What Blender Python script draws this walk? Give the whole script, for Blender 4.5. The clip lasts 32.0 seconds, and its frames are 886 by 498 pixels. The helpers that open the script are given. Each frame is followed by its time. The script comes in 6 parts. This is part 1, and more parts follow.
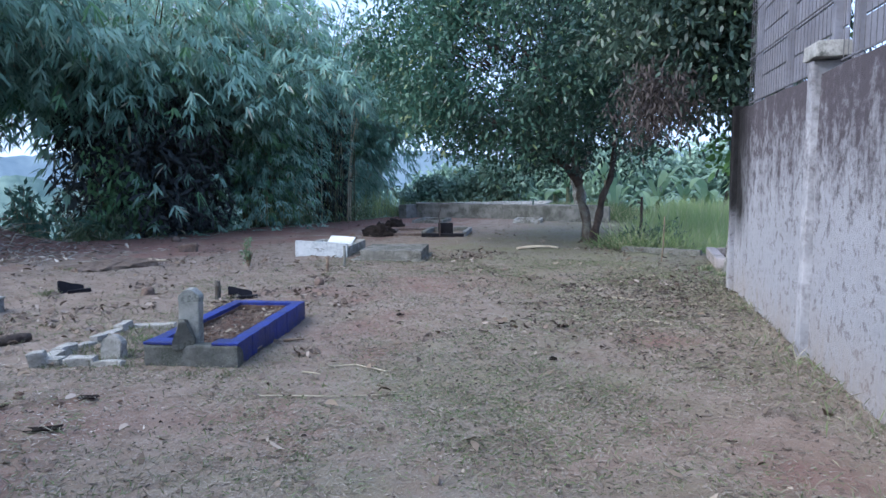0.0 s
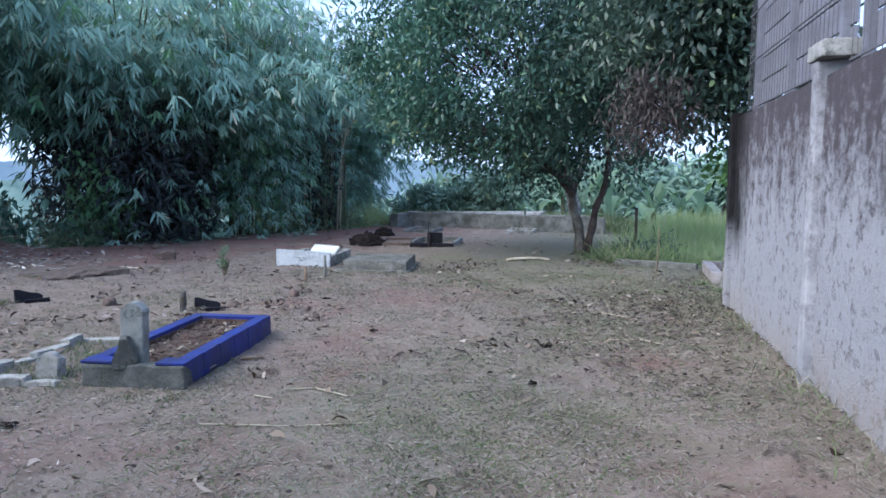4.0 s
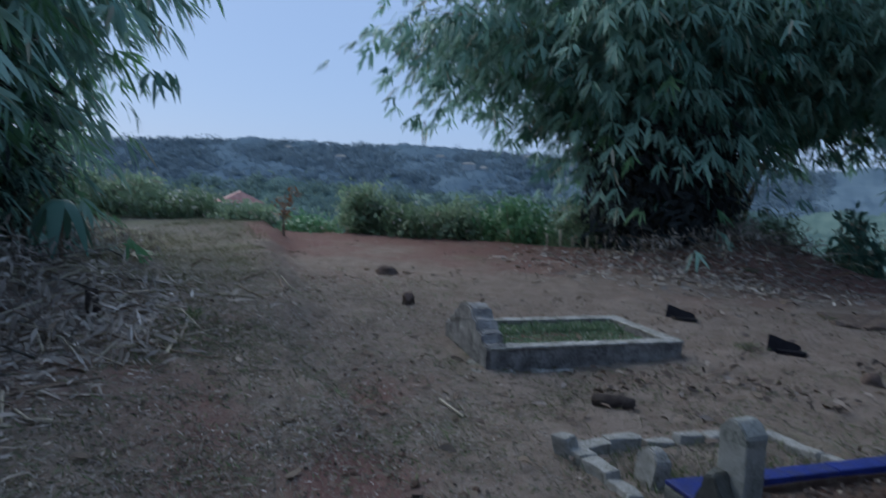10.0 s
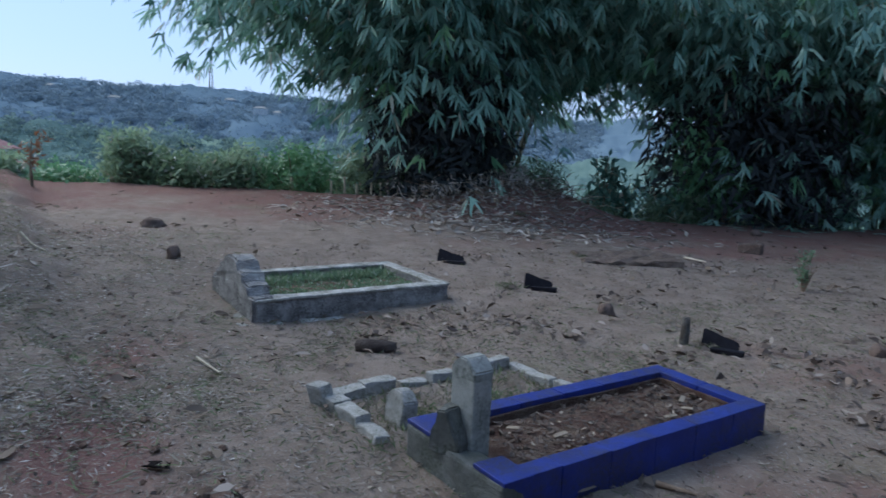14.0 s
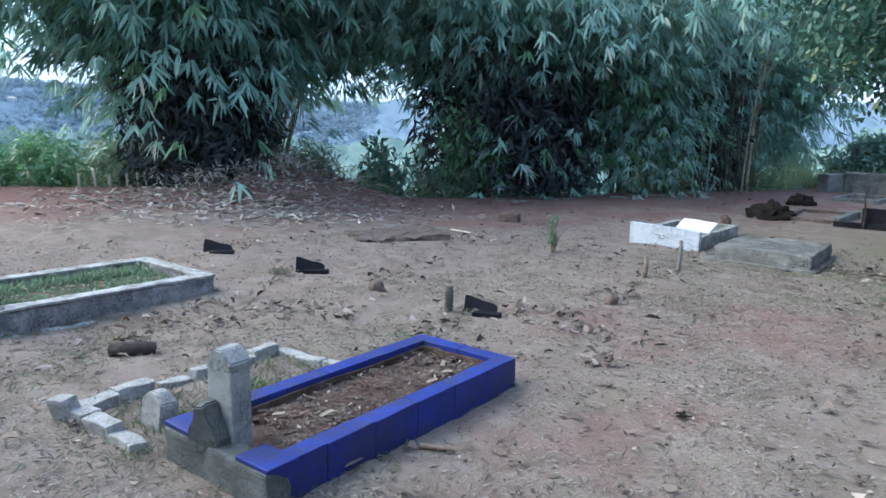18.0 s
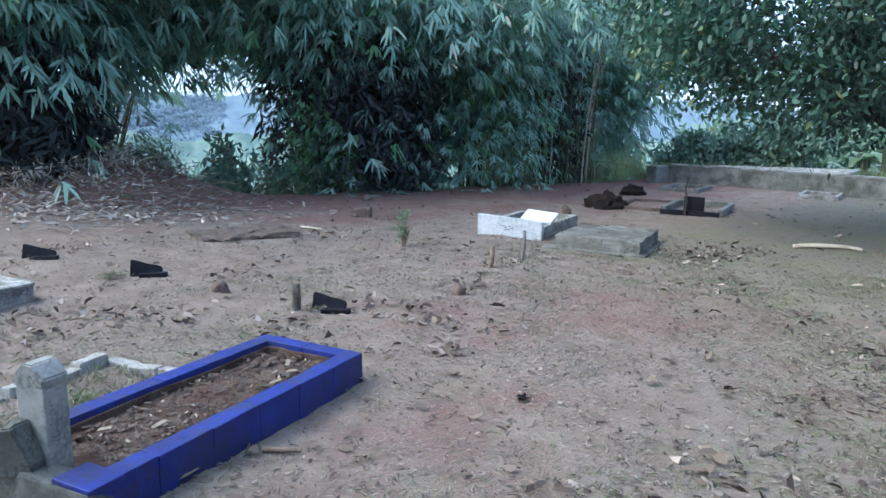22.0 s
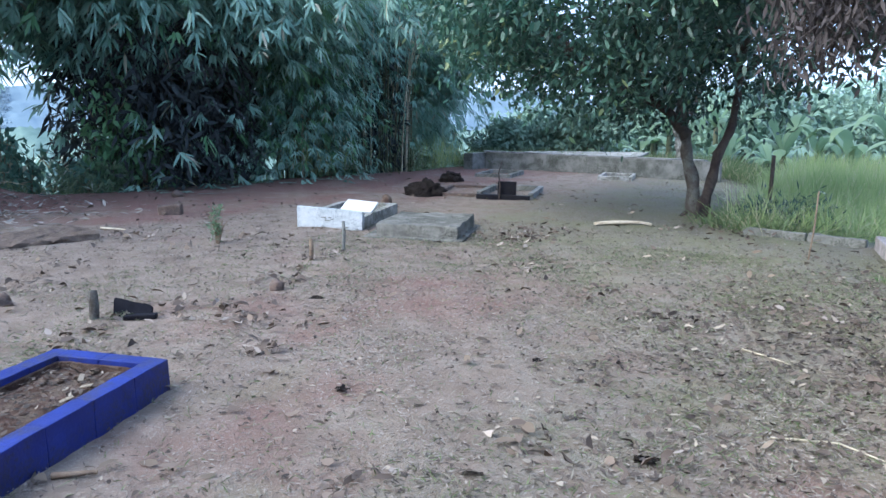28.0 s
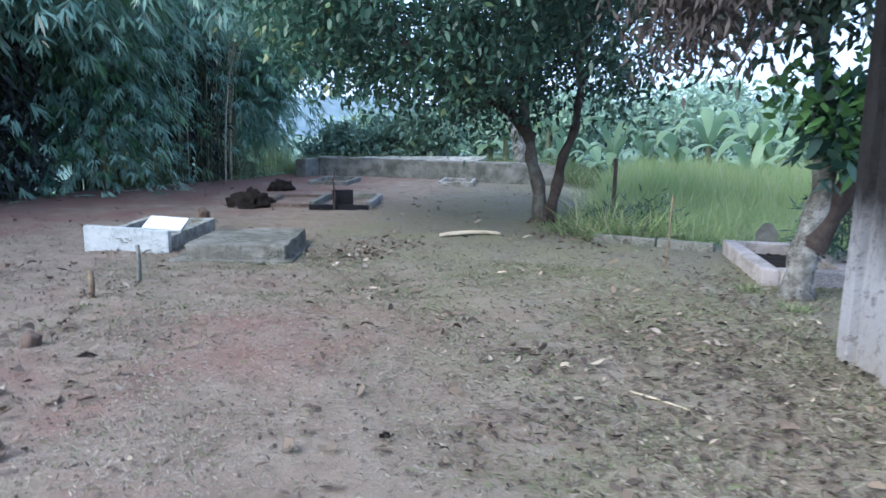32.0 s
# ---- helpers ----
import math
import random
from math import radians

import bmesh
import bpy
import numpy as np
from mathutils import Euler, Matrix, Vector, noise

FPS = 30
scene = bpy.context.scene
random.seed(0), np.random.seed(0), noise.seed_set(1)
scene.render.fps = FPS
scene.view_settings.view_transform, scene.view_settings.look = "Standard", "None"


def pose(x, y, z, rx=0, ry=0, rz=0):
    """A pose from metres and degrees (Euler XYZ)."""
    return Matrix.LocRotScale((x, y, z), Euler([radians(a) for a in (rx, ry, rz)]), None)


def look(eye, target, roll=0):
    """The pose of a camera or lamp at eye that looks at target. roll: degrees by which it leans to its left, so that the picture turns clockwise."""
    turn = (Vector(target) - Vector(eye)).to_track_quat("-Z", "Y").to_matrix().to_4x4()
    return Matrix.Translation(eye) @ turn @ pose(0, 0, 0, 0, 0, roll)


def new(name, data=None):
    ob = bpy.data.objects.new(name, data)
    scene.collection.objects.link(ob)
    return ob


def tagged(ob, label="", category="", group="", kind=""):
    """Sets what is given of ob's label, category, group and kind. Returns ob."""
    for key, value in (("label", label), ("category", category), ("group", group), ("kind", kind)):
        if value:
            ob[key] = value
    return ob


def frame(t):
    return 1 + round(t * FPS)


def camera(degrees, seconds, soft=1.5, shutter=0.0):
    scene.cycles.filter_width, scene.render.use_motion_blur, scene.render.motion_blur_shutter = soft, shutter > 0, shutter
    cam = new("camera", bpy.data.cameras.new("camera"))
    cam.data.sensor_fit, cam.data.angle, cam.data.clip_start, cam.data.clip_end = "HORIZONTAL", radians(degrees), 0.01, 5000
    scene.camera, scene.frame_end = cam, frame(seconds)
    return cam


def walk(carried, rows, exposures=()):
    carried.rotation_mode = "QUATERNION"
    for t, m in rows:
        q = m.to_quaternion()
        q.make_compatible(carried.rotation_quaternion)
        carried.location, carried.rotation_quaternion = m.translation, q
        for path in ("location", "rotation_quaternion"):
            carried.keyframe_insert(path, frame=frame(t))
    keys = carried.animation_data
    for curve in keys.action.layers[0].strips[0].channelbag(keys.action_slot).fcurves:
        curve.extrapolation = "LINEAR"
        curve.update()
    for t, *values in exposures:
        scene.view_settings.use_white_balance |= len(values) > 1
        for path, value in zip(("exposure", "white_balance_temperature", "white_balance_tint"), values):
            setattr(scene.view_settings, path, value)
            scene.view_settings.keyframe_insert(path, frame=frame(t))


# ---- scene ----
cam = camera(64.2, 32.0, shutter=0.5)
PATH = [
    (0, (0.225, 0.535, 1.452), (-0.573, 2.358, 1.247), -0.17),
    (0.5, (0.225, 0.535, 1.452), (-0.573, 2.358, 1.247), -0.17),
    (1, (0.225, 0.535, 1.452), (-0.568, 2.360, 1.254), -0.57),
    (1.5, (0.225, 0.535, 1.452), (-0.571, 2.360, 1.262), -0.14),
    (2, (0.225, 0.535, 1.452), (-0.580, 2.355, 1.259), -0.20),
    (2.5, (0.225, 0.535, 1.452), (-0.562, 2.362, 1.242), 0.27),
    (3, (0.207, 0.608, 1.419), (-0.561, 2.435, 1.147), -0.6),
    (3.5, (0.228, 0.788, 1.425), (-0.543, 2.627, 1.267), 0.2),
    (5.5, (0.046, 1.791, 1.432), (-0.833, 3.565, 1.149), 1.1),
    (6, (-0.062, 2.03, 1.444), (-0.889, 3.843, 1.271), 0.8),
    (6.5, (-0.2, 2.375, 1.448), (-1.006, 4.18, 1.144), -1.3),
    (7, (-0.181, 2.542, 1.482), (-1.375, 4.112, 1.152), 5.4),
    (7.2, (-0.204, 2.588, 1.488), (-1.594, 3.978, 1.122), 4.9),
    (7.5, (-0.283, 2.661, 1.484), (-1.937, 3.745, 1.189), 1.9),
    (8, (-0.477, 2.842, 1.497), (-2.306, 3.578, 1.163), 2.7),
    (8.5, (-0.563, 2.968, 1.503), (-2.498, 3.379, 1.212), 2.3),
    (9, (-0.604, 3.14, 1.512), (-2.564, 3.325, 1.159), 3.3),
    (9.5, (-0.659, 3.235, 1.512), (-2.616, 3.388, 1.131), 2.5),
    (10, (-0.771, 3.295, 1.538), (-2.761, 3.268, 1.345), 2.1),
    (10.5, (-0.823, 3.33, 1.529), (-2.795, 3.112, 1.271), 1.3),
    (11, (-0.793, 3.363, 1.54), (-2.742, 3.044, 1.229), 0.9),
    (11.5, (-0.784, 3.411, 1.538), (-2.735, 3.121, 1.208), 1.5),
    (12, (-0.786, 3.458, 1.55), (-2.762, 3.452, 1.241), 1.8),
    (12.5, (-0.802, 3.491, 1.549), (-2.768, 3.684, 1.232), 2.9),
    (13, (-0.807, 3.512, 1.55), (-2.754, 3.832, 1.227), 2.9),
    (13.5, (-0.797, 3.534, 1.55), (-2.724, 3.966, 1.234), 2.5),
    (14, (-0.788, 3.555, 1.554), (-2.689, 4.091, 1.236), 2.7),
    (14.5, (-0.791, 3.594, 1.551), (-2.647, 4.259, 1.215), 2.9),
    (15, (-0.778, 3.621, 1.55), (-2.599, 4.369, 1.196), 2.7),
    (15.5, (-0.762, 3.642, 1.552), (-2.531, 4.502, 1.187), 2.6),
    (17.5, (-0.722, 3.682, 1.549), (-2.39, 4.721, 1.178), 1.7),
    (18, (-0.713, 3.682, 1.557), (-2.358, 4.764, 1.209), 1.2),
    (18.5, (-0.708, 3.693, 1.549), (-2.323, 4.822, 1.203), 1.4),
    (19, (-0.697, 3.704, 1.545), (-2.283, 4.871, 1.195), 1.1),
    (19.5, (-0.7, 3.711, 1.543), (-2.252, 4.924, 1.197), 1.5),
    (20, (-0.702, 3.72, 1.533), (-2.228, 4.968, 1.191), 1.5),
    (20.5, (-0.687, 3.734, 1.543), (-2.174, 5.025, 1.196), 1.7),
    (21, (-0.683, 3.742, 1.543), (-2.137, 5.071, 1.195), 1.9),
    (21.5, (-0.675, 3.753, 1.546), (-2.091, 5.123, 1.203), 1.8),
    (22, (-0.67, 3.758, 1.549), (-2.063, 5.15, 1.197), 1.3),
    (22.5, (-0.664, 3.766, 1.545), (-2.039, 5.174, 1.191), 1.0),
    (23, (-0.657, 3.769, 1.548), (-2.013, 5.195, 1.188), 1.0),
    (23.5, (-0.655, 3.778, 1.546), (-1.987, 5.225, 1.181), 1.0),
    (24, (-0.647, 3.78, 1.545), (-1.956, 5.248, 1.183), 0.8),
    (24.5, (-0.644, 3.787, 1.545), (-1.928, 5.278, 1.186), 0.6),
    (25, (-0.638, 3.8, 1.542), (-1.882, 5.324, 1.181), 1.0),
    (25.5, (-0.632, 3.81, 1.542), (-1.812, 5.381, 1.17), 1.4),
    (26, (-0.627, 3.822, 1.541), (-1.742, 5.442, 1.178), 1.6),
    (26.5, (-0.622, 3.826, 1.547), (-1.695, 5.476, 1.189), 1.4),
    (28.5, (-0.609, 3.844, 1.54), (-1.611, 5.534, 1.17), 0.5),
    (29, (-0.607, 3.857, 1.539), (-1.595, 5.558, 1.177), 0.7),
    (29.5, (-0.618, 3.891, 1.53), (-1.601, 5.585, 1.122), 2.1),
    (30, (-0.678, 3.938, 1.502), (-1.769, 5.55, 1.044), 3.8),
    (30.5, (-0.782, 4.163, 1.487), (-1.796, 5.835, 1.065), 5.1),
    (31, (-0.831, 4.377, 1.504), (-1.579, 6.17, 1.029), 2.6),
    (31.3, (-0.863, 4.509, 1.505), (-1.59, 6.321, 1.072), 2.9),
    (31.5, (-0.905, 4.618, 1.499), (-1.514, 6.486, 1.121), 4.5),
    (32, (-1.058, 4.86, 1.482), (-1.664, 6.734, 1.133), 0.8),
]
EXPOSURES = [
    (0.0, 2.14, 6380, 15), (3.5, 2.14, 6380, 15), (5.5, 2.28, 6380, 15), (6.8, 2.5, 6400, 15), (7.5, 2.45, 6400, 13), (8.3, 1.4, 6400, 10),
    (9.0, 0.86, 6350, 10), (10.0, 0.6, 6350, 10), (11.0, 0.6, 6300, 10), (12.0, 0.6, 6300, 10), (13.0, 0.92, 6300, 10), (15.0, 1.53, 6300, 10), (15.5, 1.74, 6350, 10),
    (17.5, 2.36, 6500, 10), (22.0, 2.44, 6500, 10), (26.0, 2.48, 6450, 12), (30.0, 2.54, 6450, 12), (31.0, 2.48, 6450, 12), (32.0, 2.44, 6480, 11),
]
walk(cam, [(t, look(eye, target, roll)) for t, eye, target, roll in PATH], EXPOSURES)

# ---- light ----
world = bpy.data.worlds.new("dusk_sky")
scene.world = world
world.use_nodes = True
wn = world.node_tree
wbg = wn.nodes["Background"]
wsky = wn.nodes.new("ShaderNodeTexSky")
wsky.sky_type = "NISHITA"
wsky.sun_disc = False
wsky.sun_elevation, wsky.sun_rotation = radians(30), radians(222)
wsky.air_density, wsky.dust_density, wsky.ozone_density = 1.0, 0.6, 3.0
# a high even cloud veil over the blue
veil = wn.nodes.new("ShaderNodeMix")
veil.data_type = "RGBA"
veil.inputs[0].default_value = 0.86
wn.links.new(wsky.outputs[0], veil.inputs[6])
veil.inputs[7].default_value = (2.6, 3.8, 6.2, 1.0)
wn.links.new(veil.outputs[2], wbg.inputs[0])
wbg.inputs[1].default_value = 0.082
sun_data = bpy.data.lights.new("sun", "SUN")
sun_data.energy, sun_data.angle, sun_data.color = 2.3, radians(75), (0.92, 0.935, 0.91)
sun = new("sun", sun_data)
sun.matrix_world = look((-20.5, -22.5, 17.5), (0, 0, 0))


# ---- materials ----
class Nodes:
    """A small builder for node materials."""

    def __init__(self, name):
        self.mat = bpy.data.materials.new(name)
        self.mat.use_nodes = True
        self.t = self.mat.node_tree
        self.bsdf = self.t.nodes["Principled BSDF"]
        self.out = self.t.nodes["Material Output"]
        self.co = None

    def node(self, kind, **inputs):
        n = self.t.nodes.new(kind)
        for key, value in inputs.items():
            self.put(n.inputs[key.replace("_", " ")], value)
        return n

    def put(self, socket, value):
        if isinstance(value, bpy.types.NodeSocket):
            self.t.links.new(value, socket)
        else:
            socket.default_value = value

    def coords(self):
        if self.co is None:
            self.co = self.t.nodes.new("ShaderNodeTexCoord").outputs["Object"]
        return self.co

    def noise(self, scale, detail=4.0, rough=0.55, vector=None):
        n = self.node("ShaderNodeTexNoise", Scale=scale, Detail=detail, Roughness=rough)
        self.put(n.inputs["Vector"], vector or self.coords())
        return n.outputs["Fac"]

    def ramp(self, fac, lo, hi):
        n = self.node("ShaderNodeMapRange")
        self.put(n.inputs[0], fac)
        n.inputs[1].default_value, n.inputs[2].default_value = lo, hi
        return n.outputs[0]

    def mix(self, fac, a, b):
        n = self.t.nodes.new("ShaderNodeMix")
        n.data_type = "RGBA"
        self.put(n.inputs[0], fac)
        for s, v in ((n.inputs[6], a), (n.inputs[7], b)):
            self.put(s, (*v, 1.0) if isinstance(v, tuple) and len(v) == 3 else v)
        return n.outputs[2]

    def math(self, op, a, b=0.0):
        n = self.t.nodes.new("ShaderNodeMath")
        n.operation = op
        self.put(n.inputs[0], a)
        self.put(n.inputs[1], b)
        return n.outputs[0]

    def bump(self, height, strength=0.4, distance=0.02):
        n = self.node("ShaderNodeBump", Strength=strength, Distance=distance)
        self.put(n.inputs["Height"], height)
        self.put(self.bsdf.inputs["Normal"], n.outputs[0])

    def finish(self, colour, rough=0.85, spec=0.25):
        self.put(self.bsdf.inputs["Base Color"], (*colour, 1.0) if isinstance(colour, tuple) else colour)
        self.put(self.bsdf.inputs["Roughness"], rough)
        self.bsdf.inputs["Specular IOR Level"].default_value = spec
        return self.mat


def rough_material(name, a, b, c=None, scale=6.0, bump=0.4, rough=0.85, dist=0.01, spec=0.25):
    """Two colours mottled at two scales, with stains of a third."""
    m = Nodes(name)
    big, fine = m.noise(scale), m.noise(scale * 9, 6.0, 0.7)
    col = m.mix(m.ramp(big, 0.35, 0.65), a, b)
    if c:
        stain = m.math("MULTIPLY", m.ramp(m.noise(scale * 0.6, 7.0, 0.75), 0.45, 0.58), m.ramp(fine, 0.3, 0.6))
        col = m.mix(stain, col, c)
    col = m.mix(m.math("MULTIPLY", m.ramp(fine, 0.45, 0.8), 0.45), col, tuple(0.55 * v for v in a))
    m.bump(m.math("ADD", fine, m.math("MULTIPLY", big, 0.7)), bump, dist)
    return m.finish(col, rough, spec)


def leaf_material(name, dark, light, dead=None, dead_share=0.0, through_light=0.3, rough=0.5, patch_scale=0.9):
    """Leaves that differ one by one; some light passes through the blade."""
    m = Nodes(name)
    geo = m.t.nodes.new("ShaderNodeNewGeometry")
    rnd = geo.outputs["Random Per Island"]
    patch = m.ramp(m.noise(patch_scale, 2.0), 0.38, 0.62)
    col = m.mix(m.math("ADD", m.math("MULTIPLY", rnd, 0.6), m.math("MULTIPLY", patch, 0.4)), dark, light)
    if dead:
        pick = m.math("GREATER_THAN", m.math("FRACT", m.math("MULTIPLY", rnd, 7.31)), 1.0 - dead_share)
        col = m.mix(pick, col, dead)
    m.finish(col, rough, 0.35)
    tr = m.t.nodes.new("ShaderNodeBsdfTranslucent")
    m.put(tr.inputs[0], col)
    mixed = m.t.nodes.new("ShaderNodeMixShader")
    mixed.inputs[0].default_value = through_light
    m.t.links.new(m.bsdf.outputs[0], mixed.inputs[1])
    m.t.links.new(tr.outputs[0], mixed.inputs[2])
    m.t.links.new(mixed.outputs[0], m.out.inputs[0])
    return m.mat


def ground_material():
    m = Nodes("trodden_earth")
    att = m.t.nodes.new("ShaderNodeAttribute")
    att.attribute_name = "cover"
    sep = m.t.nodes.new("ShaderNodeSeparateColor")
    m.t.links.new(att.outputs["Color"], sep.inputs[0])
    red, grass, wild = sep.outputs[0], sep.outputs[1], sep.outputs[2]
    n1, n2, n3, n4 = m.noise(0.7, 5.0), m.noise(4.0, 6.0, 0.65), m.noise(38.0, 5.0, 0.7), m.noise(160.0, 3.0, 0.7)
    earth = m.mix(m.ramp(n2, 0.35, 0.65), (0.196, 0.153, 0.125), (0.268, 0.218, 0.181))
    earth = m.mix(m.ramp(m.math("ADD", red, m.math("MULTIPLY", m.math("SUBTRACT", n1, 0.5), 2.0)), 0.25, 0.75), earth, (0.205, 0.115, 0.098))
    straw = m.mix(m.ramp(n3, 0.35, 0.65), (0.135, 0.125, 0.10), (0.235, 0.218, 0.183))
    mask = m.ramp(m.math("ADD", grass, m.math("ADD", m.math("MULTIPLY", m.math("SUBTRACT", n2, 0.5), 1.3), m.math("MULTIPLY", m.math("SUBTRACT", n3, 0.5), 0.9))), 0.35, 0.85)
    col = m.mix(mask, earth, straw)
    green = m.ramp(m.math("ADD", m.math("MULTIPLY", m.math("SUBTRACT", m.noise(1.3, 5.0), 0.5), 1.9), m.math("MULTIPLY", grass, 0.52)), 0.2, 0.85)
    col = m.mix(m.math("MULTIPLY", green, 0.75), col, (0.175, 0.18, 0.105))
    # teal in the wild cover puts some valley haze into its colour
    col = m.mix(wild, col, m.mix(m.ramp(m.noise(0.35, 6.0, 0.65), 0.35, 0.65), (0.07, 0.125, 0.09), (0.12, 0.185, 0.14)))
    col = m.mix(m.math("MULTIPLY", m.ramp(n4, 0.55, 0.75), 0.5), col, (0.07, 0.055, 0.045))
    bits = m.math("MULTIPLY", m.math("MULTIPLY", m.ramp(m.noise(70.0, 3.0, 0.75), 0.54, 0.66), m.ramp(n2, 0.3, 0.6)), 0.6)
    col = m.mix(m.math("MULTIPLY", bits, m.math("SUBTRACT", 1.0, wild)), col, (0.36, 0.335, 0.30))
    m.bump(m.math("ADD", m.math("MULTIPLY", n3, 0.7), m.math("ADD", n4, n2)), 0.7, 0.03)
    return m.finish(col, 0.95, 0.1)


def wall_material():
    """Rough grey-white render on a wall, with dark mould running down from the top."""
    m = Nodes("mouldy_render")
    sepc = m.t.nodes.new("ShaderNodeSeparateXYZ")
    m.t.links.new(m.coords(), sepc.inputs[0])
    z = sepc.outputs[2]
    stretch = m.node("ShaderNodeMapping")
    m.put(stretch.inputs["Vector"], m.coords())
    stretch.inputs["Scale"].default_value = (1.0, 1.9, 0.62)
    runs = m.noise(2.4, 8.0, 0.72, stretch.outputs[0])
    blots = m.noise(8.0, 8.0, 0.78)
    fine = m.noise(45.0, 5.0, 0.7)
    base = m.mix(m.ramp(blots, 0.3, 0.7), (0.24, 0.25, 0.282), (0.385, 0.395, 0.43))
    top = m.ramp(z, 0.9, 2.15)
    dirt = m.math("ADD", m.math("MULTIPLY", top, 0.95), m.math("ADD", m.math("MULTIPLY", m.math("SUBTRACT", runs, 0.5), 1.5), m.math("MULTIPLY", m.math("SUBTRACT", blots, 0.5), 2.6)))
    col = m.mix(m.ramp(dirt, 0.16, 0.80), base, (0.075, 0.066, 0.078))
    flecks = m.noise(17.0, 4.0, 0.65, stretch.outputs[0])
    specks = m.math("MAXIMUM", m.math("MULTIPLY", m.ramp(blots, 0.52, 0.57), m.ramp(fine, 0.40, 0.52)), m.math("MULTIPLY", m.ramp(flecks, 0.59, 0.65), m.ramp(runs, 0.42, 0.56)))
    col = m.mix(m.math("MULTIPLY", specks, 0.6), col, (0.06, 0.055, 0.062))
    mould = m.math("MULTIPLY", m.ramp(m.math("ADD", sepc.outputs[1], m.math("MULTIPLY", m.math("SUBTRACT", runs, 0.5), 1.2)), -1.0, -0.35), m.ramp(m.math("ADD", z, m.math("MULTIPLY", runs, 0.8)), 1.0, 1.5))
    col = m.mix(m.math("MULTIPLY", mould, 0.95), col, (0.004, 0.004, 0.005))
    foot = m.math("MULTIPLY", m.ramp(z, 0.55, 0.05), m.ramp(runs, 0.35, 0.6))
    col = m.mix(m.math("MULTIPLY", foot, 0.6), col, (0.30, 0.25, 0.21))
    m.bump(m.math("ADD", m.math("MULTIPLY", blots, 1.2), fine), 0.9, 0.03)
    return m.finish(col, 0.92, 0.2)


M_GROUND = ground_material()
M_WALL = wall_material()
M_CONCRETE = rough_material("weathered_concrete", (0.20, 0.205, 0.205), (0.31, 0.315, 0.31), (0.07, 0.076, 0.07), 5.0, 0.6)
M_KERB = rough_material("stained_grey_kerb", (0.21, 0.208, 0.205), (0.40, 0.395, 0.38), (0.075, 0.072, 0.074), 7.0, 1.0, 0.95, 0.025)
M_STONE = rough_material("grey_green_cement", (0.20, 0.212, 0.20), (0.30, 0.312, 0.295), (0.10, 0.112, 0.098), 7.0, 0.6)
M_DARKCON = rough_material("mossy_concrete", (0.13, 0.135, 0.125), (0.23, 0.23, 0.215), (0.055, 0.062, 0.048), 4.0, 0.8)
M_SLAB = rough_material("mottled_old_cement", (0.115, 0.113, 0.10), (0.235, 0.23, 0.208), (0.042, 0.044, 0.034), 4.0, 0.9)
M_PILLAR = rough_material("grey_cement_pillar", (0.20, 0.207, 0.23), (0.32, 0.327, 0.355), (0.10, 0.095, 0.105), 3.0, 0.6)
M_PALE = rough_material("pale_cement", (0.24, 0.238, 0.22), (0.43, 0.428, 0.405), (0.10, 0.10, 0.075), 9.0, 0.8)
M_BLUE = rough_material("blue_glazed_tile", (0.006, 0.018, 0.14), (0.010, 0.029, 0.21), (0.028, 0.03, 0.06), 6.0, 0.35, 0.5, 0.006, 0.35)
M_WHITE = rough_material("whitewashed_board", (0.40, 0.44, 0.46), (0.52, 0.55, 0.57), (0.23, 0.26, 0.27), 5.0, 0.25, 0.7)
M_BRIGHT = rough_material("white_enamel_board", (0.60, 0.62, 0.62), (0.70, 0.72, 0.72), (0.45, 0.46, 0.46), 6.0, 0.1, 0.5)
M_MOSS = rough_material("dark_mossy_cement", (0.085, 0.09, 0.085), (0.16, 0.165, 0.155), (0.05, 0.06, 0.045), 8.0, 0.9)
M_BLACK = rough_material("black_painted_stone", (0.004, 0.004, 0.007), (0.011, 0.011, 0.018), (0.016, 0.016, 0.018), 9.0, 0.4, 0.6, 0.01, 0.12)
M_SOIL = rough_material("dry_red_soil", (0.10, 0.065, 0.052), (0.17, 0.115, 0.09), (0.24, 0.20, 0.15), 7.0, 1.0, 0.97, 0.03, 0.1)
M_BED = rough_material("dark_red_grave_soil", (0.085, 0.05, 0.04), (0.15, 0.098, 0.08), (0.20, 0.16, 0.125), 11.0, 1.0, 0.97, 0.03, 0.1)
M_EARTH = rough_material("crumbling_earth", (0.17, 0.13, 0.11), (0.26, 0.205, 0.17), (0.11, 0.085, 0.07), 10.0, 1.0, 0.97, 0.03, 0.1)
M_HUSKLEAF = rough_material("dry_tan_leaf", (0.20, 0.165, 0.125), (0.30, 0.255, 0.20), (0.15, 0.12, 0.09), 14.0, 0.4, 0.85)
M_DIRT = rough_material("dark_dug_soil", (0.022, 0.018, 0.017), (0.046, 0.038, 0.035), None, 9.0, 1.0, 0.97, 0.04, 0.1)
M_ROCK = rough_material("brown_fieldstone", (0.12, 0.085, 0.07), (0.19, 0.14, 0.12), (0.07, 0.06, 0.055), 12.0, 0.8, 0.9, 0.02)
M_BARK = rough_material("grey_bark", (0.07, 0.06, 0.052), (0.125, 0.112, 0.10), (0.20, 0.21, 0.20), 9.0, 1.0, 0.95, 0.03)
M_DARKBARK = rough_material("dark_damp_bark", (0.040, 0.031, 0.030), (0.075, 0.058, 0.054), (0.10, 0.085, 0.075), 9.0, 1.0, 0.95, 0.03)
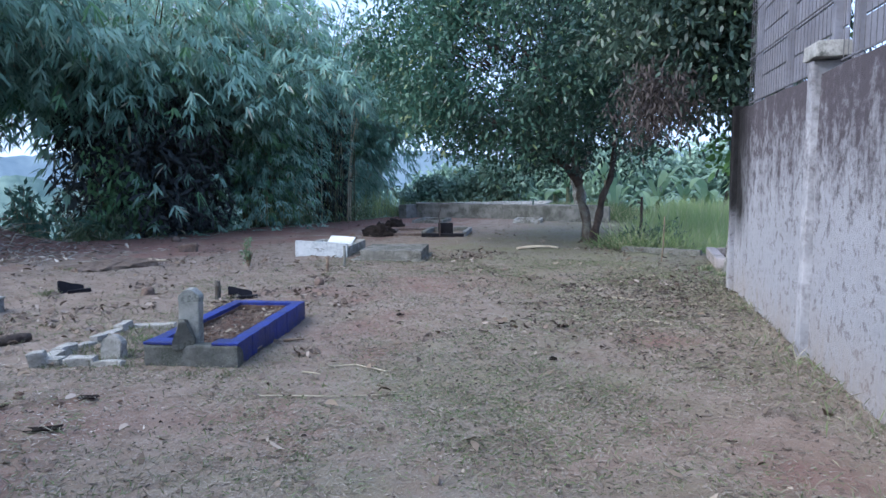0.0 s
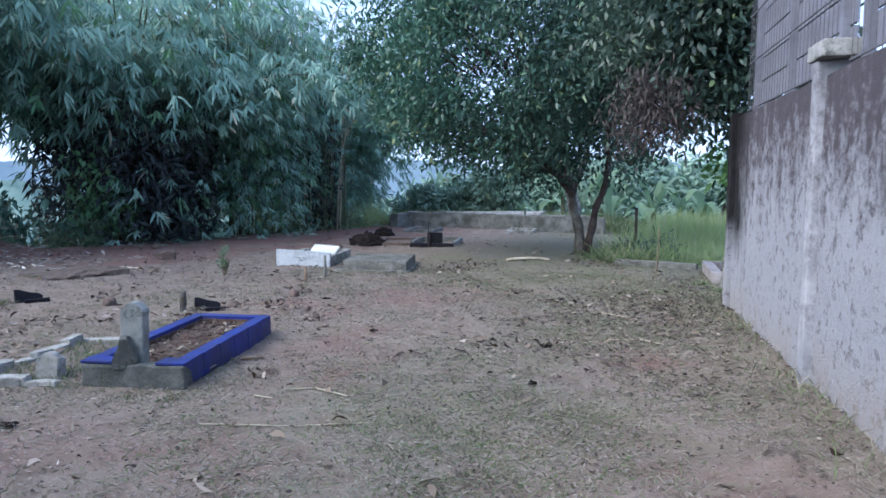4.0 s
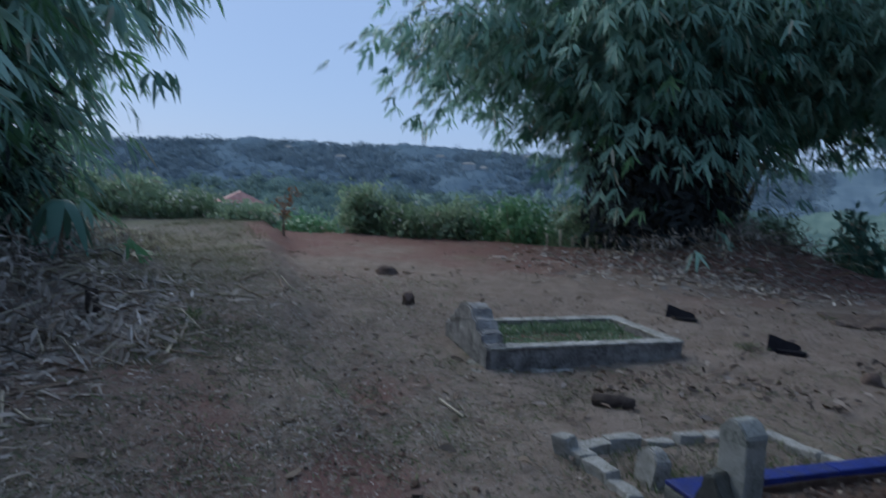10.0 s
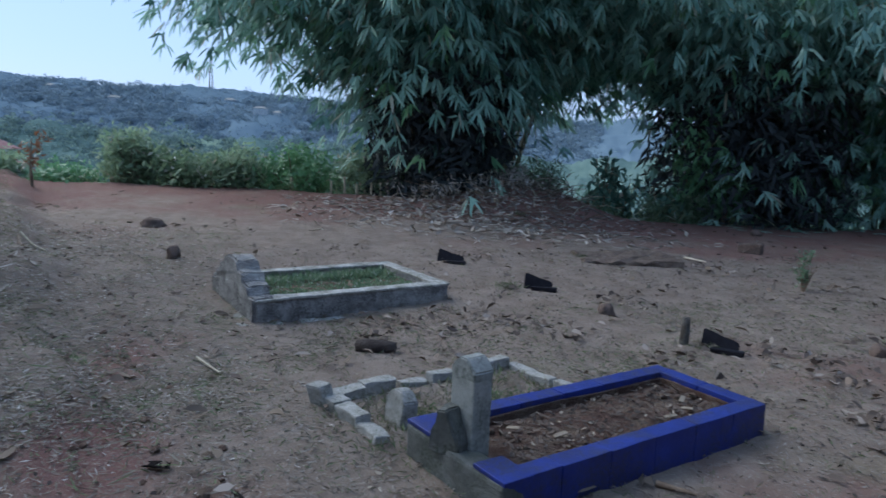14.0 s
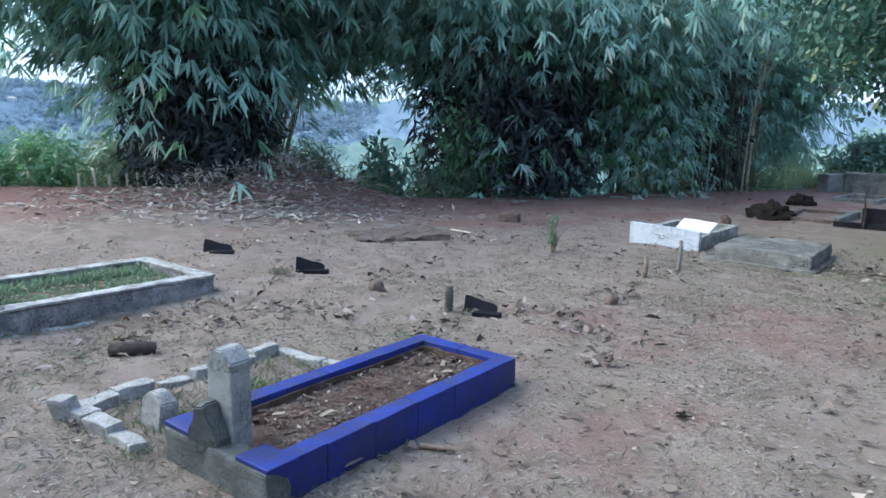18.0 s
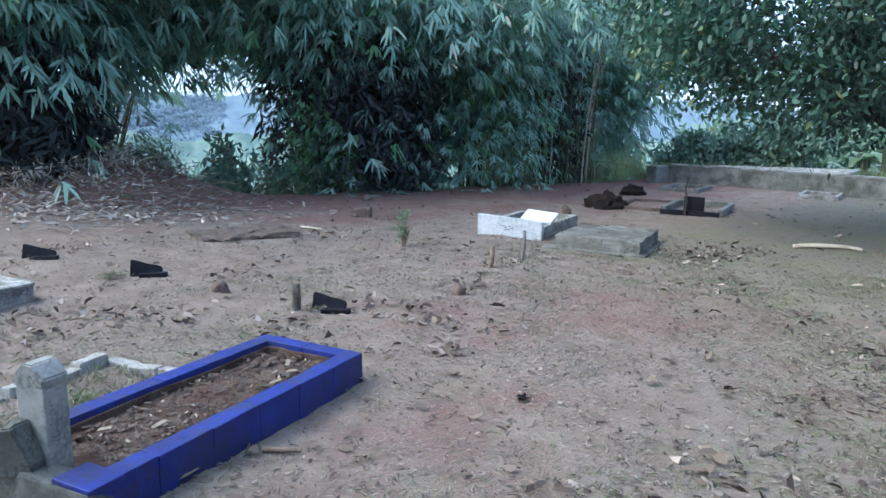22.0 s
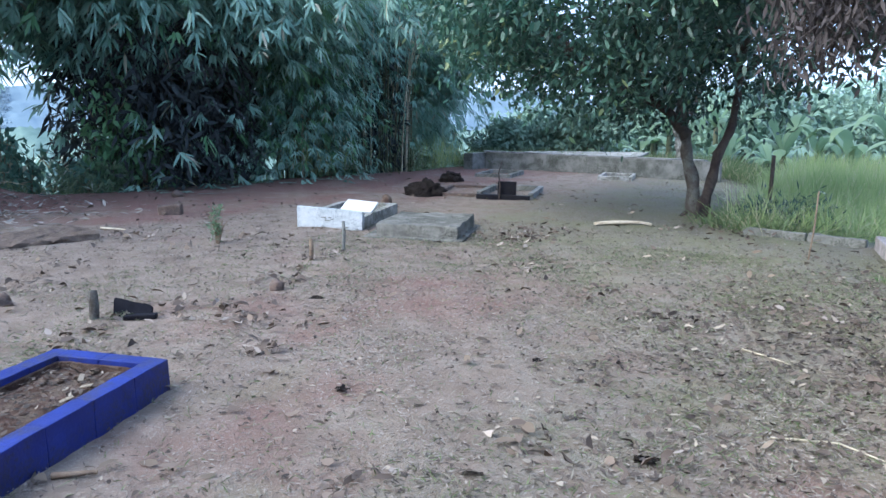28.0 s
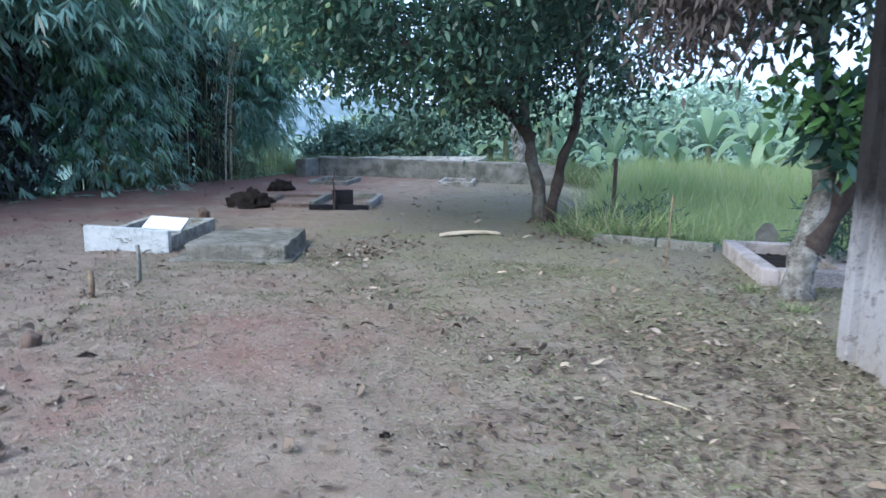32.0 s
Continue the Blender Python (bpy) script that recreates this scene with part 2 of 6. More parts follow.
M_LICHEN = rough_material("lichen_bark", (0.10, 0.095, 0.085), (0.36, 0.37, 0.36), (0.035, 0.033, 0.03), 8.0, 0.9, 0.95, 0.03)
M_WOOD = rough_material("weathered_wood", (0.17, 0.12, 0.085), (0.25, 0.19, 0.14), (0.09, 0.07, 0.055), 14.0, 0.5)
M_PALEWOOD = rough_material("bare_pale_wood", (0.52, 0.45, 0.34), (0.62, 0.55, 0.44), (0.36, 0.29, 0.21), 12.0, 0.3)
M_CULM = rough_material("bamboo_culm", (0.05, 0.065, 0.03), (0.10, 0.11, 0.06), (0.16, 0.15, 0.11), 3.0, 0.2, 0.5)
M_DRYCULM = rough_material("dry_bamboo_culm", (0.36, 0.32, 0.23), (0.46, 0.42, 0.32), (0.22, 0.19, 0.14), 4.0, 0.2, 0.6)
M_PINK = rough_material("pinkish_cement", (0.29, 0.265, 0.265), (0.39, 0.36, 0.36), (0.15, 0.14, 0.135), 6.0, 0.5)
M_FENCE = rough_material("grey_painted_metal", (0.12, 0.128, 0.16), (0.17, 0.178, 0.212), (0.13, 0.13, 0.15), 2.5, 0.15, 0.55)
M_WIRE = rough_material("dark_wire", (0.06, 0.062, 0.075), (0.12, 0.122, 0.14), None, 20.0, 0.1, 0.5)

L_BAMBOO = leaf_material("bamboo_leaf", (0.042, 0.125, 0.10), (0.15, 0.29, 0.225), (0.36, 0.34, 0.25), 0.03, 0.25, 0.42)
L_BAMBOO_PALE = leaf_material("pale_bamboo_leaf", (0.15, 0.31, 0.255), (0.33, 0.51, 0.42), (0.38, 0.38, 0.30), 0.03, 0.35, 0.42)
L_BAMBOO_FRESH = leaf_material("fresh_bamboo_leaf", (0.075, 0.20, 0.10), (0.17, 0.34, 0.17), None, 0.0, 0.35, 0.42)
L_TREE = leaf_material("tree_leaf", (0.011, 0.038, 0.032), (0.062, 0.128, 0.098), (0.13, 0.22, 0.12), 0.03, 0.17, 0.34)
L_TREE_DARK = leaf_material("dark_tree_leaf", (0.014, 0.034, 0.028), (0.055, 0.095, 0.07), (0.13, 0.20, 0.10), 0.03, 0.2, 0.4)
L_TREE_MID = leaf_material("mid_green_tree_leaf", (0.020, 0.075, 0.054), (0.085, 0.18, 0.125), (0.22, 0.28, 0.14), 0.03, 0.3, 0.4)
# dark tone carries the shade inside the bamboo clumps
L_CORE = leaf_material("shade_dark_inner_leaf", (0.020, 0.028, 0.032), (0.058, 0.072, 0.076), None, 0.0, 0.05, 0.9)
L_TREE_LIGHT = leaf_material("fresh_tree_leaf", (0.06, 0.16, 0.06), (0.15, 0.30, 0.10), None, 0.0, 0.35)
L_DEAD = leaf_material("withered_leaf", (0.032, 0.028, 0.028), (0.082, 0.068, 0.066), None, 0.0, 0.2, 0.8)
L_LITTER = leaf_material("fallen_leaf", (0.06, 0.045, 0.036), (0.215, 0.168, 0.125), (0.30, 0.25, 0.20), 0.10, 0.05, 0.9)
L_CURL = leaf_material("curled_leaf", (0.05, 0.038, 0.033), (0.19, 0.145, 0.115), (0.30, 0.255, 0.22), 0.07, 0.05, 0.9)
L_HUSK = leaf_material("dry_bamboo_husk", (0.15, 0.13, 0.115), (0.42, 0.38, 0.33), (0.54, 0.50, 0.45), 0.10, 0.1, 0.9)
L_DARKLITTER = leaf_material("dark_fallen_leaf", (0.028, 0.023, 0.02), (0.13, 0.10, 0.082), (0.28, 0.24, 0.19), 0.08, 0.05, 0.9)
L_STRAW = leaf_material("dry_grass_blade", (0.12, 0.112, 0.085), (0.27, 0.25, 0.20), (0.125, 0.16, 0.08), 0.38, 0.2, 0.9)
L_CHAFF = leaf_material("straw_chaff", (0.15, 0.125, 0.105), (0.34, 0.31, 0.27), (0.075, 0.062, 0.052), 0.22, 0.1, 0.9)
L_GRASS = leaf_material("green_grass_blade", (0.07, 0.12, 0.05), (0.17, 0.24, 0.11), (0.34, 0.33, 0.22), 0.22, 0.35, 0.7)
L_BANKGRASS = leaf_material("olive_grass_blade", (0.11, 0.12, 0.065), (0.25, 0.25, 0.15), (0.32, 0.29, 0.22), 0.25, 0.2, 0.9)
L_TALLGRASS = leaf_material("tall_grass_blade", (0.21, 0.31, 0.12), (0.40, 0.48, 0.23), (0.45, 0.45, 0.30), 0.14, 0.45, 0.7)
L_BANANA = leaf_material("banana_leaf", (0.13, 0.23, 0.13), (0.29, 0.41, 0.25), (0.36, 0.34, 0.16), 0.06, 0.45, 0.4)
L_HEDGE = leaf_material("hedge_leaf", (0.085, 0.15, 0.09), (0.22, 0.31, 0.19), (0.42, 0.45, 0.40), 0.05, 0.4)
L_HEDGEPALE = leaf_material("pale_hedge_leaf", (0.12, 0.20, 0.13), (0.28, 0.38, 0.25), (0.30, 0.27, 0.22), 0.05, 0.5)
L_BLOSSOM = leaf_material("pale_blossom", (0.5, 0.5, 0.48), (0.72, 0.72, 0.70), None, 0.0, 0.2)
# pale teal puts haze into the leaf colour behind the yard
L_FARTREE = leaf_material("haze_pale_crown", (0.12, 0.215, 0.175), (0.25, 0.37, 0.28), None, 0.0, 0.3)


# ---- mesh helpers ----
rng = np.random.default_rng(7)


def mesh_object(name, verts, faces, mat, parent=None, label="", smooth=False):
    """One mesh from arrays of corners and equal-sided faces."""
    me = bpy.data.meshes.new(name)
    verts, faces = np.asarray(verts, np.float32), np.asarray(faces, np.int32)
    k = faces.shape[1]
    me.vertices.add(len(verts))
    me.vertices.foreach_set("co", verts.ravel())
    me.loops.add(faces.size)
    me.loops.foreach_set("vertex_index", faces.ravel())
    me.polygons.add(len(faces))
    me.polygons.foreach_set("loop_start", np.arange(0, faces.size, k, dtype=np.int32))
    if smooth:
        me.polygons.foreach_set("use_smooth", np.ones(len(faces), bool))
    me.update(calc_edges=True)
    me.materials.append(mat)
    ob = new(name, me)
    if parent:
        ob.parent = parent
    if label:
        ob["label"] = label
    return ob


def part(name, bm, mat, parent=None, label="", smooth=False):
    me = bpy.data.meshes.new(name)
    bmesh.ops.recalc_face_normals(bm, faces=bm.faces)
    if smooth:
        for f in bm.faces:
            f.smooth = True
    bm.to_mesh(me)
    bm.free()
    me.materials.append(mat)
    ob = new(name, me)
    if parent:
        ob.parent = parent
    if label:
        ob["label"] = label
    return ob


def thing(name, m, label, category, group=""):
    ob = new(name)
    ob.matrix_world = m
    ob.empty_display_size = 0.2
    return tagged(ob, label, category, group)


def rough_block(sx, sy, sz, at=(0, 0, 0), turn=0.0, bevel=0.012, cuts=2, wear=0.006, seed=0):
    """A worn block standing on at, with broken edges and uneven faces."""
    bm = bmesh.new()
    bmesh.ops.create_cube(bm, size=1.0)
    bmesh.ops.scale(bm, vec=(sx, sy, sz), verts=bm.verts)
    if bevel:
        bmesh.ops.bevel(bm, geom=bm.edges[:], offset=bevel, segments=2, affect="EDGES", profile=0.6)
    if cuts:
        bmesh.ops.subdivide_edges(bm, edges=[e for e in bm.edges if e.calc_length() > 3 * bevel + 0.03], cuts=cuts, use_grid_fill=True)
    for v in bm.verts:
        n = noise.noise_vector(v.co * 9.0 + Vector((seed * 3.7, seed, 0)))
        v.co += Vector(n) * wear
    bmesh.ops.transform(bm, matrix=Matrix.Translation(Vector(at) + Vector((0, 0, sz / 2))) @ Matrix.Rotation(turn, 4, "Z"), verts=bm.verts)
    return bm


def rock_mesh(sx, sy, sz, seed):
    bm = bmesh.new()
    bmesh.ops.create_icosphere(bm, subdivisions=3, radius=1.0)
    for v in bm.verts:
        p = v.co + Vector((seed * 5.1, 0, 0))
        k = 1 + 0.35 * noise.noise(p * 1.3) + 0.16 * noise.noise(p * 3.5) + 0.07 * noise.noise(p * 8)
        v.co = Vector((v.co.x * sx * k, v.co.y * sy * k, max(v.co.z, -0.45) * sz * k))
    return bm


def tube(points, radii, sides=8):
    """A tapered limb along a line, as corners and faces."""
    pts = np.asarray(points, float)
    n = len(pts)
    d = np.gradient(pts, axis=0)
    d /= np.linalg.norm(d, axis=1)[:, None] + 1e-9
    ref = np.array([0.31, 0.83, 0.12])
    a = np.cross(d, ref)
    a /= np.linalg.norm(a, axis=1)[:, None] + 1e-9
    b = np.cross(d, a)
    ang = np.arange(sides) * 2 * np.pi / sides
    ring = (np.cos(ang)[None, :, None] * a[:, None] + np.sin(ang)[None, :, None] * b[:, None]) * np.asarray(radii)[:, None, None]
    verts = (pts[:, None] + ring).reshape(-1, 3)
    i, j = np.meshgrid(np.arange(n - 1), np.arange(sides), indexing="ij")
    k = (j + 1) % sides
    faces = np.stack([i * sides + j, i * sides + k, (i + 1) * sides + k, (i + 1) * sides + j], -1).reshape(-1, 4)
    return verts, faces


def joined(pieces):
    verts, faces, base = [], [], 0
    for v, f in pieces:
        verts.append(v)
        faces.append(np.asarray(f) + base)
        base += len(v)
    return np.concatenate(verts), np.concatenate(faces)


def leaf_quads(p, d, side, length, width, fold=0.18, droop=0.0):
    """Pointed leaves: base p, unit direction d, unit side vector, length and width for each."""
    length, width = np.asarray(length)[:, None], np.asarray(width)[:, None]
    nrm = np.cross(d, side)
    mid = p + d * length * 0.42
    tip = p + d * length
    tip[:, 2] -= (droop * length)[:, 0]
    left = mid + side * width * 0.5 + nrm * width * fold
    right = mid - side * width * 0.5 + nrm * width * fold
    verts = np.stack([p, left, tip, right], 1).reshape(-1, 3)
    faces = np.arange(len(p) * 4).reshape(-1, 4)
    return verts, faces


def blade_quads(p, d, side, length, width, fold=0.12, droop=0.1):
    """Longer leaves of six corners: strap-like, folded along the rib, the tip bent down."""
    length, width = np.asarray(length)[:, None], np.asarray(width)[:, None]
    nrm = np.cross(d, side)
    rows = []
    for t, w in ((0.28, 0.5), (0.68, 0.42)):
        c = p + d * length * t + nrm * width * fold
        c[:, 2] -= (droop * length * t * t)[:, 0]
        rows.append((c + side * width * w, c - side * width * w))
    tip = p + d * length
    tip[:, 2] -= (droop * length)[:, 0]
    verts = np.stack([p, rows[0][0], rows[1][0], tip, rows[1][1], rows[0][1]], 1).reshape(-1, 3)
    return verts, np.arange(len(p) * 6).reshape(-1, 6)


def unit(v):
    return v / (np.linalg.norm(v, axis=-1, keepdims=True) + 1e-9)


def smoothstep(a, b, x):
    u = np.clip((x - a) / (b - a), 0, 1)
    return u * u * (3 - 2 * u)


# ---- the ground ----
EDGE_Y = np.array([-12.0, -2.0, 1.0, 3.0, 5.0, 7.0, 9.0, 10.2, 13.0, 16.0, 18.5, 21.0, 30.0])
EDGE_X = np.array([-15.5, -15.5, -15.2, -15.0, -14.2, -14.2, -13.9, -12.7, -12.4, -12.0, -11.5, -11.2, -11.0])


def hills(x, y, s):
    return np.sin(x * 1.31 * s + 0.7) * np.cos(y * 1.13 * s - 0.4) * 0.5 + np.sin((x + y) * 2.3 * s + 1.9) * 0.25 + np.cos((x - 1.7 * y) * 3.9 * s) * 0.14


def ground_z(x, y):
    """The height of the ground: a trodden terrace, a bank to the south-west, the slope down to the valley."""
    x, y = np.asarray(x, float), np.asarray(y, float)
    z = 0.075 + 0.035 * hills(x, y, 0.55) + 0.016 * hills(x + 3, y - 2, 2.1)
    z = z - 0.075 * np.exp(-((x + 6.2) ** 2 / 6 + (y - 11.6) ** 2 / 4))
    z = z + 0.034 * np.clip(-x - 5.5, 0, 9) * (1 - smoothstep(5.5, 9.5, y))
    z = z - 0.06 * np.exp(-((x + 6.7) ** 2 / 1.6 + (y - 4.1) ** 2 / 1.4))
    south = -(y - (3.4 + (x + 3.0) * 0.291))
    z = z + 0.20 * smoothstep(0.0, 0.55, south + 0.25 * hills(x, y, 1.4)) * smoothstep(-2.6, -5.0, x)
    z = z + 0.58 * np.exp(-((x + 13.2) ** 2 / 1.3 + (y - 8.7) ** 2 / 2.4))
    z = z + 0.26 * np.exp(-((x + 7.2) ** 2 / 4.0 + (y + 0.75) ** 2 / 0.7))
    over = np.interp(y, EDGE_Y, EDGE_X) - x + 0.3 * hills(x, y, 0.9)
    drop = np.clip(over, 0, 14) * 0.42 + np.clip(over - 14, 0, 260) * 0.085
    far = smoothstep(330, 900, over)
    z = z - drop * (1 - far) + far * -2.0
    north = smoothstep(13.9, 15.2, y - 0.1 * x) * smoothstep(-2.6, -1.2, x + 0.15 * (y - 14))
    z = z - 0.22 * north
    z = z - 0.012 * np.clip(y - 24, 0, 400)
    return z


def axis(lo, hi, step, reach):
    core = np.arange(lo, hi + step / 2, step)
    grow = step * 1.35 ** np.arange(1, 40)
    out = np.cumsum(grow)
    out = out[out < reach]
    return np.concatenate([lo - out[::-1], core, hi + out])


def build_ground():
    xs, ys = axis(-19.0, 3.5, 0.11, 3800.0), axis(-5.0, 25.0, 0.11, 3800.0)
    gx, gy = np.meshgrid(xs, ys)
    gz = ground_z(gx, gy)
    near = (gx > -20) & (gx < 4) & (gy > -6) & (gy < 26)
    gz = gz + np.where(near, rng.normal(0, 0.006, gx.shape), 0)
    nx, ny = len(xs), len(ys)
    i, j = np.meshgrid(np.arange(ny - 1), np.arange(nx - 1), indexing="ij")
    faces = np.stack([i * nx + j, i * nx + j + 1, (i + 1) * nx + j + 1, (i + 1) * nx + j], -1).reshape(-1, 4)
    ob = mesh_object("ground", np.stack([gx, gy, gz], -1).reshape(-1, 3), faces, M_GROUND, smooth=True)
    edge = np.interp(gy, EDGE_Y, EDGE_X)
    red = smoothstep(7.0, -0.5, gx - edge) * 0.95
    red = np.maximum(red, 0.42 * np.exp(-((gx + 3.7) ** 2 / 4 + (gy - 8.0) ** 2 / 5)))
    for px, py, wx, wy, k in ((-3.0, 6.2, 1.1, 2.6, 0.42), (-3.0, 3.4, 1.6, 0.9, 0.50), (-4.5, 8.2, 1.4, 1.0, 0.4), (-0.4, 4.2, 0.5, 1.2, 0.4), (-4.0, 2.9, 0.35, 0.12, 0.9), (-5.3, 2.75, 0.5, 0.12, 0.9), (-0.6, 6.6, 0.3, 0.4, 0.5), (0.7, 3.6, 0.8, 5.0, 0.45)):
        red = np.maximum(red, k * np.exp(-((gx - px) ** 2 / wx + (gy - py) ** 2 / wy)))
    grass = smoothstep(-6.5, -1.5, gx) * 0.6 + smoothstep(2.4, 0.5, gy - 0.25 * gx) * 0.35 + smoothstep(9.5, 13, gy) * smoothstep(-7.5, -5.0, gx) * 0.6
    bank = -(gy - (3.4 + (gx + 3.0) * 0.291))
    red = np.maximum(red * (1 - 0.9 * smoothstep(0.2, 1.2, bank)), 0.7 * np.exp(-((bank - 0.1) / 0.28) ** 2) * smoothstep(-2.5, -4.0, gx) * (0.4 + 0.6 * hills(gx, gy, 1.3)))
    red = np.maximum(red, 0.42 * smoothstep(0.3, 1.0, bank) * smoothstep(-10.0, -6.5, gx) * smoothstep(-1.5, -3.0, gx))
    grass = grass * (1 - 0.55 * smoothstep(-0.9, 0.9, gx + 0.2 * (gy - 4)) * smoothstep(9, 6, gy)) - 0.8 * red + smoothstep(0.2, 1.0, bank) * (0.22 * smoothstep(-2.0, -4.0, gx) + 0.5 * smoothstep(-6.0, -9.0, gx))
    wild = np.maximum(smoothstep(0.2, 2.0, edge - gx), smoothstep(13.4, 14.4, gy - 0.1 * gx) * smoothstep(-2.4, -1.2, gx))
    wild = np.maximum(wild, smoothstep(23.2, 24.5, gy))
    col = np.stack([red, np.clip(grass, 0, 1), wild, np.ones_like(red)], -1).astype(np.float32)
    att = ob.data.color_attributes.new("cover", "FLOAT_COLOR", "POINT")
    att.data.foreach_set("color", col.ravel())
    return tagged(ob, "bare reddish earth with patchy dry trodden grass", "ground", kind="structure")


build_ground()


def at_ground(x, y, lift=0.0):
    return float(ground_z(x, y)) + lift


# ---- the boundary wall ----
WALL = pose(0.02, 9.65, 0.0, 0, 0, 11.5)


def build_wall():
    bm = bmesh.new()
    ys = np.arange(-17.0, 0.01, 0.25)
    zs = np.linspace(-0.3, 2.2, 14)
    grid = []
    for y in ys:
        col = []
        for z in zs:
            wob = 0.012 * noise.noise(Vector((y * 1.7, z * 2.1, 3.0)))
            top = z + (0.03 * noise.noise(Vector((y * 3.0, 1.0, 7.0))) if z > 2.1 else 0)
            col.append((bm.verts.new((wob, y, top)), bm.verts.new((0.18, y, top))))
        grid.append(col)
    for a, b in zip(grid, grid[1:]):
        for k in range(len(zs) - 1):
            bm.faces.new((a[k][0], b[k][0], b[k + 1][0], a[k + 1][0]))
            bm.faces.new((a[k][1], a[k + 1][1], b[k + 1][1], b[k][1]))
        bm.faces.new((a[-1][0], b[-1][0], b[-1][1], a[-1][1]))
    for col in (grid[0], grid[-1]):
        for k in range(len(zs) - 1):
            bm.faces.new((col[k][0], col[k + 1][0], col[k + 1][1], col[k][1]))
    wall = part("wall_east", bm, M_WALL)
    wall.matrix_world = WALL
    tagged(wall, "tall roughly rendered boundary wall with dark mould streaks", "wall", kind="structure")
    for k in range(6):
        y = -3.12 * k - (0.10 if not k else 0.0)
        top = 2.30 if k else 2.25
        col = part("pillar", rough_block(0.27, 0.13, top + 0.3, (0.075, y, -0.3), 0, 0.012, 3, 0.008, k), M_PILLAR if k else M_WALL, wall)
        if k:
            part("pillar_cap", rough_block(0.32, 0.36, 0.11, (0.075, y - 0.06, top), 0, 0.015, 2, 0.008, k + 9), M_CONCRETE, col)
    return wall


def build_fence():
    for k in range(5):
        y1, y0 = -3.12 * k - 0.24, -3.12 * (k + 1) + 0.02
        fence = thing("metal_fence", WALL @ pose(0.10, 0, 2.2), "grey metal fence panel with thin bars on a rendered wall", "fence", "fences on the wall")
        for y in np.linspace(y0 + 0.1, y1 - 0.1, 3):
            part("post", rough_block(0.06, 0.06, 1.25, (0.05, y, -0.01), 0, 0.006, 0, 0.0), M_FENCE, fence)
        for z in np.arange(0.12, 1.2, 0.24):
            part("slat", rough_block(0.025, y1 - y0, 0.222, (0.09, (y0 + y1) / 2, z), 0, 0.004, 0, 0.0), M_FENCE, fence)
        for z in (0.06, 0.55, 1.05):
            part("rail", rough_block(0.012, y1 - y0, 0.012, (-0.02, (y0 + y1) / 2, z), 0, 0.0, 0, 0.0), M_WIRE, fence)
        v, f = tube([(-0.02, 0, -0.01), (-0.02, 0, 0.6), (-0.02, 0, 1.2)], [0.003] * 3, 4)
        bar = mesh_object("bar", v, f, M_WIRE, fence)
        for y in np.arange(y0 + 0.03, y1, 0.10):
            if bar is None:
                bar = new("bar", shared)
                bar.parent = fence
            bar.location = (0, y, 0)
            shared, bar = bar.data, None


build_wall()
build_fence()


# ---- graves ----
GRAVE = 18.7


def grave_pose(x, y, z=None, turn=GRAVE):
    return pose(x, y, at_ground(x, y) if z is None else z, 0, 0, turn)


def headstone_mesh(w, t, h, shoulder, seed=0):
    """An upright stone with a peaked, chamfered top; its face looks along -y."""
    bm = bmesh.new()
    prof = [(-w / 2, 0), (w / 2, 0), (w / 2, h - shoulder), (w * 0.20, h - shoulder * 0.12), (0.0, h), (-w * 0.20, h - shoulder * 0.12), (-w / 2, h - shoulder)]
    front = [bm.verts.new((x, -t / 2, z)) for x, z in prof]
    face = bm.faces.new(front)
    ex = bmesh.ops.extrude_face_region(bm, geom=[face])
    bmesh.ops.translate(bm, verts=[v for v in ex["geom"] if isinstance(v, bmesh.types.BMVert)], vec=(0, t, 0))
    for v in bm.verts:
        if v.co.z > h - shoulder + 0.001:
            v.co.y *= 0.72
    bmesh.ops.bevel(bm, geom=bm.edges[:], offset=0.007, segments=2, affect="EDGES")
    bmesh.ops.subdivide_edges(bm, edges=[e for e in bm.edges if e.calc_length() > 0.06], cuts=2, use_grid_fill=True)
    for v in bm.verts:
        v.co += Vector(noise.noise_vector(v.co * 11 + Vector((seed, 0, 0)))) * 0.004
    return bm


def gable_mesh(w, t, wall, h):
    """A block with a ridged top, its ridge running along y."""
    bm = bmesh.new()
    prof = [(-w / 2, 0), (w / 2, 0), (w / 2, wall), (w * 0.16, h), (-w * 0.16, h), (-w / 2, wall)]
    face = bm.faces.new([bm.verts.new((x, -t / 2, z)) for x, z in prof])
    ex = bmesh.ops.extrude_face_region(bm, geom=[face])
    bmesh.ops.translate(bm, verts=[v for v in ex["geom"] if isinstance(v, bmesh.types.BMVert)], vec=(0, t, 0))
    bmesh.ops.bevel(bm, geom=bm.edges[:], offset=0.006, segments=2, affect="EDGES")
    bmesh.ops.subdivide_edges(bm, edges=[e for e in bm.edges if e.calc_length() > 0.05], cuts=2, use_grid_fill=True)
    for v in bm.verts:
        v.co += Vector(noise.noise_vector(v.co * 13)) * 0.003
    return bm


def soil_bed(w, l, z0, rise, seed):
    """Loose soil filling a kerb, slightly heaped."""
    n, m = 16, 34
    xs, ys = np.linspace(-w / 2, w / 2, n), np.linspace(-l / 2, l / 2, m)
    gx, gy = np.meshgrid(xs, ys)
    gz = z0 + rise * (1 - (2 * gx / w) ** 2) * (1 - (2 * gy / l) ** 2) + rng.normal(0, 0.006, gx.shape)
    i, j = np.meshgrid(np.arange(m - 1), np.arange(n - 1), indexing="ij")
    return np.stack([gx, gy, gz], -1).reshape(-1, 3), np.stack([i * n + j, i * n + j + 1, (i + 1) * n + j + 1, (i + 1) * n + j], -1).reshape(-1, 4)


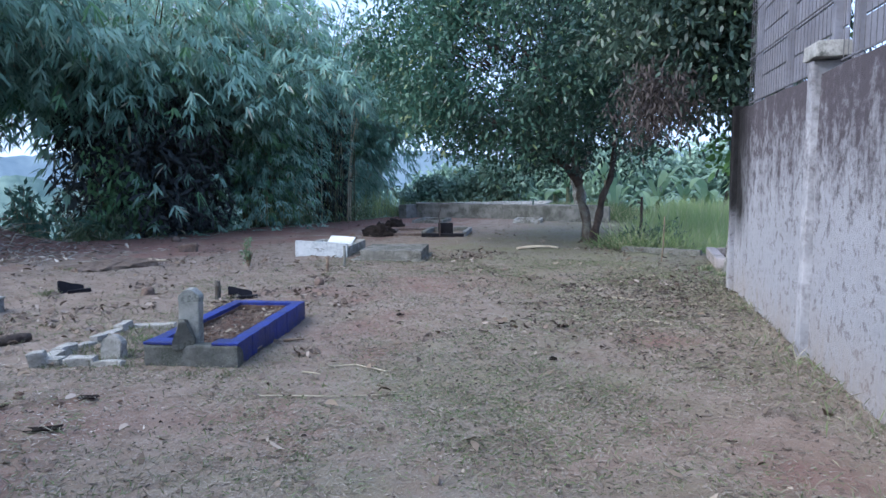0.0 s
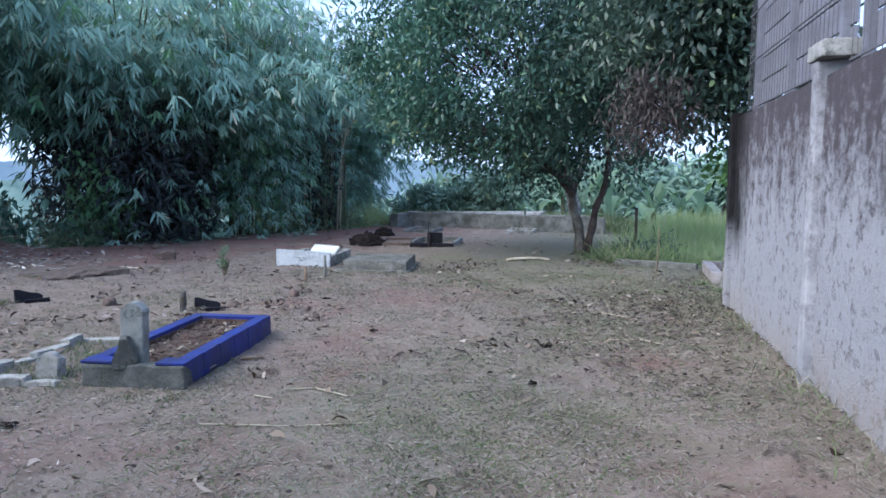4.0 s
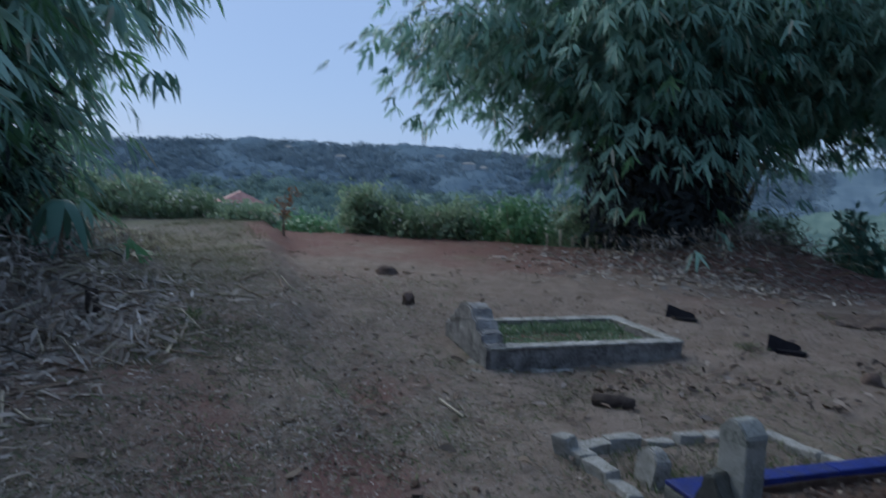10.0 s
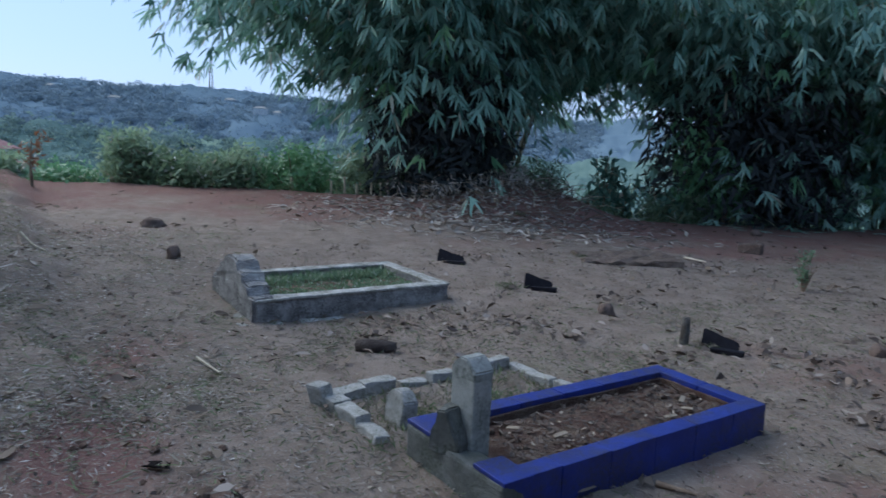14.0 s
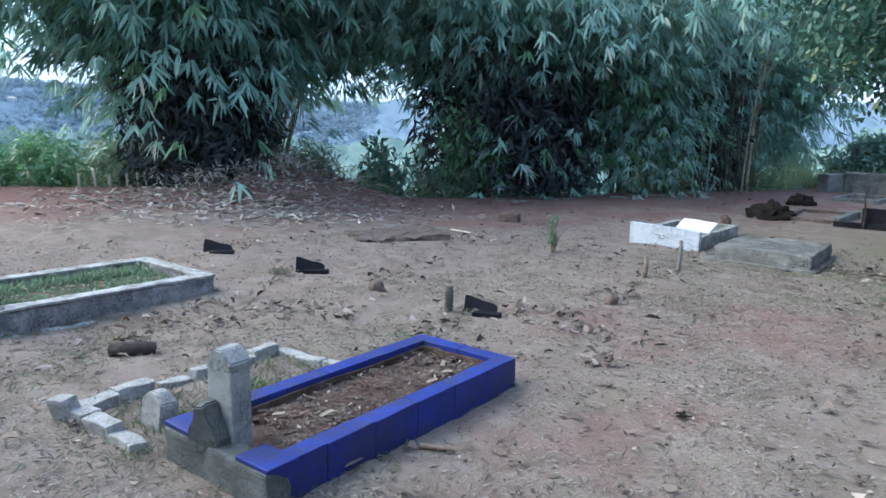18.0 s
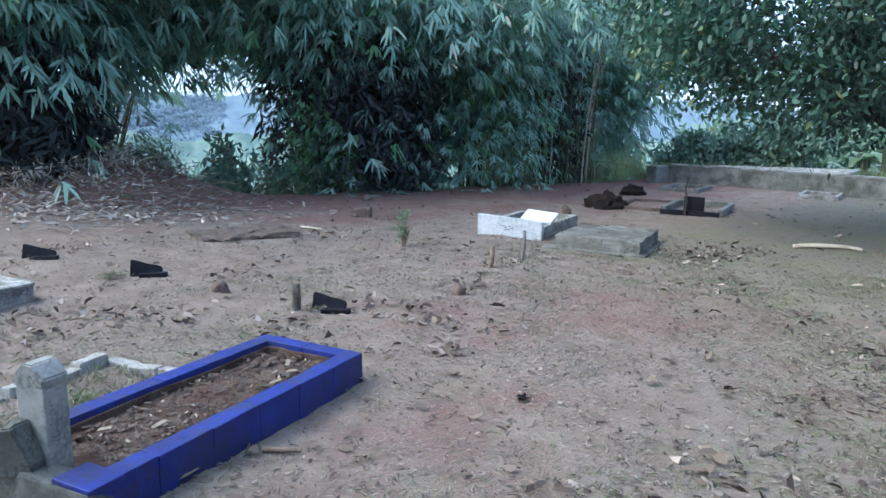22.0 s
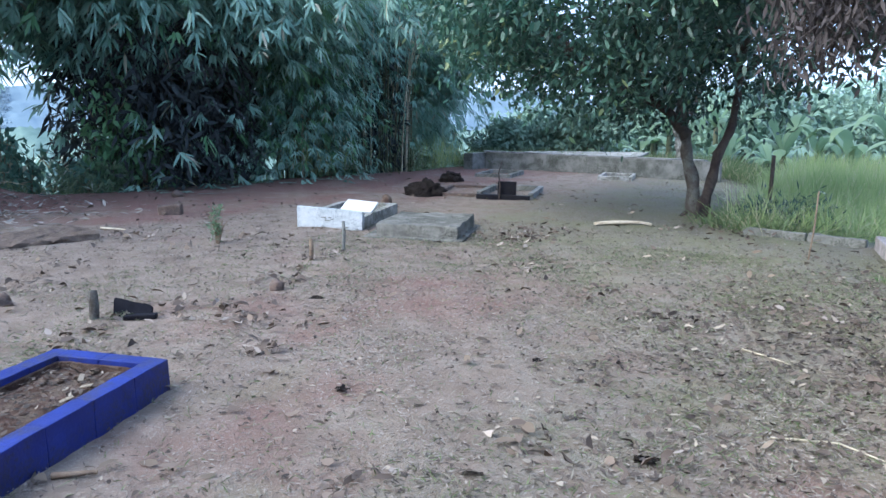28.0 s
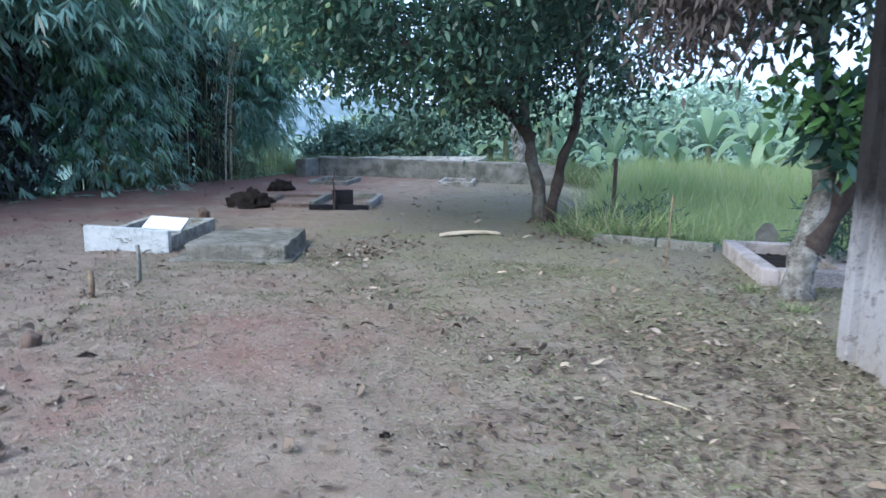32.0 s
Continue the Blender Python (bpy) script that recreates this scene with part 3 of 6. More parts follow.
def blue_grave():
    g = thing("grave", pose(-3.735, 5.21, 0.0, 0, 0, GRAVE), "open grave kerb of blue glazed tile round dry soil, grey headstone", "grave")
    w, l, th, top = 0.70, 1.745, 0.10, 0.262
    for sx in (-1, 1):
        x = sx * (w - th) / 2
        n, y0, y1 = 6, -l / 2 + 0.02, l / 2
        for k in range(n):
            a, b = y0 + (y1 - y0) * k / n, y0 + (y1 - y0) * (k + 1) / n
            part("kerb_tile", rough_block(th, b - a - 0.0012, top + 0.1, (x, (a + b) / 2, -0.1), 0, 0.005, 2, 0.004, k + 7 * sx), M_BLUE, g)
    for k in range(2):
        x = (-0.5 + k) * (w - 2 * th) / 2
        part("kerb_tile", rough_block((w - 2 * th) / 2 - 0.002, th, top + 0.1, (x, l / 2 - th / 2, -0.1), 0, 0.004, 0, 0.0015, k), M_BLUE, g)
    for sx in (-1, 1):
        part("kerb_lining", rough_block(0.016, l - 2 * th, 0.232, (sx * (w / 2 - th - 0.006), 0, 0.0), 0, 0.004, 5, 0.014, 20 + sx), M_BED, g, "earthy unpainted inner face")
    part("kerb_lining", rough_block(w - 2 * th - 0.03, 0.016, 0.232, (0, l / 2 - th - 0.006, 0.0), 0, 0.004, 5, 0.014, 23), M_BED, g, "earthy unpainted inner face")
    part("head_kerb", rough_block(w + 0.01, 0.12, top + 0.078, (0, -l / 2 + 0.055, -0.1), 0, 0.018, 4, 0.014, 3), M_MOSS, g, "bare mossy concrete end of the kerb")
    part("head_tile", rough_block(0.24, 0.15, 0.02, (-0.235, -l / 2 + 0.075, top - 0.02), 0, 0.005, 1, 0.002, 5), M_BLUE, g)
    part("head_tile", rough_block(0.20, 0.15, 0.02, (0.255, -l / 2 + 0.075, top - 0.02), 0, 0.005, 1, 0.002, 6), M_BLUE, g)
    v, f = soil_bed(w - 2 * th + 0.02, l - 2 * th + 0.02, 0.192, 0.026, 1)
    mesh_object("soil", v, f, M_BED, g, "dry crumbly soil with fallen leaves", True)
    n = 950
    p = np.stack([rng.uniform(-0.21, 0.21, n), rng.uniform(-0.62, 0.72, n), rng.uniform(0.204, 0.234, n)], 1)
    d = unit(np.stack([rng.normal(0, 1, n), rng.normal(0, 1, n), rng.normal(0, 0.25, n)], 1))
    s = unit(np.cross(d, np.stack([rng.normal(0, 0.4, n), rng.normal(0, 0.4, n), np.ones(n)], 1)))
    v, f = blade_quads(p, d, s, rng.uniform(0.015, 0.055, n), rng.uniform(0.005, 0.018, n), 0.3)
    tagged(mesh_object("leaf_litter", v, f, L_DARKLITTER, g), kind="stuff")
    for k, (x, y, a) in enumerate(((-0.10, -0.45, 30), (0.06, -0.30, 70), (0.13, 0.52, 10), (0.04, 0.60, 120), (0.16, 0.35, 60))):
        curl = part("dead_leaf", rough_block(0.065, 0.026, 0.006, (0, 0, 0), 0, 0.003, 3, 0.006, 80 + k), M_HUSKLEAF, g, "curled pale dead leaf")
        curl.matrix_local = pose(x, y, 0.224, 8, -12, a)
    q = random.Random(3)
    for k in range(34):
        s = q.uniform(0.008, 0.022)
        lump = part("soil_lump", rock_mesh(s * 1.2, s, s * 0.8, 700 + k), M_SOIL, g)
        lump.matrix_local = pose(q.uniform(-0.22, 0.22), q.uniform(-0.6, 0.74), 0.209, 0, 0, 40 * k)
    hs = part("headstone", rough_block(0.150, 0.105, 0.42, (0, 0, 0), 0, 0.010, 3, 0.004, 2), M_STONE, g, "grey-green cement headstone with a gabled cap")
    hs.matrix_local = pose(-0.05, -l / 2 + 0.13, 0.14, 2, 2, 4)
    part("cap", gable_mesh(0.153, 0.108, 0.045, 0.095), M_STONE, hs, "gabled cement cap").location = (0, 0, 0.405)
    bm = gable_mesh(0.15, 0.09, 0.05, 0.20)
    for v in bm.verts:
        v.co += Vector(noise.noise_vector(v.co * 14)) * 0.016
    fs = part("foot_block", bm, M_MOSS, g, "broken dark pointed cement lump")
    fs.matrix_local = pose(-0.06, -l / 2 + 0.035, 0.22, 6, 0, 20)


def rubble_grave():
    g = thing("rubble_grave", pose(-4.40, 4.70, at_ground(-4.4, 4.7), 0, 0, GRAVE), "low broken grave border of pale cement blocks", "grave")
    r = random.Random(5)
    w, l = 0.66, 1.30
    spots = []
    for k in range(6):
        spots.append((-w / 2, -l / 2 + l * (k + 0.5) / 6, 90))
    for k in range(3):
        spots.append((-w / 2 + w * (k + 0.5) / 3, l / 2, 0))
        spots.append((-w / 2 + w * (k + 0.5) / 3, -l / 2, 0))
    for n, (x, y, a) in enumerate(spots):
        h = r.uniform(0.075, 0.115)
        b = part("border_block", rough_block(r.uniform(0.17, 0.225), r.uniform(0.075, 0.105), h, (0, 0, 0), 0, 0.010, 3, 0.011, n), M_PALE, g)
        b.matrix_local = pose(x + r.uniform(-0.015, 0.015), y + r.uniform(-0.015, 0.015), -0.05, r.uniform(-4, 4), r.uniform(-4, 4), a + r.uniform(-5, 5))
    corner = part("corner_stone", rough_block(0.12, 0.09, 0.14, (0, 0, 0), 0, 0.02, 2, 0.014, 31), M_PALE, g)
    corner.matrix_local = pose(-w / 2 + 0.02, -l / 2 - 0.03, -0.03, 8, -6, 20)
    n = 900
    p = np.stack([rng.uniform(-0.30, 0.30, n), rng.uniform(-0.62, 0.62, n), np.full(n, -0.01)], 1)
    d = unit(np.stack([rng.normal(0, 0.9, n), rng.normal(0, 0.9, n), np.ones(n)], 1))
    v, f = leaf_quads(p, d, unit(np.cross(d, rng.normal(0, 1, (n, 3)))), rng.uniform(0.03, 0.09, n), rng.uniform(0.004, 0.012, n))
    tagged(mesh_object("weed_cover", v, f, L_STRAW, g, "dry weeds inside the border"), kind="stuff")
    hs = part("headstone", headstone_mesh(0.16, 0.10, 0.21, 0.05, 8), M_PALE, g, "short pale cement headstone")
    hs.matrix_local = pose(0.12, -l / 2 + 0.20, -0.03, -4, 2, 2)


def grey_grave():
    g = thing("walled_grave", pose(-7.09, 4.30, 0.0, 0, 0, 18.0), "stained grey concrete grave kerb filled with green weeds, stepped headboard", "grave")
    w, l, th, top = 1.14, 1.78, 0.11, 0.218
    for sx in (-1, 1):
        part("kerb_side", rough_block(th, l, top + 0.12, (sx * (w - th) / 2, 0, -0.12), 0, 0.014, 9, 0.016, 2 + sx), M_KERB, g)
        part("kerb_rim", rough_block(th + 0.024, l + 0.01, 0.022, (sx * (w - th) / 2, 0, top - 0.006), 0, 0.008, 9, 0.011, 6 + sx), M_PALE, g, "pale worn rim of the kerb")
    part("kerb_end", rough_block(w - 2 * th - 0.004, th, top + 0.12, (0, l / 2 - th / 2, -0.12), 0, 0.014, 7, 0.016, 3), M_KERB, g)
    part("kerb_rim", rough_block(w - 2 * th - 0.03, th + 0.02, 0.022, (0, l / 2 - th / 2, top - 0.006), 0, 0.008, 7, 0.011, 9), M_PALE, g, "pale worn rim of the kerb")
    part("footing", rough_block(w + 0.12, 0.34, 0.17, (0, -l / 2 + 0.02, -0.12), 0, 0.018, 6, 0.016, 4), M_PALE, g, "pale cement footing")
    part("footing", rough_block(0.10, l - 0.3, 0.16, (w / 2 + 0.03, 0.2, -0.12), 0, 0.018, 9, 0.018, 5), M_PALE, g, "pale cement footing")
    # headboard stepped down to both sides
    bm = bmesh.new()
    prof = [(0.56, 0.0), (0.56, 0.235), (0.45, 0.245), (0.43, 0.31), (0.32, 0.325), (0.29, 0.395), (0.19, 0.41), (0.16, 0.47), (0.0, 0.49)]
    prof = prof + [(-x, z) for x, z in prof[-2::-1]]
    face = bm.faces.new([bm.verts.new((x, -0.09, z)) for x, z in prof])
    ex = bmesh.ops.extrude_face_region(bm, geom=[face])
    bmesh.ops.translate(bm, verts=[v for v in ex["geom"] if isinstance(v, bmesh.types.BMVert)], vec=(0, 0.19, 0))
    bmesh.ops.bevel(bm, geom=bm.edges[:], offset=0.014, segments=2, affect="EDGES")
    bmesh.ops.subdivide_edges(bm, edges=[e for e in bm.edges if e.calc_length() > 0.07], cuts=3, use_grid_fill=True)
    for v in bm.verts:
        v.co += Vector(noise.noise_vector(v.co * 9)) * 0.014 + Vector(noise.noise_vector(v.co * 28)) * 0.006
    hb = part("headboard", bm, M_KERB, g, "dark stepped cement headboard")
    hb.matrix_local = pose(0, -l / 2 + 0.06, 0.0)
    v, f = soil_bed(w - 2 * th + 0.02, l - 2 * th, 0.155, 0.015, 2)
    mesh_object("soil", v, f, M_SOIL, g, "", True)
    n = 4200
    p = np.stack([rng.uniform(-0.42, 0.42, n), rng.uniform(-0.72, 0.74, n), np.full(n, 0.158)], 1)
    d = unit(np.stack([rng.normal(0, 0.6, n), rng.normal(0, 0.6, n), np.ones(n)], 1))
    s = unit(np.cross(d, rng.normal(0, 1, (n, 3))))
    v, f = leaf_quads(p, d, s, rng.uniform(0.02, 0.075, n) * (0.6 + 0.8 * (p[:, 0] < -0.15)), rng.uniform(0.010, 0.026, n))
    tagged(mesh_object("weed_cover", v, f, L_HEDGE, g, "low green weeds"), kind="stuff")


def white_tomb():
    g = thing("white_tomb", pose(-6.80, 11.15, at_ground(-6.8, 11.1, -0.065), 0, 0, GRAVE), "whitewashed grave kerb with a tall stained front board", "grave")
    bm = bmesh.new()
    prof = [(-0.47, -0.1), (0.47, -0.1), (0.47, 0.29), (0.20, 0.315), (-0.47, 0.345)]
    face = bm.faces.new([bm.verts.new((x, 0, z)) for x, z in prof])
    ex = bmesh.ops.extrude_face_region(bm, geom=[face])
    bmesh.ops.translate(bm, verts=[v for v in ex["geom"] if isinstance(v, bmesh.types.BMVert)], vec=(0, 0.09, 0))
    bmesh.ops.bevel(bm, geom=bm.edges[:], offset=0.008, segments=2, affect="EDGES")
    part("front_board", bm, M_WHITE, g)
    part("kerb_side", rough_block(0.10, 1.5, 0.30, (0.42, 0.85, -0.08), 0, 0.01, 3, 0.006, 1), M_PALE, g)
    part("kerb_side", rough_block(0.10, 1.5, 0.30, (-0.42, 0.85, -0.08), 0, 0.01, 3, 0.006, 2), M_PALE, g)
    part("kerb_end", rough_block(0.94, 0.10, 0.30, (0, 1.65, -0.08), 0, 0.01, 3, 0.006, 3), M_PALE, g)
    lid = part("name_board", rough_block(0.47, 0.26, 0.035, (0, 0, 0), 0, 0.006, 1, 0.002, 4), M_BRIGHT, g, "clean white tilted board")
    lid.matrix_local = pose(0.26, 0.50, 0.29, 26, 3, -6)
    part("lid_rest", rough_block(0.30, 0.10, 0.32, (0.22, 0.54, -0.06), 0, 0.01, 1, 0.004, 5), M_PALE, g)
    part("front_panel", rough_block(0.21, 0.03, 0.40, (0.375, -0.017, -0.1), 0, 0.006, 1, 0.004, 6), M_WHITE, g, "paler upright cement panel")
    for k in range(5):
        r = random.Random(k)
        bar = part("worn_lettering", rough_block(r.uniform(0.03, 0.08), 0.003, 0.012, (0, 0, 0), 0, 0.0, 0, 0.0), M_DARKCON, g)
        bar.matrix_local = pose(-0.08 + 0.03 * k, -0.003, 0.20 - 0.022 * (k % 3))
    v, f = soil_bed(0.78, 1.46, 0.10, 0.03, 3)
    b = mesh_object("soil", v, f, M_SOIL, g, "", True)
    b.matrix_local = pose(0, 0.84, 0)


def slab_grave():
    g = thing("slab_grave", pose(-5.42, 11.18, at_ground(-5.35, 11.9, -0.03), 0, 0, GRAVE), "low mottled grey concrete grave slab among dead leaves", "grave")
    part("slab", rough_block(1.06, 1.22, 0.215, (0, 0.61, 0), 0, 0.016, 7, 0.022, 1), M_SLAB, g)
    part("footing", rough_block(1.30, 1.40, 0.055, (-0.04, 0.63, 0), 0, 0.014, 5, 0.010, 2), M_SLAB, g)


def black_cross_grave():
    g = thing("black_headstone_grave", grave_pose(-6.28, 15.4, None, 16), "low grave kerb with a glossy black upright headstone", "grave")
    part("headstone", rough_block(0.34, 0.07, 0.34, (0.06, 0, -0.02), 0, 0.012, 1, 0.003, 1), M_BLACK, g)
    part("base_plinth", rough_block(0.98, 0.10, 0.10, (0, -0.05, -0.02), 0, 0.01, 2, 0.004, 2), M_BLACK, g)
    part("kerb_side", rough_block(0.09, 1.5, 0.13, (0.48, 0.85, -0.02), 0, 0.01, 2, 0.006, 3), M_CONCRETE, g)
    part("kerb_side", rough_block(0.09, 1.5, 0.13, (-0.48, 0.85, -0.02), 0, 0.01, 2, 0.006, 4), M_DARKCON, g)
    part("kerb_end", rough_block(0.86, 0.09, 0.13, (0, 1.56, -0.02), 0, 0.01, 2, 0.006, 5), M_DARKCON, g)
    v, f = tube([(-0.06, -0.13, -0.03), (-0.05, -0.12, 0.25), (-0.08, -0.12, 0.48), (-0.02, -0.1, 0.72)], [0.02, 0.016, 0.012, 0.006], 6)
    mesh_object("stick", v, f, M_DARKBARK, g)


def small_kerb(x, y, w, l, name, label, mat, turn=GRAVE, h=0.10):
    g = thing(name, grave_pose(x, y, None, turn), label, "grave")
    for sx in (-1, 1):
        part("kerb_side", rough_block(0.08, l, h + 0.04, (sx * (w / 2 - 0.04), 0, -0.04), 0, 0.012, 3, 0.008, sx + 2), mat, g)
        part("kerb_end", rough_block(w - 0.164, 0.08, h + 0.04, (0, sx * (l / 2 - 0.04), -0.04), 0, 0.012, 3, 0.008, sx + 6), mat, g)
    return g


blue_grave()
rubble_grave()
grey_grave()
white_tomb()
slab_grave()
black_cross_grave()
small_kerb(-5.9, 20.9, 0.8, 1.3, "small_grave", "small pale grave kerb near a low concrete wall", M_PALE, 12)
small_kerb(-8.6, 19.9, 0.9, 1.5, "small_grave", "dark low grave kerb near a low concrete wall", M_DARKCON, 12)


def pink_grave():
    g = thing("pinkish_grave", pose(0.08, 12.6, at_ground(0.0, 12.5, -0.08), 0, 0, 8), "pinkish cement grave kerb with sloping sides by a tree", "grave")
    part("kerb_side", rough_block(0.16, 1.7, 0.24, (-0.36, 0, 0), 0, 0.02, 3, 0.008, 1), M_PINK, g)
    part("kerb_side", rough_block(0.16, 1.7, 0.24, (0.36, 0, 0), 0, 0.02, 3, 0.008, 2), M_PINK, g)
    part("kerb_end", rough_block(0.56, 0.14, 0.24, (0, -0.78, 0), 0, 0.02, 3, 0.008, 3), M_PINK, g)
    part("kerb_end", rough_block(0.56, 0.14, 0.24, (0, 0.78, 0), 0, 0.02, 3, 0.008, 4), M_PINK, g)
    v, f = soil_bed(0.58, 1.44, 0.12, 0.02, 5)
    mesh_object("soil", v, f, M_DIRT, g, "", True)
    part("headboard", headstone_mesh(0.24, 0.05, 0.42, 0.12, 3), M_DARKCON, g, "dark upright grave marker").matrix_local = pose(0.05, 0.95, 0.02, 0, 0, 4)


pink_grave()


def grave_marker(x, y, turn, tilt, w, label):
    """A chipped black board leaning back, with a low base bar beside it."""
    g = thing("grave_marker", pose(x, y, at_ground(x, y), 0, 0, turn), label, "grave marker", "black grave markers")
    bm = bmesh.new()
    prof = [(-w / 2, -0.03), (w / 2, -0.03), (w / 2 + 0.01, 0.062), (w * 0.36, 0.085), (w * 0.05, 0.096), (-w * 0.28, 0.124), (-w / 2, 0.134)]
    face = bm.faces.new([bm.verts.new((px, -0.02, pz)) for px, pz in prof])
    ex = bmesh.ops.extrude_face_region(bm, geom=[face])
    bmesh.ops.translate(bm, verts=[q for q in ex["geom"] if isinstance(q, bmesh.types.BMVert)], vec=(0, 0.055, 0))
    bmesh.ops.bevel(bm, geom=bm.edges[:], offset=0.008, segments=2, affect="EDGES")
    b = part("board", bm, M_BLACK, g)
    b.matrix_local = pose(0, 0, 0, -tilt, 3, 0)
    bar = part("base_bar", rough_block(w * 0.9, 0.06, 0.045, (0, 0, 0), 0, 0.010, 2, 0.008, int(y * 5)), M_BLACK, g)
    bar.matrix_local = pose(w * 0.26, -0.10, -0.014, 0, -4, -10)


grave_marker(-8.30, 5.76, 62, 24, 0.29, "black painted grave board leaning on bare earth")
grave_marker(-7.10, 6.32, 64, 20, 0.27, "black painted grave board leaning beside dry grass")
grave_marker(-5.14, 6.96, 48, 26, 0.26, "chipped black grave board leaning beside a wooden stump")


def stake(x, y, h, r, mat, name="stake", label="short weathered wooden stake in the earth", tilt=4.0, sides=7):
    z = at_ground(x, y)
    v, f = tube([(0, 0, -0.05), (0.01, 0, h * 0.5), (0.0, 0.01, h), (0, 0.01, h + 0.004)], [r, r * 1.06, r * 0.95, r * 0.1], sides)
    ob = mesh_object(name, v, f, mat, None)
    ob.matrix_world = pose(x, y, z, tilt, tilt * 0.5, 30)
    return tagged(ob, label, name.replace("_", " "))


stake(-5.30, 6.76, 0.21, 0.034, M_BARK, "stump", "short grey-brown wooden stump beside a black grave board")
stake(-5.45, 9.25, 0.22, 0.022, M_WOOD)
stake(-5.57, 9.92, 0.33, 0.020, M_DARKCON)
stake(-1.08, 12.27, 0.75, 0.009, M_WOOD, "bamboo_stake", "thin weathered bamboo stake standing in the grass", 3)
stake(-1.9, 15.6, 1.1, 0.03, M_DARKBARK, "fence_post", "dark slim wooden post beside tall grass", 2)


for k, (x, y, h) in enumerate(((-14.3, 5.1, 0.30), (-14.25, 5.35, 0.38), (-14.35, 5.6, 0.26), (-14.2, 5.85, 0.24), (-14.3, 6.05, 0.30), (-14.75, 4.4, 0.30))):
    stake(x, y, h, 0.022 + 0.004 * (k % 3), M_DRYCULM, "bamboo_stub", "cut pale bamboo stub at the terrace edge", 3 + 2 * (k % 3))


def loose_rock(x, y, sx, sy, sz, seed, mat=M_ROCK, label="brown fieldstone lying on bare earth", name="stone", group="loose stones"):
    ob = part(name, rock_mesh(sx, sy, sz, seed), mat, None, "", True)
    ob.matrix_world = pose(x, y, at_ground(x, y, sz * 0.25), 0, 0, seed * 40)
    return tagged(ob, label, name.replace("_", " "), group)


loose_rock(-6.10, 6.54, 0.075, 0.06, 0.075, 1)
loose_rock(-10.4, 2.4, 0.15, 0.10, 0.095, 2)
loose_rock(-8.45, 2.83, 0.065, 0.06, 0.10, 3)
loose_rock(-4.85, 8.15, 0.07, 0.06, 0.07, 4)
loose_rock(-11.2, 12.2, 0.10, 0.08, 0.08, 5)
loose_rock(-7.6, 13.6, 0.10, 0.09, 0.14, 7, M_SOIL, "reddish clay lump behind a white grave")
v, f = tube([(-0.03, -0.14, 0.03), (-0.02, -0.135, 0.035), (0.0, -0.05, 0.04), (0.01, 0.05, 0.038), (0.02, 0.13, 0.035), (0.02, 0.135, 0.03)], [0.008, 0.042, 0.047, 0.05, 0.044, 0.008], 9)
rotten = mesh_object("log_piece", v, f, M_DARKBARK, None, "", True)
rotten.matrix_world = pose(-5.42, 4.42, at_ground(-5.42, 4.42), 0, 0, -12)
tagged(rotten, "dark rotten log piece on bare earth", "log")


def heap_mesh(sx, sy, sz, seed):
    bm = bmesh.new()
    bmesh.ops.create_icosphere(bm, subdivisions=4, radius=1.0)
    for v in bm.verts:
        p = v.co + Vector((seed * 5.1, 0, 0))
        k = 1 + 0.35 * noise.noise(p * 1.6) + 0.34 * noise.noise(p * 4.0) + 0.30 * noise.noise(p * 9)
        v.co = Vector((v.co.x * sx * k, v.co.y * sy * k, max(v.co.z, -0.3) * sz * k))
    return bm


def dirt_heap(x, y, sx, sy, sz, seed):
    ob = part("soil_mound", heap_mesh(sx, sy, sz, seed), M_DIRT, None, "", True)
    ob.matrix_world = pose(x, y, at_ground(x, y, sz * 0.1), 0, 0, 20)
    tagged(ob, "heap of dark freshly dug soil", "soil heap", "soil heaps")
    q = random.Random(seed)
    for k in range(16):
        a, d = q.uniform(0, 6.28), q.uniform(0.35, 1.15)
        s = q.uniform(0.03, 0.075)
        clod = part("clod", rock_mesh(s, s * 0.8, s * 0.7, seed * 20 + k), M_DIRT, ob, "", True)
        clod.matrix_local = pose(d * sx * math.cos(a), d * sy * math.sin(a), sz * max(0.0, 1 - d * d) * 0.9 + 0.01, 0, 0, k * 50)


dirt_heap(-7.85, 15.2, 0.34, 0.27, 0.25, 11)
dirt_heap(-8.75, 17.7, 0.24, 0.20, 0.19, 12)
small_kerb(-7.5, 16.1, 0.9, 1.7, "sunken_grave", "sunken earth grave with a worn low border", M_ROCK, GRAVE, 0.06)
slab = part("buried_slab", rough_block(1.2, 0.75, 0.10, (0, 0, -0.045), 0, 0.012, 9, 0.045, 14), M_EARTH)
slab.matrix_world = pose(-8.62, 8.15, at_ground(-8.62, 8.15), 1, -2, 78)
tagged(slab, "crumbling old grave slab almost buried in earth", "grave slab")


def plank():
    bm = rough_block(0.80, 0.09, 0.035, (0, 0, 0), 0, 0.008, 4, 0.008, 3)
    for v in bm.verts:
        v.co.z += 0.03 * (1 - (v.co.x / 0.4) ** 2)
    ob = part("plank", bm, M_PALEWOOD)
    ob.matrix_world = pose(-3.48, 13.46, at_ground(-3.48, 13.46, 0.0), 0, 0, 35)
    tagged(ob, "bare pale plank lying on trodden grass", "plank")


plank()
br = part("broken_block", rough_block(0.34, 0.16, 0.17, (0, 0, -0.02), 0, 0.025, 3, 0.02, 5), M_ROCK)
br.matrix_world = pose(-9.35, 10.6, at_ground(-9.35, 10.6), 4, -5, 40)
tagged(br, "broken earthy cement block on red soil", "block")


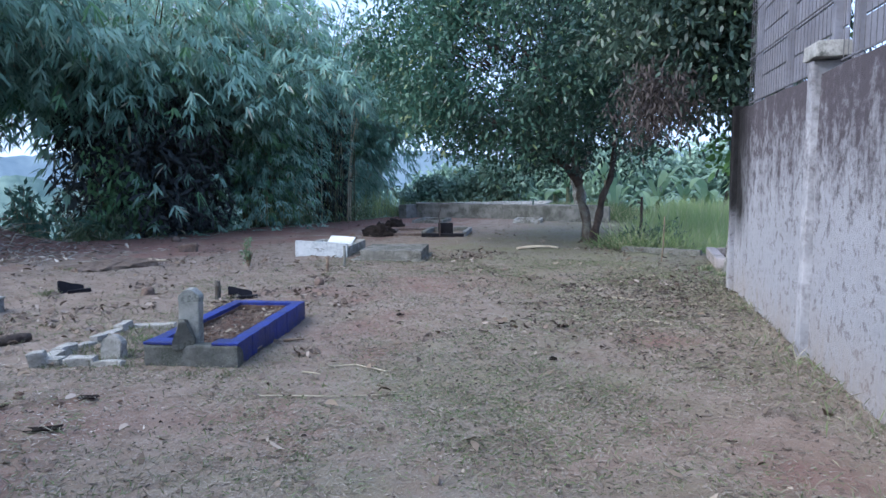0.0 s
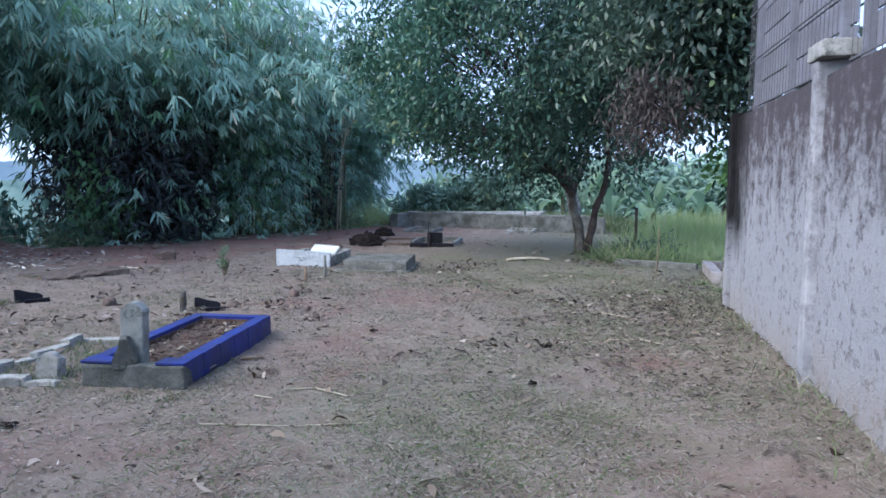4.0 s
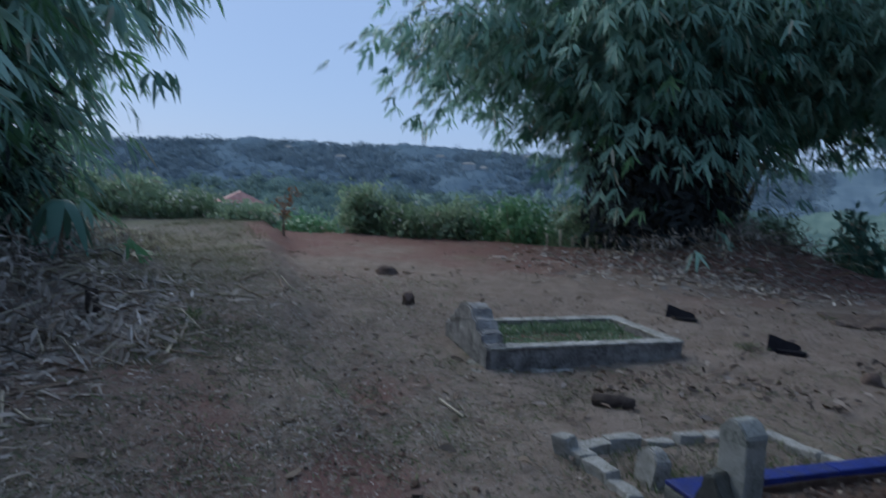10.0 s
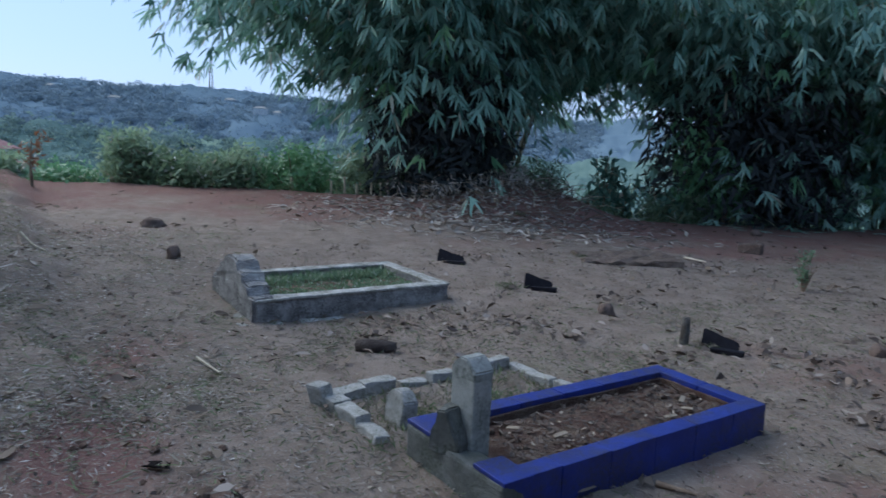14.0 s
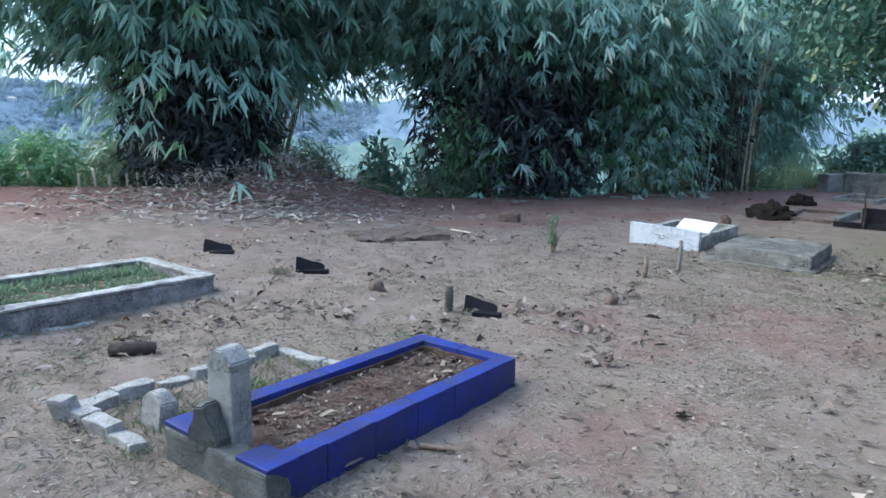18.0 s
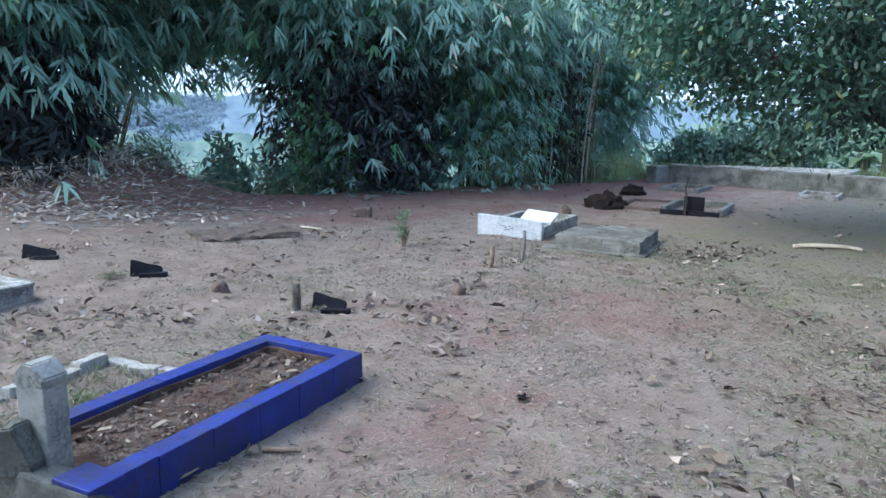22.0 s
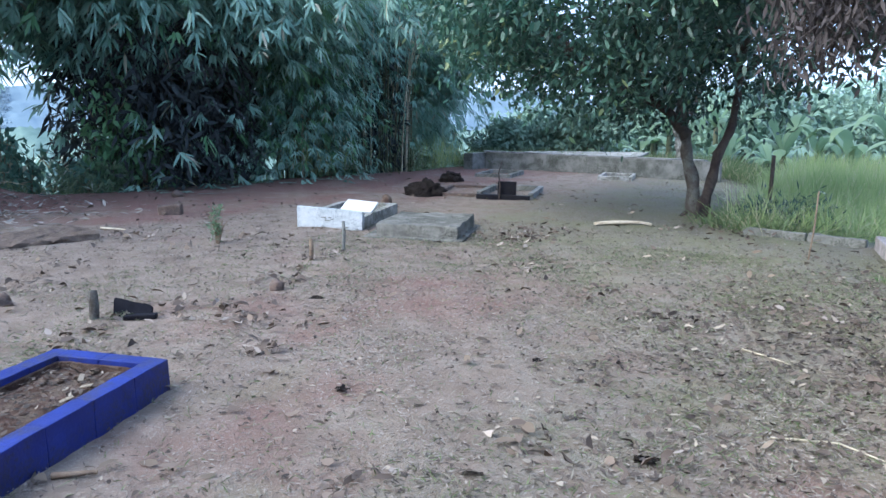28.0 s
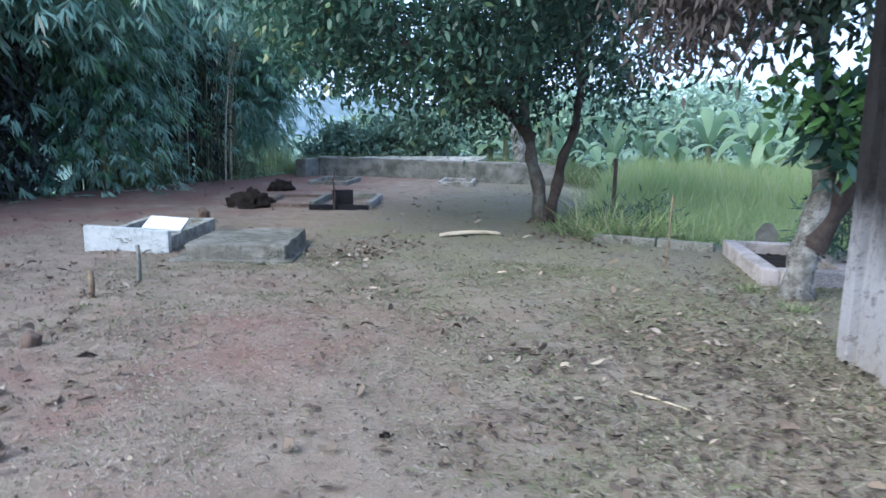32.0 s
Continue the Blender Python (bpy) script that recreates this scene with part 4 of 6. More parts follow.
def kerb_strip():
    for k, (x0, y0, x1, y1) in enumerate(((-1.95, 13.75, -1.2, 13.6), (-1.18, 13.6, -0.55, 13.42))):
        dx, dy = x1 - x0, y1 - y0
        bm = rough_block(math.hypot(dx, dy), 0.10, 0.16, (0, 0, -0.06), 0, 0.015, 4, 0.01, k)
        ob = part("edging_stone", bm, M_DARKCON)
        ob.matrix_world = pose((x0 + x1) / 2, (y0 + y1) / 2, at_ground(x0, y0 - 0.3), 0, 0, math.degrees(math.atan2(dy, dx)))
        tagged(ob, "mossy concrete edging strip beside tall grass", "kerb", "edging")


kerb_strip()


def far_wall():
    bm = rough_block(6.5, 0.16, 0.62, (0, 0, -0.2), 0, 0.015, 12, 0.012, 2)
    wall = part("wall_north", bm, M_DARKCON)
    wall.matrix_world = pose(-6.9, 21.95, 0.12, 0, 0, -3)
    tagged(wall, "low long weathered concrete wall at the end of the yard", "wall", kind="structure")
    part("coping", rough_block(6.2, 0.20, 0.035, (-0.2, 0.02, 0.421), 0, 0.01, 6, 0.006, 4), M_CONCRETE, wall)
    slab = part("roof_slab", rough_block(3.6, 0.85, 0.05, (0, 0, 0), 0, 0.01, 8, 0.01, 5), M_PALE, None)
    slab.matrix_world = pose(-7.55, 22.70, 0.52, 5, -1.5, -3)
    tagged(slab, "long pale cement slab sloping behind a low wall", "slab")
    for k in range(9):
        pk = part("picket", rough_block(0.05, 0.035, 0.62, (0, 0, -0.25), 0, 0.006, 1, 0.004, 60 + k), M_DARKCON, wall, "grey weathered picket")
        pk.matrix_local = pose(1.75 + 0.16 * k, 0.24, 0.05, 0, 0, 0)
    part("end_pier", rough_block(0.30, 0.9, 0.60, (-3.42, -0.30, -0.2), 0, 0.02, 3, 0.01, 6), M_DARKCON, wall)


far_wall()


# ---- sticks, bark and tufts on the ground ----
def stick(points, r0, mat, label, name="stick"):
    """A thin bent stick lying on the ground through the points."""
    line = []
    for (x0, y0), (x1, y1) in zip(points, points[1:]):
        for k in range(4):
            t = k / 4
            x, y = x0 + (x1 - x0) * t, y0 + (y1 - y0) * t
            line.append((x, y, at_ground(x, y, r0 * 0.8 + 0.006)))
    x, y = points[-1]
    line.append((x, y, at_ground(x, y, r0 * 0.8 + 0.004)))
    cx, cy, cz = line[0]
    v, f = tube([(px - cx, py - cy, pz - cz) for px, py, pz in line], np.linspace(r0, r0 * 0.55, len(line)), 6)
    ob = mesh_object(name, v, f, mat)
    ob.matrix_world = pose(cx, cy, cz)
    return tagged(ob, label, "stick", "loose sticks")


stick([(-2.55, 4.01), (-2.1, 4.22), (-1.72, 4.45)], 0.0042, M_DRYCULM, "long thin pale straw stalk on trodden grass")
stick([(-2.54, 4.77), (-2.37, 4.88), (-2.09, 4.82)], 0.007, M_DRYCULM, "bent pale bamboo sliver on trodden grass")
stick([(-2.62, 4.57), (-2.48, 4.58)], 0.008, M_DRYCULM, "short pale bamboo sliver on trodden grass")
stick([(-0.88, 7.28), (-0.6, 7.38), (-0.42, 7.3)], 0.007, M_DRYCULM, "thin pale twig on dark leaf litter")
stick([(-1.2, 8.62), (-0.9, 8.46)], 0.008, M_DRYCULM, "thin pale twig on dark leaf litter")
stick([(-3.30, 5.28), (-3.18, 5.40)], 0.016, M_WOOD, "short brown wood chip beside a blue grave")
stick([(-8.79, 9.12), (-8.52, 9.27)], 0.018, M_PALEWOOD, "short bare pale stick on red earth")
stick([(-5.40, 3.25), (-5.1, 3.40)], 0.011, M_DRYCULM, "pale bamboo sliver on the bank")
stick([(-4.35, 0.6), (-4.18, 0.85), (-4.2, 1.1)], 0.014, M_DRYCULM, "dry bamboo piece in the litter")
stick([(-4.6, 0.8), (-4.2, 1.05)], 0.012, M_DRYCULM, "dry bamboo piece in the litter")
stick([(-4.9, 1.2), (-4.4, 0.7), (-4.0, 0.5)], 0.012, M_WOOD, "dead brown branch in the litter")
stick([(-5.6, 0.6), (-5.2, 1.2)], 0.010, M_DRYCULM, "dry bamboo piece in the litter")
stick([(-6.6, 0.2), (-6.1, 0.7), (-5.9, 1.1)], 0.011, M_DRYCULM, "dry bamboo piece in the litter")
stick([(-12.6, 6.6), (-12.1, 7.0)], 0.013, M_DRYCULM, "dry bamboo piece below a clump")
stick([(-12.9, 8.0), (-12.2, 7.7)], 0.012, M_DRYCULM, "dry bamboo piece below a clump")


def bark_piece(x, y, w, h, turn, mat=M_DIRT, label="curled dark bark piece on the ground"):
    """A curled sheet of bark."""
    n, m = 9, 5
    a = np.linspace(-1.2, 1.2, n)
    gx, gy = np.meshgrid(np.linspace(-w / 2, w / 2, m), a)
    k = 1 + 0.25 * rng.normal(0, 1, gx.shape) * 0.5
    pts = np.stack([gx + 0.01 * rng.normal(0, 1, gx.shape), h * np.sin(gy) * k, h * 0.6 * np.abs(np.sin(gy * 0.8)) * k + 0.004], -1).reshape(-1, 3)
    i, j = np.meshgrid(np.arange(n - 1), np.arange(m - 1), indexing="ij")
    faces = np.stack([i * m + j, i * m + j + 1, (i + 1) * m + j + 1, (i + 1) * m + j], -1).reshape(-1, 4)
    ob = mesh_object("bark_piece", pts, faces, mat)
    ob.matrix_world = pose(x, y, at_ground(x, y, 0.004), 0, 0, turn)
    sol = ob.modifiers.new("thickness", "SOLIDIFY")
    sol.thickness = 0.006
    return tagged(ob, label, "bark", "bark pieces")


for bx_, by_, bw_, bt_ in ((-3.46, 3.52, 0.16, 20), (-3.83, 3.19, 0.14, 70), (-3.55, 2.61, 0.15, 100), (-3.19, 3.03, 0.22, 40), (-3.33, 1.86, 0.14, 10), (-4.32, 8.05, 0.14, 30), (-2.9, 6.62, 0.07, 60), (-1.3, 6.7, 0.12, 15), (-2.2, 7.6, 0.08, 80), (-1.1, 5.6, 0.06, 30)):
    bark_piece(bx_, by_, bw_ * 0.66, 0.026, bt_)


def leaf_clump(x, y, n, spread, seed, mat=None):
    """A small drift of curled dead leaves."""
    r = np.random.default_rng(seed)
    z = at_ground(x, y)
    p = np.stack([r.normal(0, spread, n), r.normal(0, spread, n), 0 * np.arange(n)], 1)
    p[:, 2] = ground_z(p[:, 0] + x, p[:, 1] + y) - z + r.uniform(0.008, 0.05, n)
    a = r.uniform(0, 2 * np.pi, n)
    d = unit(np.stack([np.cos(a), np.sin(a), r.normal(0, 0.35, n)], 1))
    s = unit(np.cross(d, np.stack([r.normal(0, 0.6, n), r.normal(0, 0.6, n), np.ones(n)], 1)))
    v, f = blade_quads(p, d, s, r.uniform(0.05, 0.115, n), r.uniform(0.022, 0.046, n), r.uniform(-0.9, 0.9, n)[:, None], 0.0)
    v[:, 2] = np.maximum(v[:, 2], ground_z(v[:, 0] + x, v[:, 1] + y) - z + 0.004)
    ob = mesh_object("leaf_clump", v, f, mat or L_CURL)
    ob.matrix_world = pose(x, y, z)
    tagged(ob, "small drift of curled dead leaves", "dead leaves", "leaf drifts", "stuff")


for k, (x, y, n, sp) in enumerate(((-4.38, 7.33, 14, 0.10), (-4.81, 7.30, 18, 0.14), (-3.72, 6.87, 14, 0.09), (-1.80, 8.96, 22, 0.14), (-1.32, 6.66, 10, 0.08), (-1.78, 6.58, 9, 0.07), (-0.52, 8.30, 4, 0.05), (-6.2, 5.35, 16, 0.16), (-5.95, 5.62, 12, 0.10), (-5.75, 4.45, 10, 0.10), (-5.15, 4.85, 7, 0.06), (-6.15, 4.75, 9, 0.10), (-6.9, 9.9, 9, 0.12), (-3.9, 7.6, 9, 0.12), (-5.4, 9.4, 9, 0.13), (-5.85, 5.1, 14, 0.16), (-6.5, 6.9, 12, 0.14), (-5.0, 8.4, 10, 0.12), (-8.0, 8.9, 16, 0.15), (-8.4, 6.2, 9, 0.10), (-4.5, 11.9, 60, 0.28), (-4.3, 12.4, 40, 0.3), (-2.2, 5.9, 7, 0.07), (-1.0, 9.6, 24, 0.22), (-2.6, 9.6, 12, 0.14), (-3.4, 10.2, 10, 0.14), (-5.6, 5.9, 12, 0.14), (-2.9, 5.0, 8, 0.07), (-4.9, 6.4, 12, 0.12), (-6.9, 7.6, 12, 0.16), (-7.6, 5.2, 12, 0.13), (-2.5, 13.9, 26, 0.3), (-1.8, 13.2, 24, 0.3))):
    leaf_clump(x, y, int(1.7 * n), sp * 1.15, 900 + k, L_DARKLITTER if k in (3, 16) else None)


def grass_tuft(x, y, n, h, seed, mat, label):
    r = np.random.default_rng(seed)
    z = at_ground(x, y)
    p = np.stack([r.normal(0, 0.05, n), r.normal(0, 0.05, n), np.full(n, -0.01)], 1)
    d = unit(np.stack([r.normal(0, 0.7, n), r.normal(0, 0.7, n), np.ones(n)], 1))
    s = unit(np.cross(d, r.normal(0, 1, (n, 3))))
    v, f = leaf_quads(p, d, s, r.uniform(0.5 * h, h, n), r.uniform(0.004, 0.009, n), 0.1, 0.3)
    v[:, 2] = np.maximum(v[:, 2], -0.012)
    ob = mesh_object("grass_tuft", v, f, mat)
    ob.matrix_world = pose(x, y, z)
    tagged(ob, label, "grass tuft", "grass tufts", "stuff")


for k, (x, y, n, h) in enumerate(((-7.12, 6.02, 160, 0.16), (-5.20, 6.90, 120, 0.12), (-8.75, 7.6, 90, 0.12), (-11.9, 8.0, 90, 0.2), (-3.1, 4.35, 70, 0.10), (-3.85, 4.15, 90, 0.12), (-4.3, 4.0, 70, 0.10), (-3.3, 4.2, 60, 0.09), (-5.3, 9.0, 50, 0.10))):
    grass_tuft(x, y, n, h, 950 + k, L_STRAW, "small dry grass tuft")
for k, (x, y, n, h) in enumerate(((-6.44, 1.16, 140, 0.22), (-5.1, 2.6, 70, 0.10), (-4.2, 4.4, 160, 0.10), (-4.45, 4.9, 160, 0.09), (-0.1, 10.7, 90, 0.2), (-0.35, 11.4, 90, 0.2))):
    grass_tuft(x, y, n, h, 980 + k, L_GRASS, "small green grass tuft")


# ---- bamboo ----
def bamboo_clump(x, y, culms, height, reach, fans, seed, label, mat=L_BAMBOO, low=0.12, lean=(0.0, 0.0), thick=0.035, leaf=(0.28, 0.46), root=0.55, skirt=0.2, core=0, clear=0.25, pale=0.42, fresh=0.04, dry=0.2, core_r=None, crown_z=99.0, name="bamboo_clump"):
    """Arching culms from one root, with hanging fans of long narrow leaves."""
    r = np.random.default_rng(seed)
    z0 = at_ground(x, y)
    clump = thing(name, pose(x, y, z0), label, "bamboo")
    az = r.uniform(0, 2 * np.pi, culms)
    rad = root * np.sqrt(r.uniform(0, 1, culms))
    hh = height * r.uniform(0.6, 1.08, culms)
    rr = reach * r.uniform(0.25, 1.0, culms)
    bx, by = rad * np.cos(az), rad * np.sin(az)

    def place(c, s):
        out = rr[c] * s ** 2.3
        px = bx[c] + out * np.cos(az[c]) + lean[0] * s ** 1.6
        py = by[c] + out * np.sin(az[c]) + lean[1] * s ** 1.6
        pz = hh[c] * (1.55 * s - 0.62 * s ** 3)
        return np.stack([px, py, pz], -1)

    for c in range(culms):
        s = np.linspace(0, 1, 13)
        pts = place(np.full(13, c), s)
        pts[0, 2] -= 0.15
        v, f = tube(pts, thick * r.uniform(0.6, 1.1) * (1 - 0.85 * s) + 0.004, 6)
        mesh_object("culm", v, f, M_DRYCULM if r.random() < dry else M_CULM, clump)
    # fans of leaves on short side branches
    c = r.integers(0, culms, fans)
    s = low + (1 - low) * r.uniform(0, 1, fans) ** 0.8
    at = place(c, s)
    low_k = r.uniform(0, 1, fans) < skirt
    turn, away = r.uniform(0, 2 * np.pi, fans), root + r.uniform(0.1, 1.0, fans) * reach * 0.26
    ring = np.stack([away * np.cos(turn), away * np.sin(turn), r.uniform(0.35, 2.6, fans)], 1)
    at = np.where(low_k[:, None], ring, at)
    branch = unit(np.stack([r.normal(0, 1, fans), r.normal(0, 1, fans), r.normal(-0.05, 0.5, fans)], 1) + 0.8 * unit(np.stack([at[:, 0], at[:, 1], 0 * s], 1)))
    length = r.uniform(0.2, 1.5, fans)[:, None]
    tip = at + branch * length
    tip[:, 2] -= 0.35 * length[:, 0] ** 2
    keep = low_k | (tip[:, 2] > clear + 0.5 * r.normal(0, 1, fans).clip(-1, 1) * (clear > 0.3))
    keep &= (tip[:, 2] < crown_z) | (r.uniform(0, 1, fans) < 0.35)
    at, tip, branch, low_k = at[keep], tip[keep], branch[keep], low_k[keep]
    fans = len(at)
    tip[:, 2] = np.maximum(tip[:, 2], 0.25)
    twigs = []
    for k in np.flatnonzero(~low_k)[::4]:
        mid = (at[k] + tip[k]) / 2 + (0, 0, 0.06)
        twigs.append(tube([at[k], mid, tip[k]], [0.007, 0.005, 0.002], 3))
    v, f = joined(twigs)
    tagged(mesh_object("twig_spray", v, f, M_CULM, clump), kind="stuff")
    per = 7
    n = fans * per
    k = np.repeat(np.arange(fans), per)
    slot = np.tile(np.linspace(-1, 1, per), fans)
    heading = unit(branch * np.array([1, 1, 0.2]))
    droop = r.uniform(0.5, 1.6, fans)
    axis_d = unit(heading * 0.8 + np.stack([0 * droop, 0 * droop, -droop], 1))
    across = unit(np.cross(axis_d, np.array([0.0, 0.0, 1.0])) + r.normal(0, 0.25, (fans, 3)))
    d = unit(axis_d[k] + across[k] * (slot * 1.05)[:, None] + r.normal(0, 0.13, (n, 3)))
    face = unit(np.cross(d, np.cross(axis_d[k], across[k]) + r.normal(0, 0.35, (n, 3))))
    start = tip[k] + r.normal(0, 0.03, (n, 3)) - heading[k] * (np.abs(slot) * 0.10)[:, None]
    lengths, widths = r.uniform(*leaf, n) * (1 - 0.25 * np.abs(slot)), r.uniform(0.034, 0.060, n) * (leaf[1] / 0.46) ** 0.8
    shade = r.uniform(0, 1, fans)[k]
    bounds = ((0.0, 1 - pale, mat), (1 - pale, 1 - fresh, L_BAMBOO_PALE), (1 - fresh, 1.01, L_BAMBOO_FRESH))
    for lo, hi, leaf_mat in bounds:
        q = (shade >= lo) & (shade < hi)
        if not q.any():
            continue
        v, f = blade_quads(start[q], d[q], face[q], lengths[q], widths[q], 0.15, 0.14)
        v[:, 2] = np.maximum(v[:, 2], ground_z(v[:, 0] + x, v[:, 1] + y) - z0 + 0.02)
        tagged(mesh_object("leaves", v, f, leaf_mat, clump), kind="stuff")
    # leaves added round the middle, their colour darkened for the shaded hollow
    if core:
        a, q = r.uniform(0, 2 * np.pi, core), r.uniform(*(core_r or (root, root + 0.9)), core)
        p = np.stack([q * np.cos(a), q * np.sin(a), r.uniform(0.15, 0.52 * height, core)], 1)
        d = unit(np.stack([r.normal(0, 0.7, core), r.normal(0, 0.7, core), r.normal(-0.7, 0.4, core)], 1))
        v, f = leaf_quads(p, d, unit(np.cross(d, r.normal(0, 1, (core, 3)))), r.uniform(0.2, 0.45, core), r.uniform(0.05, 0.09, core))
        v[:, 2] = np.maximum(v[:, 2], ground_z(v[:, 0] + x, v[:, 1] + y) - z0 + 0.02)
        tagged(mesh_object("dead_and_shade_leaves", v, f, L_CORE, clump, "dead inner leaves coloured dark for the shaded hollow"), kind="stuff")
    return clump


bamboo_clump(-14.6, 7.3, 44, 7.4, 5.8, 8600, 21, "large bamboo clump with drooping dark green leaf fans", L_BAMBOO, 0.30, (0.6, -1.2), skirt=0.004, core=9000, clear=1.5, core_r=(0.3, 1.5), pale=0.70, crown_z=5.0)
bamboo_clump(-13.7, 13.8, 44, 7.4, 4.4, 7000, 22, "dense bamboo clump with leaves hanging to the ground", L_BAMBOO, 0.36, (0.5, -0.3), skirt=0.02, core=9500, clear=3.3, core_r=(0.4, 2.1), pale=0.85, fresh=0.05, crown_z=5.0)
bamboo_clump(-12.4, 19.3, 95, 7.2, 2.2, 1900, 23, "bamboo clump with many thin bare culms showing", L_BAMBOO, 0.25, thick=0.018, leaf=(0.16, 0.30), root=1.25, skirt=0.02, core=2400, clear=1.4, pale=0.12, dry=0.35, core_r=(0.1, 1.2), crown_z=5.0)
bamboo_clump(-16.4, 8.9, 30, 8.0, 4.0, 5000, 30, "tall bamboo clump leaning over a gap in the hedge", L_BAMBOO, 0.44, (1.2, 2.6), skirt=0.0, pale=0.6, crown_z=5.6)
bamboo_clump(-15.6, 16.6, 30, 8.5, 4.4, 6000, 24, "tall pale green bamboo clump on the slope", L_BAMBOO_PALE, 0.45, skirt=0.01, core=3500, clear=3.0, crown_z=6.5)
bamboo_clump(-13.6, 22.6, 28, 8.0, 3.8, 5500, 25, "tall pale green bamboo clump beyond the yard", L_BAMBOO_PALE, 0.25, skirt=0.06, crown_z=6.5)
bamboo_clump(-12.4, 16.6, 22, 6.6, 1.9, 7600, 26, "green bamboo with fine feathery hanging leaves", L_BAMBOO, 0.14, leaf=(0.16, 0.29), skirt=0.06, clear=0.45, pale=0.75, fresh=0.2, crown_z=4.2)
bamboo_clump(-8.4, -3.2, 28, 5.2, 2.4, 3800, 27, "dark bamboo thicket beside the bank", L_BAMBOO, 0.08, root=1.0, core=2000, clear=0.9, pale=0.85, fresh=0.18, skirt=0.05, crown_z=3.6)
bamboo_clump(-5.2, -2.8, 22, 5.0, 2.2, 2700, 28, "dark bamboo thicket with leaves down to the litter", L_BAMBOO, 0.06, root=0.9, core=2000, clear=0.9, pale=0.85, fresh=0.18, skirt=0.05, crown_z=3.6)
bamboo_clump(-17.0, 11.4, 10, 1.6, 1.4, 500, 29, "young bamboo on the slope below the terrace", L_BAMBOO, 0.1)


def leaning_pole():
    v, f = tube([(0, 0, -0.1), (-0.40, 0.1, 0.8), (-0.82, 0.2, 1.7), (-1.5, 0.4, 3.4)], [0.024, 0.022, 0.019, 0.014], 8)
    ob = mesh_object("bamboo_pole", v, f, M_DRYCULM, None, "", True)
    ob.matrix_world = pose(-11.31, 17.68, at_ground(-11.31, 17.68), 0, 0, 10)
    tagged(ob, "dry bamboo pole leaning against a thicket", "pole")


leaning_pole()


# ---- trees ----
def limb(points, r0, r1, sides=9, bend=0.05, seed=0):
    """A crooked limb through the points, tapering from r0 to r1."""
    pts = [Vector(p) for p in points]
    line, n = [], 5
    for k in range(len(pts) - 1):
        p0, p1, p2, p3 = pts[max(k - 1, 0)], pts[k], pts[k + 1], pts[min(k + 2, len(pts) - 1)]
        for q in range(n):
            t = q / n
            line.append(0.5 * ((2 * p1) + (p2 - p0) * t + (2 * p0 - 5 * p1 + 4 * p2 - p3) * t * t + (3 * p1 - p0 - 3 * p2 + p3) * t ** 3))
    line.append(pts[-1])
    line = [p + Vector(noise.noise_vector(p * 2 + Vector((seed, 0, 0)))) * bend for p in line]
    rad = np.linspace(r0, r1, len(line)) * (1 + 0.14 * np.sin(np.arange(len(line)) * 1.9 + seed) + 0.35 * np.exp(-np.arange(len(line)) / 2.0))
    return tube([tuple(p) for p in line], rad, sides)


def leaf_cloud(centres, per, spread, leaf, width, r, droop=0.25, shape=leaf_quads):
    """Leaves in clusters round the given twig ends."""
    n = len(centres) * per
    p = np.repeat(centres, per, 0) + r.normal(0, 1, (n, 3)) * spread
    d = unit(r.normal(0, 1, (n, 3)) + np.array([0, 0, -droop]))
    side = unit(np.cross(d, r.normal(0, 0.6, (n, 3)) + np.array([0, 0, 1.0])))
    return shape(p, d, side, r.uniform(*leaf, n), r.uniform(*width, n), 0.1, 0.1)


def shell(n, centre, radii, r, inner=0.55):
    d = unit(r.normal(0, 1, (n, 3)))
    k = r.uniform(inner ** 3, 1, n) ** (1 / 3)
    wob = 1 + 0.22 * np.sin(d[:, 0] * 5 + 1) * np.cos(d[:, 1] * 4 + d[:, 2] * 3)
    return np.asarray(centre) + d * (k * wob)[:, None] * np.asarray(radii)


